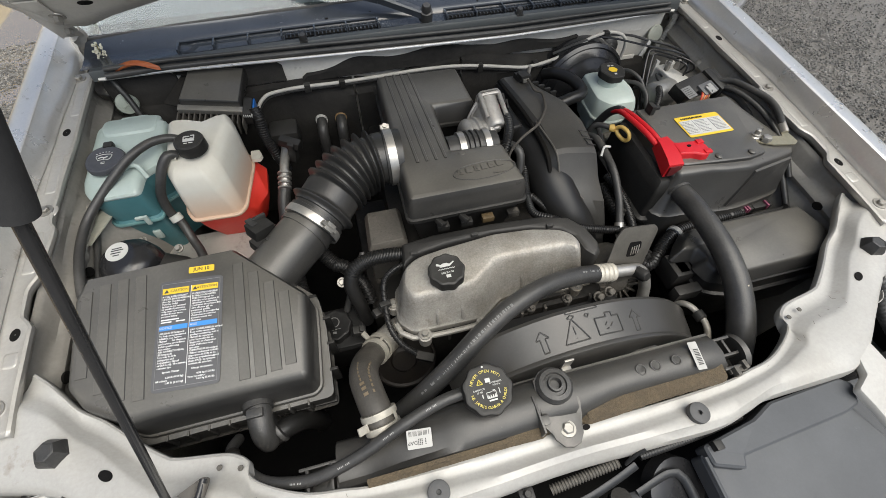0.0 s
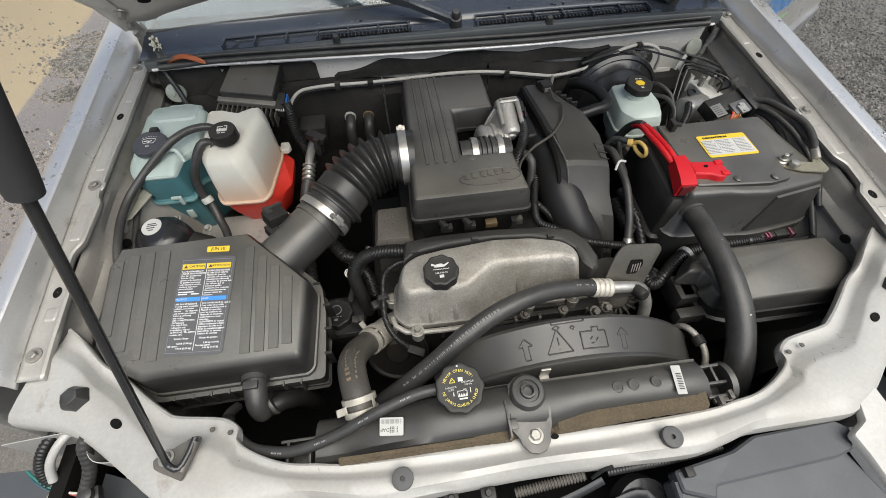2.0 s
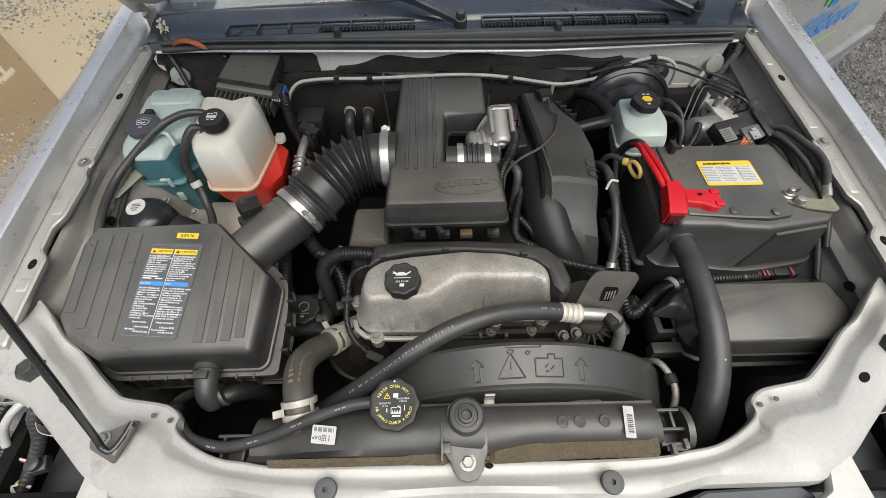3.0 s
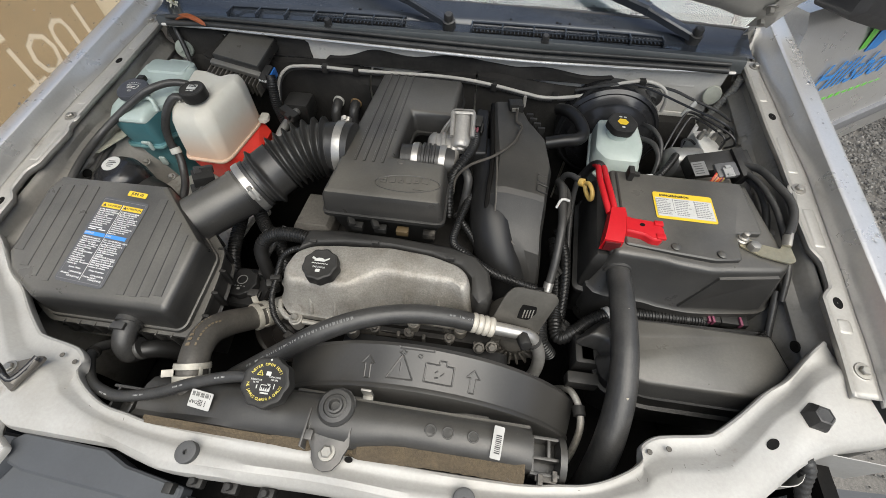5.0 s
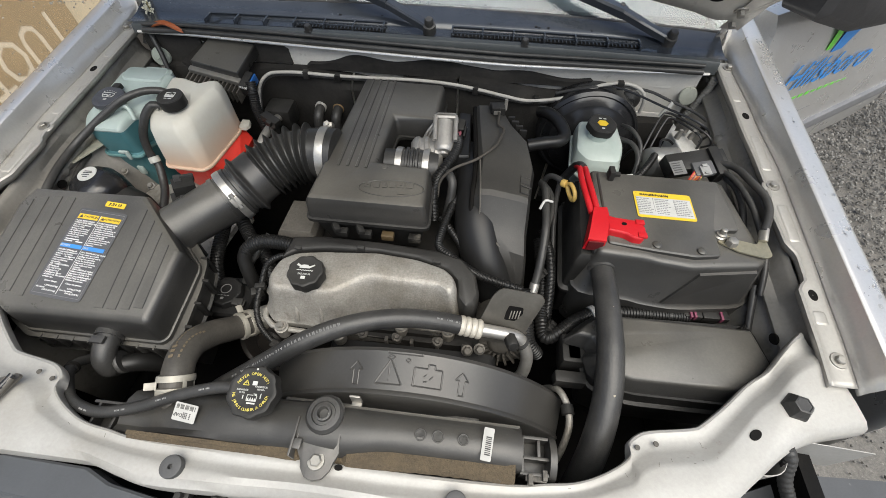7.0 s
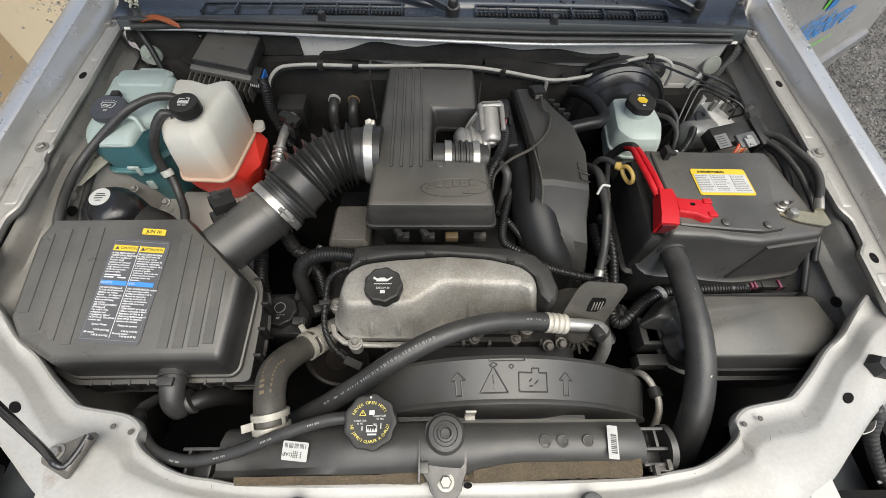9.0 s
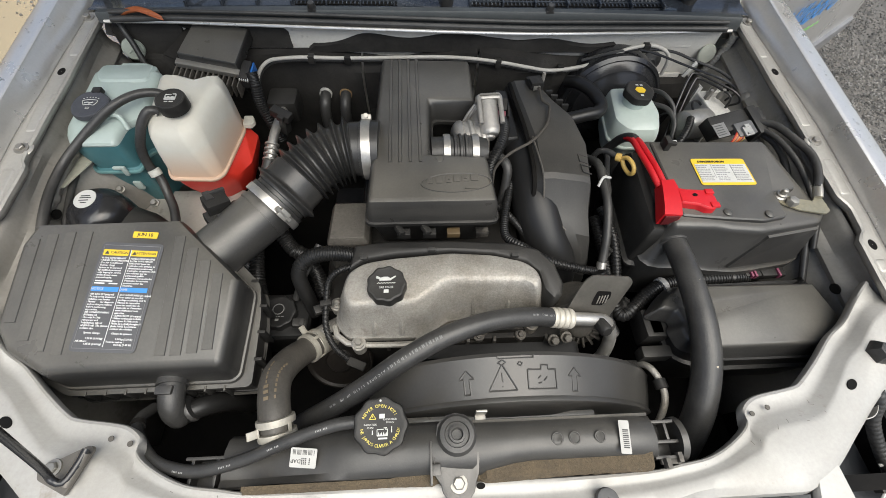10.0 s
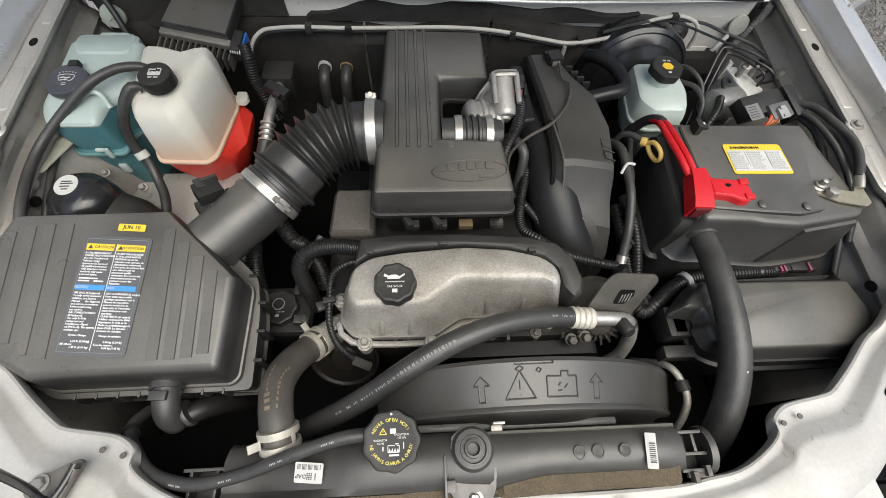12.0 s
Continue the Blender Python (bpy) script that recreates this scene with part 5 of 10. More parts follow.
prism(bm, rounded([(-0.026, -0.020), (0.020, -0.022), (0.023, 0.012), (0.016, 0.023), (-0.022, 0.023), (-0.028, 0.010)], 0.006, 4), [(0.026, 0.001), (0.0275, 0), (0.031, 0), (0.032, 0.001)], m)
part("housing_cover", bm, TCAST, th)
bm = bmesh.new()
prism(bm, rounded([(-0.025, -0.020), (0.020, -0.021), (0.023, 0.013), (0.016, 0.024), (-0.022, 0.024), (-0.027, 0.010)], 0.006, 4), [(0.0325, 0), (0.036, 0.0005), (0.037, 0.002)], m)
part("flange_edge", bm, BRIGHT, th, "bright machined flange edge")
for x, y in ((0.018, 0.018), (-0.022, 0.017)):
    bm = bmesh.new()
    lathe(bm, [(0.0005, 0.034), (0.0032, 0.034), (0.0045, 0.030), (0.0045, -0.02)], m @ Matrix.Translation((x, y, 0)), 14)
    part("screw_boss", bm, TCAST, th)
mb_ = frame_on((0.070, 0.436, 0.962), (1, 0.10, 0.0), (0, 0, 1))
bm = bmesh.new()
lathe(bm, [(0.034, -0.040), (0.040, -0.036), (0.045, -0.030), (0.046, -0.024), (0.043, -0.021), (0.043, -0.014), (0.0465, -0.011), (0.0465, -0.005), (0.043, -0.002), (0.043, 0.006), (0.046, 0.009), (0.046, 0.015), (0.041, 0.020), (0.034, 0.024)], mb_, 44)
part("bore", bm, TCAST, th)
for k in range(3):
    bm = bmesh.new()
    tube(bm, [(0.046 + 0.009 * k, 0.470 + 0.002 * k, 0.972 + 0.004 * k), (0.058 + 0.008 * k, 0.474 + 0.003 * k, 1.000 + 0.003 * k), (0.072 + 0.006 * k, 0.482, 1.018 + 0.003 * k)], 0.0030, 8, 0.004)
    part("curved_rib", bm, TCAST, th)
bm = bmesh.new()
loft(bm, [[Vector(p) for p in r] for r in (((0.058, 0.445, 0.975), (0.090, 0.440, 0.975), (0.095, 0.478, 0.985), (0.060, 0.476, 0.985)), ((0.074, 0.452, 1.004), (0.098, 0.440, 1.000), (0.102, 0.474, 1.010), (0.078, 0.478, 1.014)))])
part("web", soften(bm, 0.003, 2), TCAST, th)
bm = bmesh.new()
box(bm, (0, 0.010, 0), (0.024, 0.026, 0.024), pose(0.121, 0.476, 1.006, 20, 0, -6), 0.004)
box(bm, (0.014, -0.004, 0.002), (0.004, 0.022, 0.018), pose(0.121, 0.476, 1.006, 20, 0, -6), 0.001)
part("connector", bm, BLACK, th, "black electrical connector")
bm = bmesh.new()
for x in (-0.006, 0.000, 0.006):
    box(bm, (x, -0.002, 0.0), (0.0035, 0.010, 0.020), pose(0.120, 0.464, 1.008, 20, 0, -6), 0.0008)
box(bm, (0, 0.001, 0.003), (0.016, 0.005, 0.004), pose(0.120, 0.464, 1.008, 20, 0, -6), 0.0008)
part("lock_tab", bm, surface("plum_connector", (0.22, 0.06, 0.08), 0.5), th, "plum connector lock")
bm = bmesh.new()
tube(bm, [(-0.014, 0.394, 0.978), (0.02, 0.395, 0.978), (0.05, 0.397, 0.976), (0.085, 0.400, 0.971)], [0.031, 0.031, 0.0335, 0.031], 24, 0.004)
cf = thing("throttle_coupler", (0.035, 0.395, 0.97), "ribbed black rubber coupler between resonator and throttle", "coupler")
part("sleeve", bm, RUBBER, cf)
for x in (0.028, 0.038, 0.048):
    bm = bmesh.new()
    lathe(bm, [(0.031, -0.004), (0.036, -0.002), (0.036, 0.002), (0.031, 0.004)], frame_on((x, 0.396, 0.977), (1, 0.03, -0.03)), 28)
    part("rib", bm, RUBBER, cf)


def clamp_band(c, axis, r, parent, w=0.010, screw=(0, 0, 1), mat=None):
    bm = bmesh.new()
    m = frame_on(c, axis, screw)
    lathe(bm, [(r - 0.002, -w / 2), (r, -w / 2), (r + 0.0006, 0), (r, w / 2), (r - 0.002, w / 2)], m, 40)
    b = part("clamp_band", bm, mat or BRIGHT, parent, "steel hose clamp")
    bm = bmesh.new()
    box(bm, (0, r + 0.004, 0), (0.018, 0.009, w + 0.002), m, 0.0015)
    tube(bm, [m @ Vector((-0.014, r + 0.005, 0)), m @ Vector((0.016, r + 0.005, 0))], 0.0042, 8, 0.02)
    part("clamp_screw", bm, STEEL, parent)
    return b


clamp_band((0.014, 0.3945, 0.979), (1, 0, 0), 0.0345, cf, 0.012, (0, 0.9, -0.5))
clamp_band((0.066, 0.398, 0.975), (1, 0, 0), 0.0355, cf, 0.012, (0, -0.95, 0.1))

du = thing("intake_duct", (-0.25, 0.28, 0.93), "black corrugated rubber intake duct from air cleaner to resonator", "air duct")
BEL = [(-0.106, 0.383, 1.000), (-0.150, 0.384, 1.001), (-0.192, 0.372, 0.998), (-0.232, 0.343, 0.988), (-0.262, 0.311, 0.976), (-0.290, 0.283, 0.966)]
bm = bmesh.new()
q = spline(BEL, 0.001)
rings, side = [], None
LONG = len(q) * 0.001
for i, c in enumerate(q):
    d = (q[min(i + 1, len(q) - 1)] - q[max(i - 1, 0)]).normalized()
    side = Vector((0, 0, 1)) if side is None else side
    side = (side - d * side.dot(d)).normalized()
    o = d.cross(side)
    u = i * 0.001
    r = 0.0505 if u < 0.032 else 0.0470
    if 0.046 < u < 0.150:
        ph = ((u - 0.046) % 0.01486) / 0.01486
        r = 0.0455 + 0.0125 * math.exp(-((ph - 0.5) / 0.20) ** 2)
    elif 0.150 <= u:
        r = 0.0500 + 0.0095 * math.exp(-((u - LONG + 0.040) / 0.0042) ** 2) - (0.003 if LONG - 0.030 < u < LONG - 0.022 else 0)
    rings.append([c + r * (math.cos(a) * side + math.sin(a) * o) for a in [2 * math.pi * k / 36 for k in range(36)]])
loft(bm, rings)
part("bellows", bm, BELLOWS, du)
bm = bmesh.new()
tube(bm, [(-0.278, 0.295, 0.970), (-0.290, 0.283, 0.966), (-0.32, 0.252, 0.961), (-0.366, 0.205, 0.952), (-0.42, 0.150, 0.938)], [0.044, 0.0445, 0.043, 0.0445, 0.048], 36, 0.008)
part("outlet_tube", bm, COVER, du)
bm = bmesh.new()
tube(bm, [(-0.297, 0.276, 0.965), (-0.303, 0.270, 0.964)], 0.0465, 36, 0.003)
part("tube_rim", bm, COVER, du)
clamp_band((-0.126, 0.3835, 1.0005), (1, 0.02, 0), 0.0518, du, 0.015, (-0.1, 0.75, 0.6))
clamp_band((-0.2855, 0.2875, 0.9675), (0.68, 0.70, 0.22), 0.0512, du, 0.013, (0.62, -0.60, 0.5))
ms = thing("airflow_sensor", (-0.33, 0.265, 0.985), "black airflow sensor plug on the duct", "sensor")
for c, s, nm, mt in (((-0.357, 0.262, 0.976), (0.054, 0.030, 0.016), "base", BLACK), ((-0.366, 0.276, 0.992), (0.036, 0.030, 0.022), "plug", BLACK), ((-0.346, 0.250, 0.989), (0.022, 0.014, 0.014), "latch", RUBBER), ((-0.366, 0.292, 0.998), (0.024, 0.006, 0.016), "plug_rib", RUBBER), ((-0.376, 0.282, 1.004), (0.012, 0.020, 0.005), "plug_tab", RUBBER)):
    bm = bmesh.new()
    box(bm, (0, 0, 0), s, pose(*c, 0, 12, 38), 0.002)
    part(nm, bm, mt, ms)

ac = thing("air_cleaner", (-0.45, 0.12, 0.72), "black plastic air cleaner housing with caution label", "air cleaner")
LID = [(-0.627, 0.200), (-0.611, 0.236), (-0.402, 0.239), (-0.300, 0.142), (-0.303, 0.095), (-0.309, 0.022), (-0.318, 0.014), (-0.548, 0.013), (-0.604, 0.046), (-0.627, 0.078)]
TRAY = [(-0.634, 0.200), (-0.616, 0.247), (-0.385, 0.247), (-0.296, 0.160), (-0.290, 0.110), (-0.293, 0.006), (-0.552, 0.003), (-0.610, 0.036), (-0.634, 0.070)]


def lid_h(x, y):
    return 0.21 * (y - 0.05)


LIDP = [(0.9165, 0.0), (0.946, 0.0015), (0.962, 0.0035), (0.9690, 0.008), (0.9715, 0.014)]


def lid_top(x, y):
    """Height of the lid's skin over a place in the plan."""
    p, c = Vector((x, y)), ccw(LID)
    d = 9.0
    for a, b in zip(c, c[1:] + c[:1]):
        a, b = Vector(a), Vector(b)
        t = max(0, min(1, (p - a).dot(b - a) / (b - a).length_squared))
        d = min(d, (p - a.lerp(b, t)).length)
    z = LIDP[-1][0]
    for (z0, d0), (z1, d1) in zip(LIDP, LIDP[1:]):
        if d0 <= d < d1:
            z = z0 + (z1 - z0) * (d - d0) / (d1 - d0)
    return z + lid_h(x, y)


bm = bmesh.new()
prism(bm, rounded(LID, 0.008), [(0.908, -0.003), (0.9155, -0.003), (0.9165, -0.001)] + LIDP, height=lid_h)
part("lid", bm, COVER, ac)
bm = bmesh.new()
prism(bm, rounded(TRAY, 0.010), [(0.72, 0.04), (0.845, 0.010), (0.852, 0.004), (0.858, 0.001), (0.862, 0.005), (0.898, 0.005), (0.899, 0.0), (0.9065, 0.0)], height=lid_h)
part("tray", bm, COVER, ac)
for x, y0, y1 in ((-0.603, 0.085, 0.205), (-0.579, 0.060, 0.212), (-0.555, 0.045, 0.215), (-0.531, 0.040, 0.215), (-0.396, 0.034, 0.205), (-0.375, 0.034, 0.186), (-0.354, 0.036, 0.166), (-0.334, 0.040, 0.146)):
    bm = bmesh.new()
    loft(bm, [[Vector((x + dx, y, lid_top(x, y) + dz)) for dx, dz in ((-0.0082, -0.0008), (-0.0068, 0.0012), (0.0068, 0.0012), (0.0082, -0.0008))] for y in [y0 + (y1 - y0) * k / 8 for k in range(9)]])
    part("raised_rib", bm, COVER, ac)
for k in range(9):
    x = -0.555 + 0.028 * k
    y = 0.004 + (0.010 if x < -0.53 else 0) - 0.006
    bm = bmesh.new()
    box(bm, (x, y + 0.0075, 0.882), (0.0028, 0.008, 0.034), bevel=0.0008)
    part("rib", bm, COVER, ac)
bm = bmesh.new()
box(bm, (-0.43, 0.014, 0.858), (0.27, 0.010, 0.006), bevel=0.002)
part("front_ledge", bm, BLACK, ac)
for k in range(6):
    bm = bmesh.new()
    y = 0.06 + 0.026 * k
    box(bm, (-0.630 + 0.01 * (k > 4), y + 0.04, 0.905 + lid_h(0, y + 0.04)), (0.02, 0.006, 0.016), bevel=0.0015)
    box(bm, (-0.639 + 0.01 * (k > 4), y + 0.04, 0.898 + lid_h(0, y + 0.04)), (0.004, 0.022, 0.018), bevel=0.001)
    part("clip_tab", bm, BLACK, ac)
for k, (x, y) in enumerate(((-0.288, 0.045), (-0.287, 0.085), (-0.288, 0.125), (-0.305, 0.165), (-0.335, 0.195))):
    bm = bmesh.new()
    box(bm, (x, y, 0.885 + lid_h(x, y)), (0.012, 0.005, 0.045), bevel=0.001)
    part("clip_tab", bm, BLACK, ac)
lab = surface("label_grey_film", (0.088, 0.088, 0.091), 0.42, 0, (0.076, 0.076, 0.079), 0.48, 30, 0.04, 200, 0)
NL, UL = (0, -0.21, 1), (0.075, 1, 0.21)
cl = Vector((-0.4665, 0.118, 0.0))
cl.z = 0.9722 + lid_h(cl.x, cl.y)
tag = paper("caution_label", cl, NL, UL, 0.088, 0.158, lab, ac, "grey caution label with yellow, blue and white print", 0.0006)
m = frame_on(cl + Vector((0, -0.0001, 0.0009)), NL, UL)
bars("header_band", m, [(-0.021, 0.063, 0.036, 0.009), (0.019, 0.063, 0.037, 0.009)], YELLOWP, tag)
bars("notice_band", m, [(-0.0205, 0.008, 0.037, 0.0068), (0.019, 0.008, 0.038, 0.0068)], BLUEP, tag)
m2 = m @ Matrix.Translation((0, 0, 0.0004))
words("caution_print", "CAUTION", 0.0055, m2 @ Matrix.Translation((-0.016, 0.063, 0)), INK, tag)
words("attention_print", "ATTENTION", 0.0050, m2 @ Matrix.Translation((0.022, 0.063, 0)), INK, tag)
words("notice_print", "NOTICE", 0.0048, m2 @ Matrix.Translation((-0.031, 0.008, 0)), WHITE, tag)
words("avis_print", "AVIS", 0.0048, m2 @ Matrix.Translation((0.006, 0.008, 0)), WHITE, tag)
PRINT = surface("worn_label_print", (0.76, 0.76, 0.75), 0.5)
bars("rule", m, [(0.0, -0.002, 0.0006, 0.140)], PRINT, tag)
for x, y, align, lines in (
    (-0.0385, 0.0545, "LEFT", ("R-134a REFRIGERANT", "UNDER HIGH PRESSURE", "(For Air Conditioned", "Vehicles Only)", "System to be serviced", "by qualified personnel", "only. Improper service", "methods may cause", "personal injury.")),
    (0.0020, 0.0545, "LEFT", ("FLUIDE FRIGORIGENE", "R-134a SOUS HAUTE", "PRESSION (pour les", "vehicules avec systeme de", "climatisation seulement).", "L'entretien du systeme doit", "etre effectue par un", "personnel qualifie", "seulement. Des methodes", "d'entretien incorrectes", "peuvent causer des", "blessures.")),
    (-0.0385, 0.0005, "LEFT", ("AIR BAG (If Equipped)", "To help avoid unwanted", "inflation, see Service", "Manual       for diagnosis", "and service procedures", "before performing", "any service.", "AIR CONDITIONING", "(If Equipped)", "Use only R-134a", "refrigerant and", "Polyalkylene Glycol", "oil (PAG-oil). The system", "contains dye.")),
    (0.0020, 0.0005, "LEFT", ("SAC GONFLABLE (si equipe)", "Pour eviter un possible", "gonflage accidentel, voir le", "Manuel de reparation", "pour les methodes de", "diagnostic et d'entretien", "avant d'effectuer tout", "entretien.", "CLIMATISEUR (si equipe)", "Utiliser seulement le fluide", "frigorigene R-134a et de", "l'huile au polyalkyleneglycol", "(huile PAG). Le systeme", "contient du colorant.")),
    (-0.0200, -0.0535, "CENTER", ("System Charge",)),
    (0.0200, -0.0535, "CENTER", ("Charge du systeme",)),
    (-0.0030, -0.0610, "RIGHT", ("1.20 lb (0.54 kg)", "", "1.45 lb (0.66 kg)")),
    (0.0370, -0.0610, "RIGHT", ("0.54 kg (1.20 lb)", "", "0.66 kg (1.45 lb)")),
    (-0.0385, -0.0648, "LEFT", ("All others:",)),
    (0.0020, -0.0648, "LEFT", ("Tous les autres :",)),
):
    column("small_print", lines, 0.0036, 0.00368, m @ Matrix.Translation((x, y, 0.0002)), PRINT, tag, align)
bars("plain_bar", m, [(-0.026, 0.0200, 0.024, 0.0017), (-0.031, 0.0165, 0.014, 0.0017), (-0.012, 0.0165, 0.012, 0.0017)], PRINT, tag)
bars("print_border", m, [(0, 0.0745, 0.08, 0.0005), (0, -0.0745, 0.08, 0.0005), (-0.04, 0, 0.0004, 0.149), (0.04, 0, 0.0004, 0.149)], surface("faint_label_line", (0.22, 0.22, 0.22), 0.5), tag)
for dx in (-0.0335, 0.0055):
    bm = bmesh.new()
    prism(bm, [(dx - 0.0032, 0.0605), (dx + 0.0032, 0.0605), (dx, 0.0658)], [(0.0003, 0), (0.0007, 0)], m)
    part("warning_triangle", bm, INK, tag)
cj = Vector((-0.447, 0.2075, 0.9722 + lid_h(0, 0.2075)))
jt = paper("date_sticker", cj, (0, -0.21, 1), UL, 0.036, 0.010, YELLOWP, ac, "small yellow date sticker")
words("date_print", "JUN 10", 0.0075, frame_on(cj + Vector((0, -0.0002, 0.0009)), (0, -0.21, 1), UL), INK, jt)
el = thing("drain_elbow", (-0.4, -0.01, 0.88), "black rubber elbow on the air cleaner front", "elbow")
bm = bmesh.new()
tube(bm, [(-0.398, 0.040, 0.912), (-0.396, 0.016, 0.919), (-0.394, -0.006, 0.917), (-0.393, -0.022, 0.907), (-0.392, -0.030, 0.890), (-0.391, -0.031, 0.874), (-0.391, -0.031, 0.866)], [0.0175, 0.0175, 0.0172, 0.0170, 0.0168, 0.0150, 0.0060], 24, 0.004)
part("pipe", bm, RUBBER, el)
bm = bmesh.new()
tube(bm, [(-0.397, 0.020, 0.9185), (-0.3955, 0.006, 0.9190)], 0.0205, 24, 0.01)
part("collar", bm, RUBBER, el)
bm = bmesh.new()
box(bm, (-0.3945, -0.004, 0.937), (0.022, 0.012, 0.006), bevel=0.0015)
part("clamp_tab", bm, RUBBER, el)
bm = bmesh.new()
lathe(bm, [(0.0155, -0.003), (0.0185, -0.003), (0.0195, 0.0), (0.0185, 0.003), (0.0155, 0.003)], frame_on((-0.376, -0.020, 0.889), (0.85, 0.45, 0.12)), 24)
part("flange", bm, RUBBER, el)
bm = bmesh.new()
tube(bm, [(-0.388, -0.026, 0.884), (-0.368, -0.015, 0.876), (-0.352, -0.005, 0.855), (-0.342, 0.003, 0.820), (-0.338, 0.010, 0.77)], 0.0150, 20, 0.006)
part("branch_hose", bm, LOOMP, el, "dark drain hose running on to the engine")

# ---- washer and coolant tanks ----
wt = thing("washer_tank", (-0.6, 0.5, 0.78), "translucent teal washer fluid tank with a dark cap", "fluid tank")


def wring(x0, x1, y0, y1, z, ch=0.02, lift=0.0, r=0.012):
    """A level of the washer tank with a slanted front corner; lift raises the rear."""
    p = [(x0 + ch, y0)] + ([(x1 - 0.036, y0), (x1 - 0.033, y0 + 0.046), (x1, y0 + 0.068)] if y0 < 0.5 else [(x1, y0)]) + [(x1, y1), (x0, y1), (x0, y0 + ch * 1.6)]
    return [Vector((x, y, z + lift * (y - y0) / (y1 - y0))) for x, y in rounded(p, r, 4)]


bm = bmesh.new()
loft(bm, [wring(-0.669, -0.535, 0.414, 0.600, 0.9835), wring(-0.668, -0.536, 0.412, 0.600, 0.988, 0.02), wring(-0.665, -0.538, 0.414, 0.598, 0.993, 0.022, 0.010), wring(-0.658, -0.542, 0.426, 0.594, 0.998, 0.024, 0.012), wring(-0.648, -0.548, 0.442, 0.588, 1.000, 0.024, 0.013)])
part("upper_shell", bm, WASHW, wt)
bm = bmesh.new()
loft(bm, [wring(-0.655, -0.548, 0.556, 0.612, 0.98), wring(-0.654, -0.548, 0.556, 0.612, 1.008, 0.012), wring(-0.648, -0.553, 0.562, 0.606, 1.014, 0.010)])
part("middle_step", bm, WASHW, wt)
bm = bmesh.new()
loft(bm, [wring(-0.636, -0.572, 0.606, 0.640, 0.93), wring(-0.636, -0.572, 0.606, 0.640, 0.992, 0.012), wring(-0.630, -0.577, 0.610, 0.634, 0.999, 0.010)])
part("rear_shell", bm, WASHW, wt)
bm = bmesh.new()
loft(bm, [wring(-0.648, -0.536, 0.436, 0.595, 0.80), wring(-0.655, -0.535, 0.424, 0.600, 0.880), wring(-0.658, -0.534, 0.420, 0.602, 0.917), wring(-0.666, -0.530, 0.411, 0.604, 0.9195), wring(-0.666, -0.530, 0.411, 0.604, 0.9245), wring(-0.662, -0.533, 0.417, 0.602, 0.9275), wring(-0.667, -0.535, 0.414, 0.600, 0.955), wring(-0.669, -0.535, 0.414, 0.600, 0.9840)])
part("lower_shell", bm, WASHB, wt)
bm = bmesh.new()
loft(bm, [wring(-0.6675, -0.5285, 0.4095, 0.605, 0.9190), wring(-0.6680, -0.5280, 0.4090, 0.605, 0.9205), wring(-0.6680, -0.5280, 0.4090, 0.605, 0.9235), wring(-0.6675, -0.5285, 0.4095, 0.605, 0.9250)])
part("seam", bm, surface("pale_seam", (0.14, 0.27, 0.27), 0.45, 0, (0.11, 0.23, 0.23), 0.5, 20, sss=0.1), wt, "paler moulded seam round the tank")
bm = bmesh.new()
prism(bm, [(-0.690, 0.372), (-0.676, 0.346), (-0.660, 0.350), (-0.642, 0.420), (-0.668, 0.440)], [(0.9445, 0), (0.9470, 0)], height=lambda x, y: (y - 0.40) * -0.1)
part("flap", bm, surface("yellowed_plastic", (0.46, 0.45, 0.36), 0.45, 0, (0.38, 0.37, 0.3), 0.5, 20, sss=0.2), wt, "yellowed plastic flap")
bm = bmesh.new()
box(bm, (-0.590, 0.4085, 0.928), (0.008, 0.006, 0.022), pose(0, 0, 0), 0.002)
box(bm, (-0.598, 0.4085, 0.936), (0.018, 0.006, 0.006), pose(0, 0, 0), 0.002)
part("tab", bm, WASHW, wt)
bm = bmesh.new()
box(bm, (-0.60, 0.422, 0.872), (0.014, 0.006, 0.022), bevel=0.002)
part("tab", bm, WASHW, wt)
bm = bmesh.new()
tube(bm, [(-0.60, 0.47, 1.0), (-0.585, 0.465, 1.012), (-0.57, 0.462, 1.010), (-0.562, 0.452, 0.99)], 0.0045, 8, 0.006)
part("hose_hook", bm, WASHW, wt)
wc, wm = cap("washer_cap", (-0.624, 0.487, 1.008), 0.0325, 0.012, "dark grey washer cap with a windshield symbol", wt, (0, -0.08, 1), 3, surface("slate_cap_plastic", (0.045, 0.048, 0.056), 0.5, 0, (0.06, 0.06, 0.066), 0.5, 20))
bm = bmesh.new()
tube(bm, [wm @ Vector((x, y, 0.0003)) for x, y in ((-0.009, -0.004), (-0.013, 0.006), (-0.007, 0.0085), (0, 0.0095), (0.007, 0.0085), (0.013, 0.006), (0.009, -0.004), (0, -0.0025), (-0.009, -0.004))], 0.00065, 5, 0.003)
for k in range(6):
    box(bm, (-0.0125 + 0.005 * k, 0.0150 - 0.0005 * abs(k - 2.5) ** 2, 0.0003), (0.0022, 0.0012, 0.0006), wm)
tube(bm, [wm @ Vector((-0.009, 0.001, 0.0003)), wm @ Vector((-0.003, 0.003, 0.0003)), wm @ Vector((0.001, 0.001, 0.0003)), wm @ Vector((0.006, 0.003, 0.0003))], 0.0010, 5, 0.003)
box(bm, (0, -0.001, 0.0003), (0.0016, 0.006, 0.0006), wm)
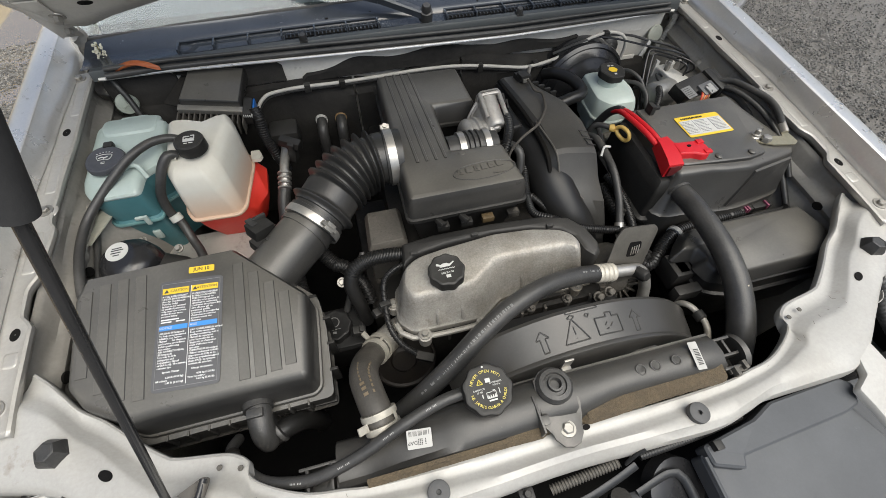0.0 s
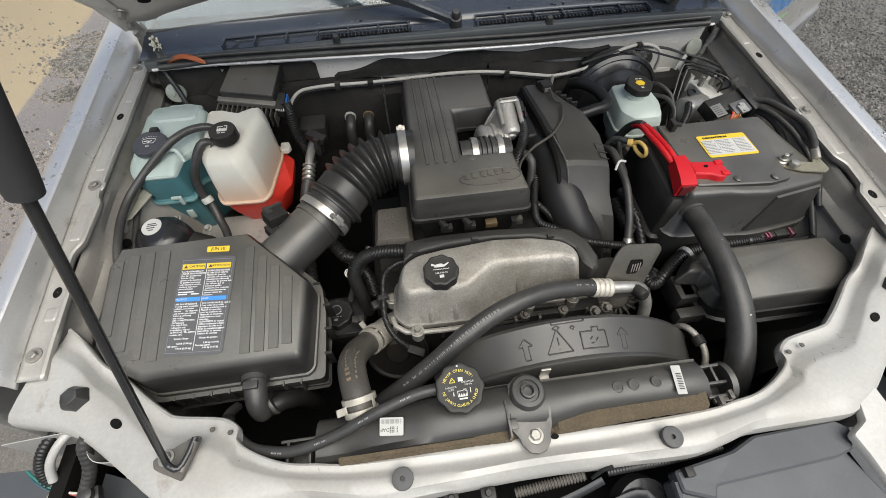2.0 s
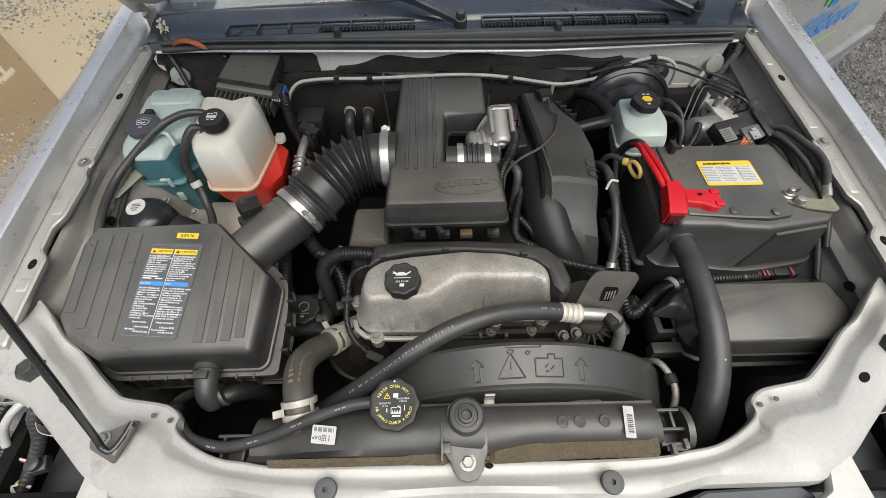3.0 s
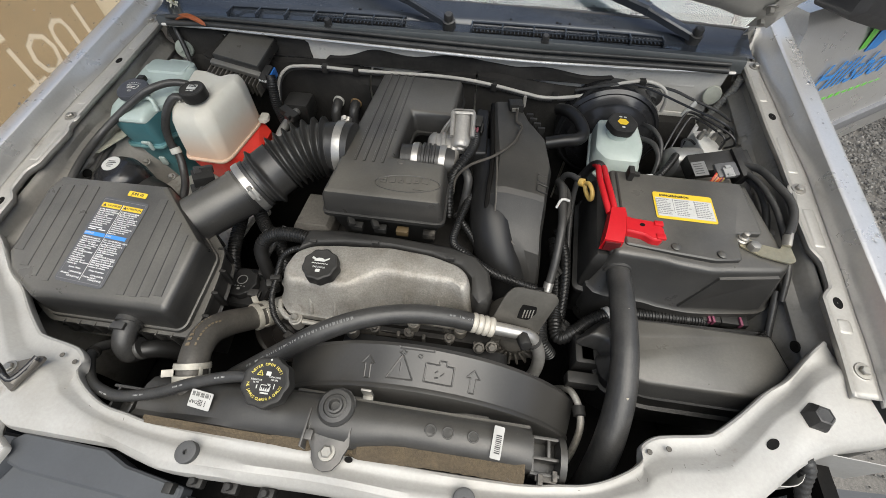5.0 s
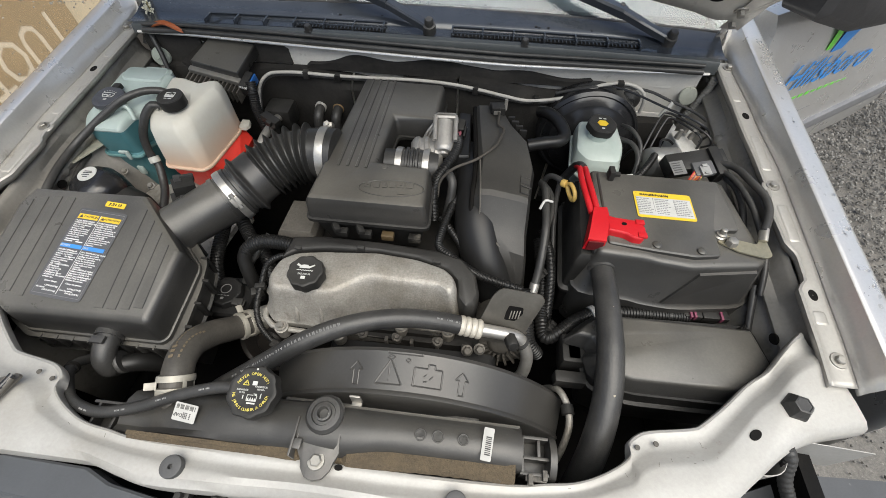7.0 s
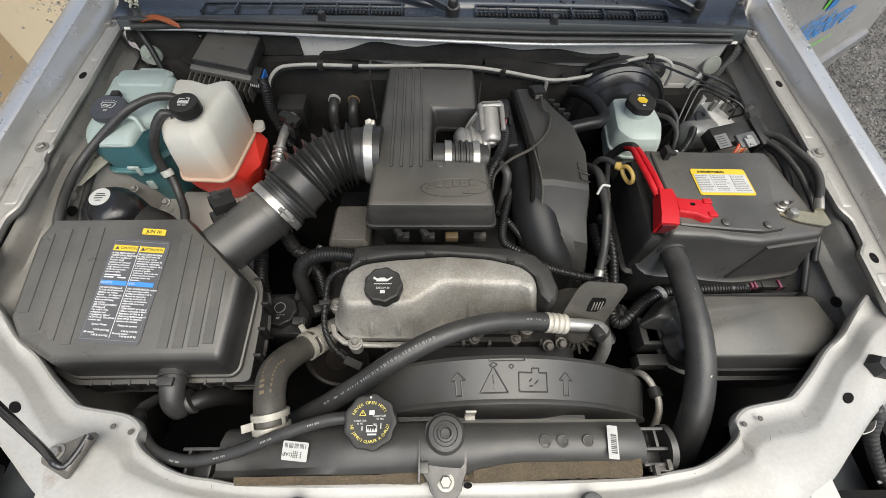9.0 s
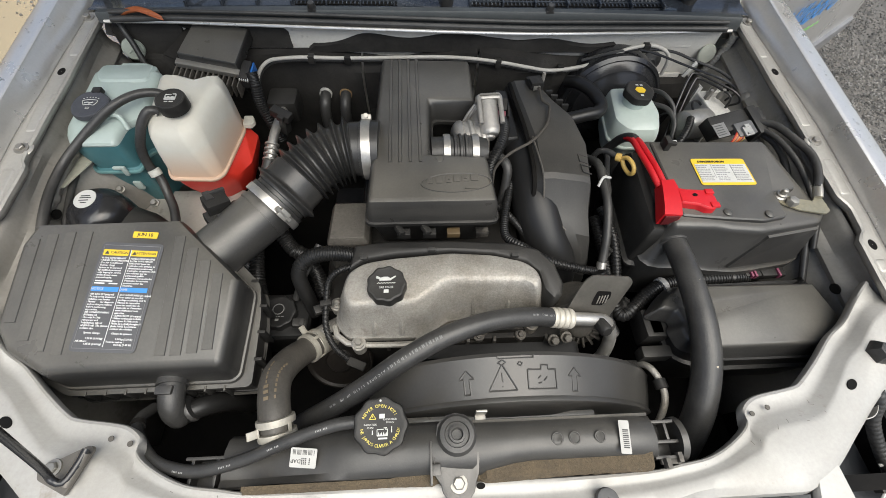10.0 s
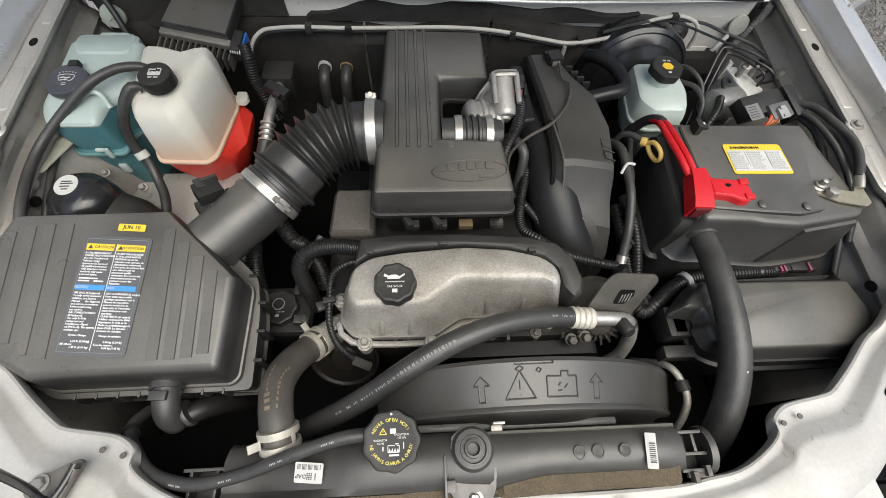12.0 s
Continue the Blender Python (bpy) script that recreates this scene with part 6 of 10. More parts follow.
tube(bm, [wm @ Vector((x, y, 0.0003)) for x, y in ((-0.003, -0.013), (0.003, -0.013), (0.003, -0.0095), (-0.003, -0.0095), (-0.003, -0.013))], 0.0005, 5, 0.01)
part("washer_symbol", bm, WHITE, wc)
bm = bmesh.new()
box(bm, (0.002, 0.034, -0.004), (0.016, 0.014, 0.012), wm, 0.003)
part("pull_tab", bm, BLACK, wc)

ct = thing("coolant_tank", (-0.47, 0.49, 0.8), "milky white coolant tank half full of red coolant", "coolant tank")


def tank_ring(z, slope, front, corner, grow=0.0):
    """A level of the coolant tank. front: how far its front face has run back; corner: the cut of its front corner; the top sinks to the front and has a rear saddle."""
    f, c = front, corner
    p = [(-0.5325, 0.443 + f), (-0.518, 0.415 + f), (-0.437 - c, 0.4115 + f), (-0.424 - c * 0.55, 0.426 + f + c * 0.5), (-0.409, 0.545), (-0.416, 0.577), (-0.440, 0.579), (-0.468, 0.579), (-0.497, 0.580), (-0.521, 0.580), (-0.5335, 0.570)]
    p = inset(rounded(p, 0.007, 3), grow)
    return [Vector((x, y, z + slope * ((y - 0.44) / 0.13 - 0.8 * math.exp(-((x + 0.466) / 0.022) ** 2) * max(0, (y - 0.53) / 0.05)))) for x, y in p]


bm = bmesh.new()
loft(bm, [tank_ring(0.899, 0, 0, 0), tank_ring(0.925, 0, 0.002, 0.005), tank_ring(0.955, 0, 0.006, 0.013), tank_ring(0.985, 0.002, 0.013, 0.022), tank_ring(0.994, 0.010, 0.018, 0.026, 0.002), tank_ring(1.000, 0.016, 0.022, 0.028, 0.007), tank_ring(1.003, 0.018, 0.026, 0.028, 0.013)])
part("upper_shell", bm, TANKW, ct)
bm = bmesh.new()
loft(bm, [tank_ring(0.8965, 0, -0.0015, -0.001, -0.004), tank_ring(0.8980, 0, -0.0015, -0.001, -0.0048), tank_ring(0.9010, 0, -0.0015, -0.001, -0.0048), tank_ring(0.9025, 0, -0.0010, -0.001, -0.004)])
part("seam", bm, TANKW, ct, "milky moulded seam round the tank")
LOWT = [[(-0.531, 0.442), (-0.516, 0.417), (-0.437, 0.4125), (-0.423, 0.427), (-0.408, 0.545), (-0.416, 0.577), (-0.530, 0.579)], [(-0.529, 0.444), (-0.513, 0.419), (-0.438, 0.416), (-0.412, 0.436), (-0.387, 0.476), (-0.388, 0.560), (-0.528, 0.579)], [(-0.526, 0.448), (-0.508, 0.424), (-0.440, 0.420), (-0.414, 0.440), (-0.390, 0.478), (-0.391, 0.560), (-0.525, 0.577)], [(-0.510, 0.465), (-0.495, 0.445), (-0.450, 0.442), (-0.430, 0.458), (-0.410, 0.490), (-0.411, 0.550), (-0.510, 0.560)]]
bm = bmesh.new()
loft(bm, [[Vector((x, y, z)) for x, y in rounded(p, 0.007, 3)] for p, z in zip(LOWT, (0.8975, 0.876, 0.855, 0.80))][::-1])
part("coolant_level", bm, TANKR, ct, "lower shell glowing red with coolant")
bm = bmesh.new()
tube(bm, [(-0.505, 0.470, 1.010), (-0.515, 0.472, 1.013), (-0.528, 0.474, 1.011)], 0.0065, 10, 0.004)
part("overflow_spout", bm, TANKW, ct)
bm = bmesh.new()
prism(bm, rounded([(-0.410, 0.552), (-0.392, 0.550), (-0.386, 0.562), (-0.392, 0.582), (-0.412, 0.582)], 0.004), [(0.902, 0), (0.910, 0.001)])
part("mounting_tab", bm, surface("milky_tab", (0.52, 0.50, 0.44), 0.45, 0, (0.46, 0.43, 0.36), 0.5, 20, sss=0.2), ct)
cc, cm = cap("coolant_cap", (-0.474, 0.479, 1.014), 0.0252, 0.024, "black coolant cap with a white tank symbol", ct, (0, -0.06, 1), 0)
bm = bmesh.new()
for a, b in (((-0.008, -0.004), (-0.008, 0.008)), ((-0.008, 0.008), (0.002, 0.008)), ((0.004, 0.0095), (0.010, 0.0095)), ((0.010, 0.009), (0.010, -0.004)), ((0.010, -0.004), (-0.008, -0.004))):
    tube(bm, [cm @ Vector((*a, 0.0003)), cm @ Vector((*b, 0.0003))], 0.0009, 5, 0.02)
for k in range(5):
    box(bm, (-0.006 + 0.0036 * k, -0.0005 + 0.001 * (k % 2), 0.0003), (0.0034, 0.006, 0.0006), cm)
part("tank_symbol", bm, WHITE, cc)
bars("small_print", cm, [(-0.004, -0.009, 0.006, 0.0022), (0.005, -0.009, 0.007, 0.0022)], WHITE, cc)


def hose(name, pts, r, label, mat=None, seg=14, category="hose", group="", ridge=0.0, pitch=0.006):
    bm = bmesh.new()
    tube(bm, pts, r, seg, 0.007, ridge, pitch)
    return single(name, bm, mat or (LOOMP if ridge else RUBBER), pts[0], label, category, group)


hose("overflow_hose", [(-0.634, 0.15, 0.89), (-0.643, 0.20, 0.932), (-0.652, 0.25, 0.954), (-0.660, 0.295, 0.962), (-0.665, 0.34, 0.966), (-0.658, 0.385, 0.975), (-0.63, 0.42, 0.995), (-0.603, 0.445, 1.012), (-0.572, 0.470, 1.028), (-0.542, 0.497, 1.03), (-0.512, 0.512, 1.022), (-0.495, 0.510, 1.010)], 0.0076, "black rubber hose looping over the washer tank")
hose("vent_hose", [(-0.505, 0.474, 1.012), (-0.517, 0.468, 1.018), (-0.531, 0.456, 1.005), (-0.542, 0.445, 0.985), (-0.555, 0.437, 0.955), (-0.556, 0.427, 0.92), (-0.546, 0.419, 0.895), (-0.535, 0.393, 0.87), (-0.52, 0.361, 0.86), (-0.51, 0.31, 0.845)], 0.0085, "black rubber hose clipped beside the coolant tank")
bm = bmesh.new()
lathe(bm, [(0.0085, -0.007), (0.0112, -0.006), (0.0112, 0.006), (0.0085, 0.007)], frame_on((-0.551, 0.423, 0.907), (0.3, -0.4, -0.8)), 18)
single("hose_clip", bm, surface("pale_clip", (0.5, 0.5, 0.46), 0.5), (-0.54, 0.41, 0.9), "pale plastic hose clip", "clip")

vcn = thing("vacuum_reservoir", (-0.6, 0.32, 0.85), "glossy black round reservoir with a white label", "reservoir")
GLOSS = surface("gloss_black", (0.015, 0.015, 0.016), 0.22, 0, (0.025, 0.025, 0.026), 0.5, 20, 0.08, 200, 0.04)
m = frame_on((-0.608, 0.318, 0.898), (-0.05, -0.10, 1))
bm = bmesh.new()
lathe(bm, [(0.045, -0.05), (0.050, -0.02), (0.051, 0.01), (0.047, 0.032), (0.038, 0.044), (0.025, 0.050), (0.02, 0.0505)], m, 36)
part("dome", bm, GLOSS, vcn)
bm = bmesh.new()
lathe(bm, [(0.0005, 0.0515), (0.0185, 0.0512), (0.019, 0.049)], m @ Matrix.Translation((-0.006, 0.012, 0.0)), 28)
part("label", bm, WHITE, vcn, "white round label")
bars("label_print", m @ Matrix.Translation((-0.006, 0.012, 0.0515)), [(0, 0.006, 0.016, 0.002), (0.001, 0.002, 0.02, 0.002), (-0.001, -0.003, 0.016, 0.002), (0, -0.008, 0.010, 0.002)], INK, vcn)
bm = bmesh.new()
tube(bm, [(-0.585, 0.31, 0.88), (-0.545, 0.30, 0.865), (-0.515, 0.295, 0.85)], [0.045, 0.045, 0.032], 24, 0.006)
part("body", bm, BLACK, vcn)
bm = bmesh.new()
tube(bm, [(-0.65, 0.33, 0.895), (-0.665, 0.335, 0.89)], 0.012, 12, 0.01)
part("port", bm, BLACK, vcn)

bm = bmesh.new()
prism(bm, [(-0.66, 0.22), (-0.375, 0.22), (-0.352, 0.40), (-0.42, 0.46), (-0.66, 0.46)], [(0.80, 0), (0.812, 0.004)], bevel=0.003)
single("battery_tray_shelf", bm, SILVER_IN, (-0.5, 0.33, 0.8), "dusty beige sheet-metal shelf beside the air cleaner", "body panel")

# ---- engine computer ----
ec = thing("engine_computer", (-0.46, 0.64, 0.95), "black engine computer with finned aluminium heat sink", "control unit")
me_ = frame_on((-0.449, 0.668, 1.020), (0.10, -0.30, 1), (0.16, 1, 0.28))
bm = bmesh.new()
prism(bm, rounded([(-0.058, -0.044), (0.056, -0.044), (0.060, 0.046), (-0.046, 0.046)], 0.003), [(-0.018, -0.002), (0.006, 0), (0.009, 0.002)], me_, 0.001)
part("cover", bm, COVER, ec)
bm = bmesh.new()
box(bm, (-0.002, -0.050, -0.008), (0.124, 0.012, 0.004), me_, 0.001)
box(bm, (-0.002, -0.0555, -0.013), (0.124, 0.002, 0.012), me_, 0.0006)
part("front_plate", bm, STEEL, ec)
bm = bmesh.new()
box(bm, (-0.004, -0.046, -0.038), (0.132, 0.018, 0.048), me_, 0.002)
part("heat_sink", bm, GREASY, ec)
for k in range(13):
    bm = bmesh.new()
    box(bm, (-0.066 + 0.0104 * k, -0.066, -0.034), (0.0026, 0.030, 0.034), me_, 0.0006, (1, 0.8))
    part("fin", bm, GRIME, ec)
bm = bmesh.new()
box(bm, (0.068, -0.040, -0.024), (0.018, 0.044, 0.034), me_, 0.003)
part("connector", bm, BLACK, ec)
for k in range(5):
    bm = bmesh.new()
    box(bm, (0.062 + 0.004 * k, -0.060, -0.012), (0.0018, 0.010, 0.005), me_, 0.0004)
    part("terminal_pin", bm, WHITE, ec)
bm = bmesh.new()
box(bm, (0.079, -0.030, -0.024), (0.004, 0.026, 0.026), me_, 0.002)
part("lever", bm, surface("blue_lever", (0.02, 0.13, 0.42), 0.45), ec, "blue connector lever")
bm = bmesh.new()
prism(bm, rounded([(-0.092, -0.040), (-0.062, -0.048), (-0.050, 0.030), (-0.066, 0.036)], 0.003), [(-0.012, 0), (-0.009, 0.0006)], me_)
prism(bm, rounded([(-0.080, 0.026), (-0.046, 0.026), (-0.044, 0.058), (-0.062, 0.060), (-0.080, 0.050)], 0.006), [(-0.002, 0), (0.001, 0.0005)], me_)
part("bracket", bm, GREASY, ec, "dark bent mounting bracket")
bm = bmesh.new()
hexbolt(bm, me_ @ Matrix.Translation((-0.062, 0.046, 0.001)), 0.005, 0.008, 0.006)
part("bolt", bm, STEEL, ec)
hose("wire_loom", [(-0.376, 0.618, 0.99), (-0.372, 0.604, 0.965), (-0.372, 0.595, 0.93), (-0.362, 0.585, 0.89), (-0.35, 0.58, 0.84)], 0.0105, "black ribbed wiring conduit under the engine computer", ridge=0.0012, pitch=0.005)
bm = bmesh.new()
lathe(bm, [(0.0005, 0.006), (0.012, 0.005), (0.020, 0.004), (0.022, 0.001), (0.022, -0.002)], frame_on((-0.636, 0.700, 0.988), (0.25, -1, 0.3), (0, 0, 1)), 26)
for a in (90, 210, 330):
    box(bm, (0.005, 0, 0.006), (0.012, 0.003, 0.003), frame_on((-0.636, 0.700, 0.988), (0.25, -1, 0.3), (0, 0, 1)) @ Matrix.Rotation(radians(a), 4, "Z"), 0.001)
single("body_plug", bm, surface("sage_plug", (0.36, 0.40, 0.35), 0.5, 0, (0.3, 0.33, 0.29), 0.5, 30), (-0.640, 0.708, 0.985), "pale green round plug in the firewall", "plug", "body plugs")
hose("release_cable", [(-0.646, 0.742, 1.060), (-0.640, 0.716, 1.050), (-0.632, 0.700, 1.030), (-0.622, 0.688, 1.005), (-0.612, 0.672, 0.972), (-0.604, 0.663, 0.937), (-0.592, 0.652, 0.89)], 0.0058, "black cable sleeve from the hood hinge corner", category="cable")

# ---- heater pipes and refrigerant line at the firewall ----
for x, mt, nm in ((-0.252, WHITE, "white"), (-0.205, YELLOW, "tan")):
    h = thing("heater_hose", (x, 0.69, 0.88), "black heater hose with a %s collar at the firewall" % nm, "hose", "heater hoses")
    bm = bmesh.new()
    tube(bm, [(x, 0.700, 0.885), (x, 0.675, 0.884), (x - 0.002, 0.655, 0.865), (x - 0.004, 0.65, 0.80), (x - 0.006, 0.63, 0.70)], 0.0125, 16, 0.006)
    part("sleeve", bm, RUBBER, h)
    bm = bmesh.new()
    tube(bm, [(x, 0.698, 0.8855), (x, 0.682, 0.885)], 0.0145, 18, 0.01)
    part("collar", bm, surface("dull_%s_collar" % nm, (0.55, 0.54, 0.5) if nm == "white" else (0.30, 0.20, 0.10), 0.5), h)
bm = bmesh.new()
lathe(bm, [(0.0005, 0.0), (0.055, 0.0), (0.055, 0.006), (0.03, 0.008)], frame_on((-0.228, 0.708, 0.885), (0, -1, 0), (0, 0, 1)) @ Matrix.Diagonal((1.0, 0.45, 1, 1)), 28)
single("pipe_gasket", bm, GREASY, (-0.228, 0.7, 0.885), "oval grey gasket plate round the heater pipes", "gasket")
al = thing("refrigerant_line", (-0.36, 0.6, 0.85), "aluminium refrigerant pipe with a black sensor", "pipe")
bm = bmesh.new()
tube(bm, [(-0.335, 0.655, 0.875), (-0.335, 0.615, 0.898), (-0.338, 0.565, 0.905), (-0.344, 0.525, 0.899), (-0.349, 0.488, 0.881), (-0.36, 0.45, 0.85), (-0.37, 0.38, 0.78)], 0.0098, 16, 0.006)
part("pipe", bm, BRIGHT, al)
bm = bmesh.new()
for dx in (0, 0.008, 0.016, 0.024):
    c = Vector((-0.346, 0.510, 0.893)).lerp(Vector((-0.351, 0.482, 0.877)), dx / 0.024)
    lathe(bm, [(0.010, -0.003), (0.0145, -0.002), (0.0145, 0.002), (0.010, 0.003)], frame_on(c, (0.1, 1, 0.4), (0, 0, 1)), 16)
part("crimp", bm, BRIGHT, al)
bm = bmesh.new()
tube(bm, [(-0.351, 0.482, 0.877), (-0.361, 0.45, 0.85), (-0.37, 0.38, 0.78)], 0.0135, 14, 0.01)
part("hose_end", bm, RUBBER, al)
bm = bmesh.new()
box(bm, (-0.338, 0.640, 0.890), (0.066, 0.060, 0.056), bevel=0.012)
part("block", bm, BLACK, al)
bm = bmesh.new()
box(bm, (0, 0, 0), (0.044, 0.020, 0.018), pose(-0.320, 0.552, 0.938, 0, 12, -25), 0.003)
box(bm, (0.006, -0.012, 0.002), (0.014, 0.010, 0.012), pose(-0.320, 0.552, 0.938, 0, 12, -25), 0.002)
box(bm, (0.004, 0, -0.02), (0.018, 0.018, 0.04), pose(-0.320, 0.552, 0.930, 0, 12, -25), 0.003)
part("sensor_plug", bm, BLACK, al, "black pressure sensor plug")


# ---- intake manifold ----
MANIF = surface("manifold_plastic", (0.020, 0.0195, 0.0185), 0.40, 0, (0.034, 0.0325, 0.030), 0.5, 7, 0.14, 300, 0.12, 0, (0.075, 0.069, 0.058), 9, 0.64, 0.2, spec=0.35)
# Manifold tops lightened too, for dust and top light.
dust_top_light(MANIF, 0.42, (0.125, 0.117, 0.102))
im = thing("intake_manifold", (0.21, 0.4, 0.85), "black plastic intake manifold cover beside the engine", "manifold")


def im_ring(y, xl, xr, zt, drop=0.0):
    return [Vector((x, y, z)) for x, z in ((xl - 0.004, 0.80), (xl - 0.002, zt - 0.05), (xl, zt - 0.012), (xl + 0.012, zt), (xl + 0.03, zt + 0.001), (xr - 0.022, zt - drop), (xr - 0.006, zt - drop - 0.006), (xr, zt - drop - 0.022), (xr, 0.80))]


bm = bmesh.new()
loft(bm, [im_ring(y, a, b, z, d) for y, a, b, z, d in ((0.574, 0.146, 0.203, 0.998, 0), (0.560, 0.146, 0.212, 1.012, 0), (0.509, 0.150, 0.232, 1.015, 0.002), (0.462, 0.155, 0.264, 1.016, 0.006), (0.392, 0.163, 0.275, 1.015, 0.008), (0.316, 0.162, 0.267, 1.011, 0.009), (0.306, 0.162, 0.267, 1.006, 0.009), (0.276, 0.166, 0.267, 0.968, 0.006), (0.258, 0.184, 0.268, 0.953, 0.004), (0.238, 0.206, 0.270, 0.936, 0.003), (0.216, 0.222, 0.273, 0.900, 0.003), (0.200, 0.229, 0.273, 0.860, 0.003))])
part("cover", bm, MANIF, im, smooth=18)
bm = bmesh.new()
tube(bm, [(0.146, 0.47, 0.966), (0.156, 0.41, 0.966), (0.168, 0.35, 0.960), (0.174, 0.30, 0.942), (0.188, 0.258, 0.912), (0.210, 0.222, 0.870), (0.222, 0.20, 0.80)], [0.022, 0.031, 0.038, 0.043, 0.043, 0.040, 0.036], 28, 0.010)
part("runner", bm, SMOOTHB, im, "curved smooth black runner")
bm = bmesh.new()
prism(bm, rounded([(0.112, 0.405), (0.152, 0.410), (0.146, 0.548), (0.116, 0.552)], 0.006), [(0.93, 0), (0.996, 0.002), (1.000, 0.005)], bevel=0.002)
part("side_step", bm, SMOOTHB, im)
# Near-black tube drawn for the shaded gap beside the cover.
bm = bmesh.new()
tube(bm, [(0.150, 0.56, 1.004), (0.153, 0.50, 1.008), (0.159, 0.43, 1.009), (0.162, 0.36, 1.006), (0.161, 0.312, 0.998), (0.165, 0.274, 0.957), (0.204, 0.236, 0.924), (0.219, 0.214, 0.888)], 0.0045, 8, 0.012)
part("edge_gap_line", bm, DARK, im, "black line drawn for the dark gap along the cover edge")
bm = bmesh.new()
tube(bm, [(0.168, 0.398, 1.0155), (0.172, 0.350, 1.0138), (0.174, 0.314, 1.0112), (0.176, 0.296, 0.9950), (0.178, 0.279, 0.9720), (0.192, 0.263, 0.9590), (0.218, 0.243, 0.9410)], 0.0018, 6, 0.008)
part("edge_bead", bm, GRIME, im, "worn rib along the cover edge")
bm = bmesh.new()
for k in range(3):
    y = 0.322 + 0.024 * k
    tube(bm, [(0.264, y, 0.998), (0.246, y, 1.0052), (0.246, y + 0.016, 1.0062), (0.266, y + 0.016, 0.999)], 0.0012, 6, 0.02)
part("moulded_lines", bm, MANIF, im)
for k in range(4):
    bm = bmesh.new()
    box(bm, (0.228 + 0.008 * k, 0.540 - 0.014 * k, 0.996), (0.014, 0.006, 0.016), bevel=0.001)
    part("fin", bm, BLACK, im)
mp = thing("pressure_sensor", (0.196, 0.545, 1.0), "small black pressure sensor plugged on the manifold", "sensor")
bm = bmesh.new()
mps = pose(0.196, 0.545, 1.012, 0, 0, 10)
box(bm, (0, 0, 0.002), (0.030, 0.026, 0.022), mps, 0.002)
box(bm, (-0.006, -0.010, 0.014), (0.018, 0.020, 0.012), mps, 0.002)
part("body", bm, BLACK, mp)
bm = bmesh.new()
lathe(bm, [(0.0005, 0.024), (0.0032, 0.024), (0.0038, 0.021), (0.0038, 0.0)], mps @ Matrix.Translation((0.018, 0.004, 0)), 12)
part("pin", bm, CASTAL, mp)
bm = bmesh.new()
box(bm, (-0.004, -0.021, 0.010), (0.014, 0.004, 0.008), mps, 0.001)
part("clip", bm, STEEL, mp)
hose("sensor_wire", [(0.194, 0.530, 1.022), (0.2, 0.519, 1.024), (0.2, 0.487, 1.022), (0.211, 0.473, 1.022), (0.202, 0.435, 1.022), (0.191, 0.413, 1.022), (0.162, 0.379, 1.022), (0.123, 0.358, 1.015), (0.099, 0.348, 0.99), (0.095, 0.335, 0.96)], 0.0026, "thin taped grey-brown sensor wire over the manifold", surface("dusty_wire_tape", (0.06, 0.053, 0.044), 0.7), seg=8, category="wire")
hose("wire_loom", [(0.121, 0.462, 1.004), (0.124, 0.438, 1.003), (0.119, 0.412, 1.001), (0.108, 0.385, 0.998), (0.093, 0.358, 0.986), (0.087, 0.335, 0.962), (0.092, 0.30, 0.93)], 0.0088, "black ribbed wiring conduit beside the throttle", ridge=0.0013, pitch=0.005)
hose("elbow_hose", [(0.098, 0.390, 0.978), (0.110, 0.372, 0.990), (0.121, 0.352, 0.986), (0.120, 0.335, 0.962), (0.114, 0.315, 0.925)], 0.0085, "small black rubber elbow below the throttle")
hose("wire_loom", [(0.136, 0.40, 0.95), (0.138, 0.36, 0.955), (0.125, 0.32, 0.955), (0.112, 0.27, 0.945), (0.110, 0.23, 0.945), (0.135, 0.205, 0.95), (0.18, 0.185, 0.935), (0.23, 0.175, 0.925), (0.262, 0.172, 0.918)], 0.0068, "black ribbed wiring conduit running round the manifold", ridge=0.001, pitch=0.0045)
bm = bmesh.new()
lathe(bm, [(0.010, -0.02), (0.014, -0.012), (0.015, 0.006), (0.011, 0.012)], frame_on((0.134, 0.415, 0.95), (0.1, 1, 0.1), (0, 0, 1)), 16)
single("round_connector", bm, BLACK, (0.134, 0.415, 0.95), "round black electrical connector", "connector")
hose("breather_pipe", [(0.296, 0.40, 0.955), (0.300, 0.37, 0.968), (0.300, 0.33, 0.965), (0.300, 0.285, 0.955), (0.296, 0.24, 0.93), (0.292, 0.212, 0.905), (0.289, 0.198, 0.893)], 0.0078, "black braided pipe down beside the manifold")
bm = bmesh.new()
tube(bm, [(0.2895, 0.202, 0.8965), (0.287, 0.190, 0.886), (0.283, 0.178, 0.878)], [0.0088, 0.0088, 0.006], 14, 0.004)
single("pipe_end", bm, BRIGHT, (0.291, 0.186, 0.884), "pale crimped end of the breather pipe", "fitting")
hose("breather_pipe", [(0.298, 0.42, 0.94), (0.312, 0.375, 0.955), (0.314, 0.33, 0.952), (0.306, 0.30, 0.945)], 0.0055, "thin black pipe with a white clip beside the manifold")
bm = bmesh.new()
tube(bm, [(0.288, 0.322, 0.965), (0.296, 0.332, 0.978), (0.31, 0.333, 0.975)], 0.0025, 8, 0.005)
single("pipe_clip", bm, WHITE, (0.3, 0.33, 0.97), "white plastic pipe clip", "clip")
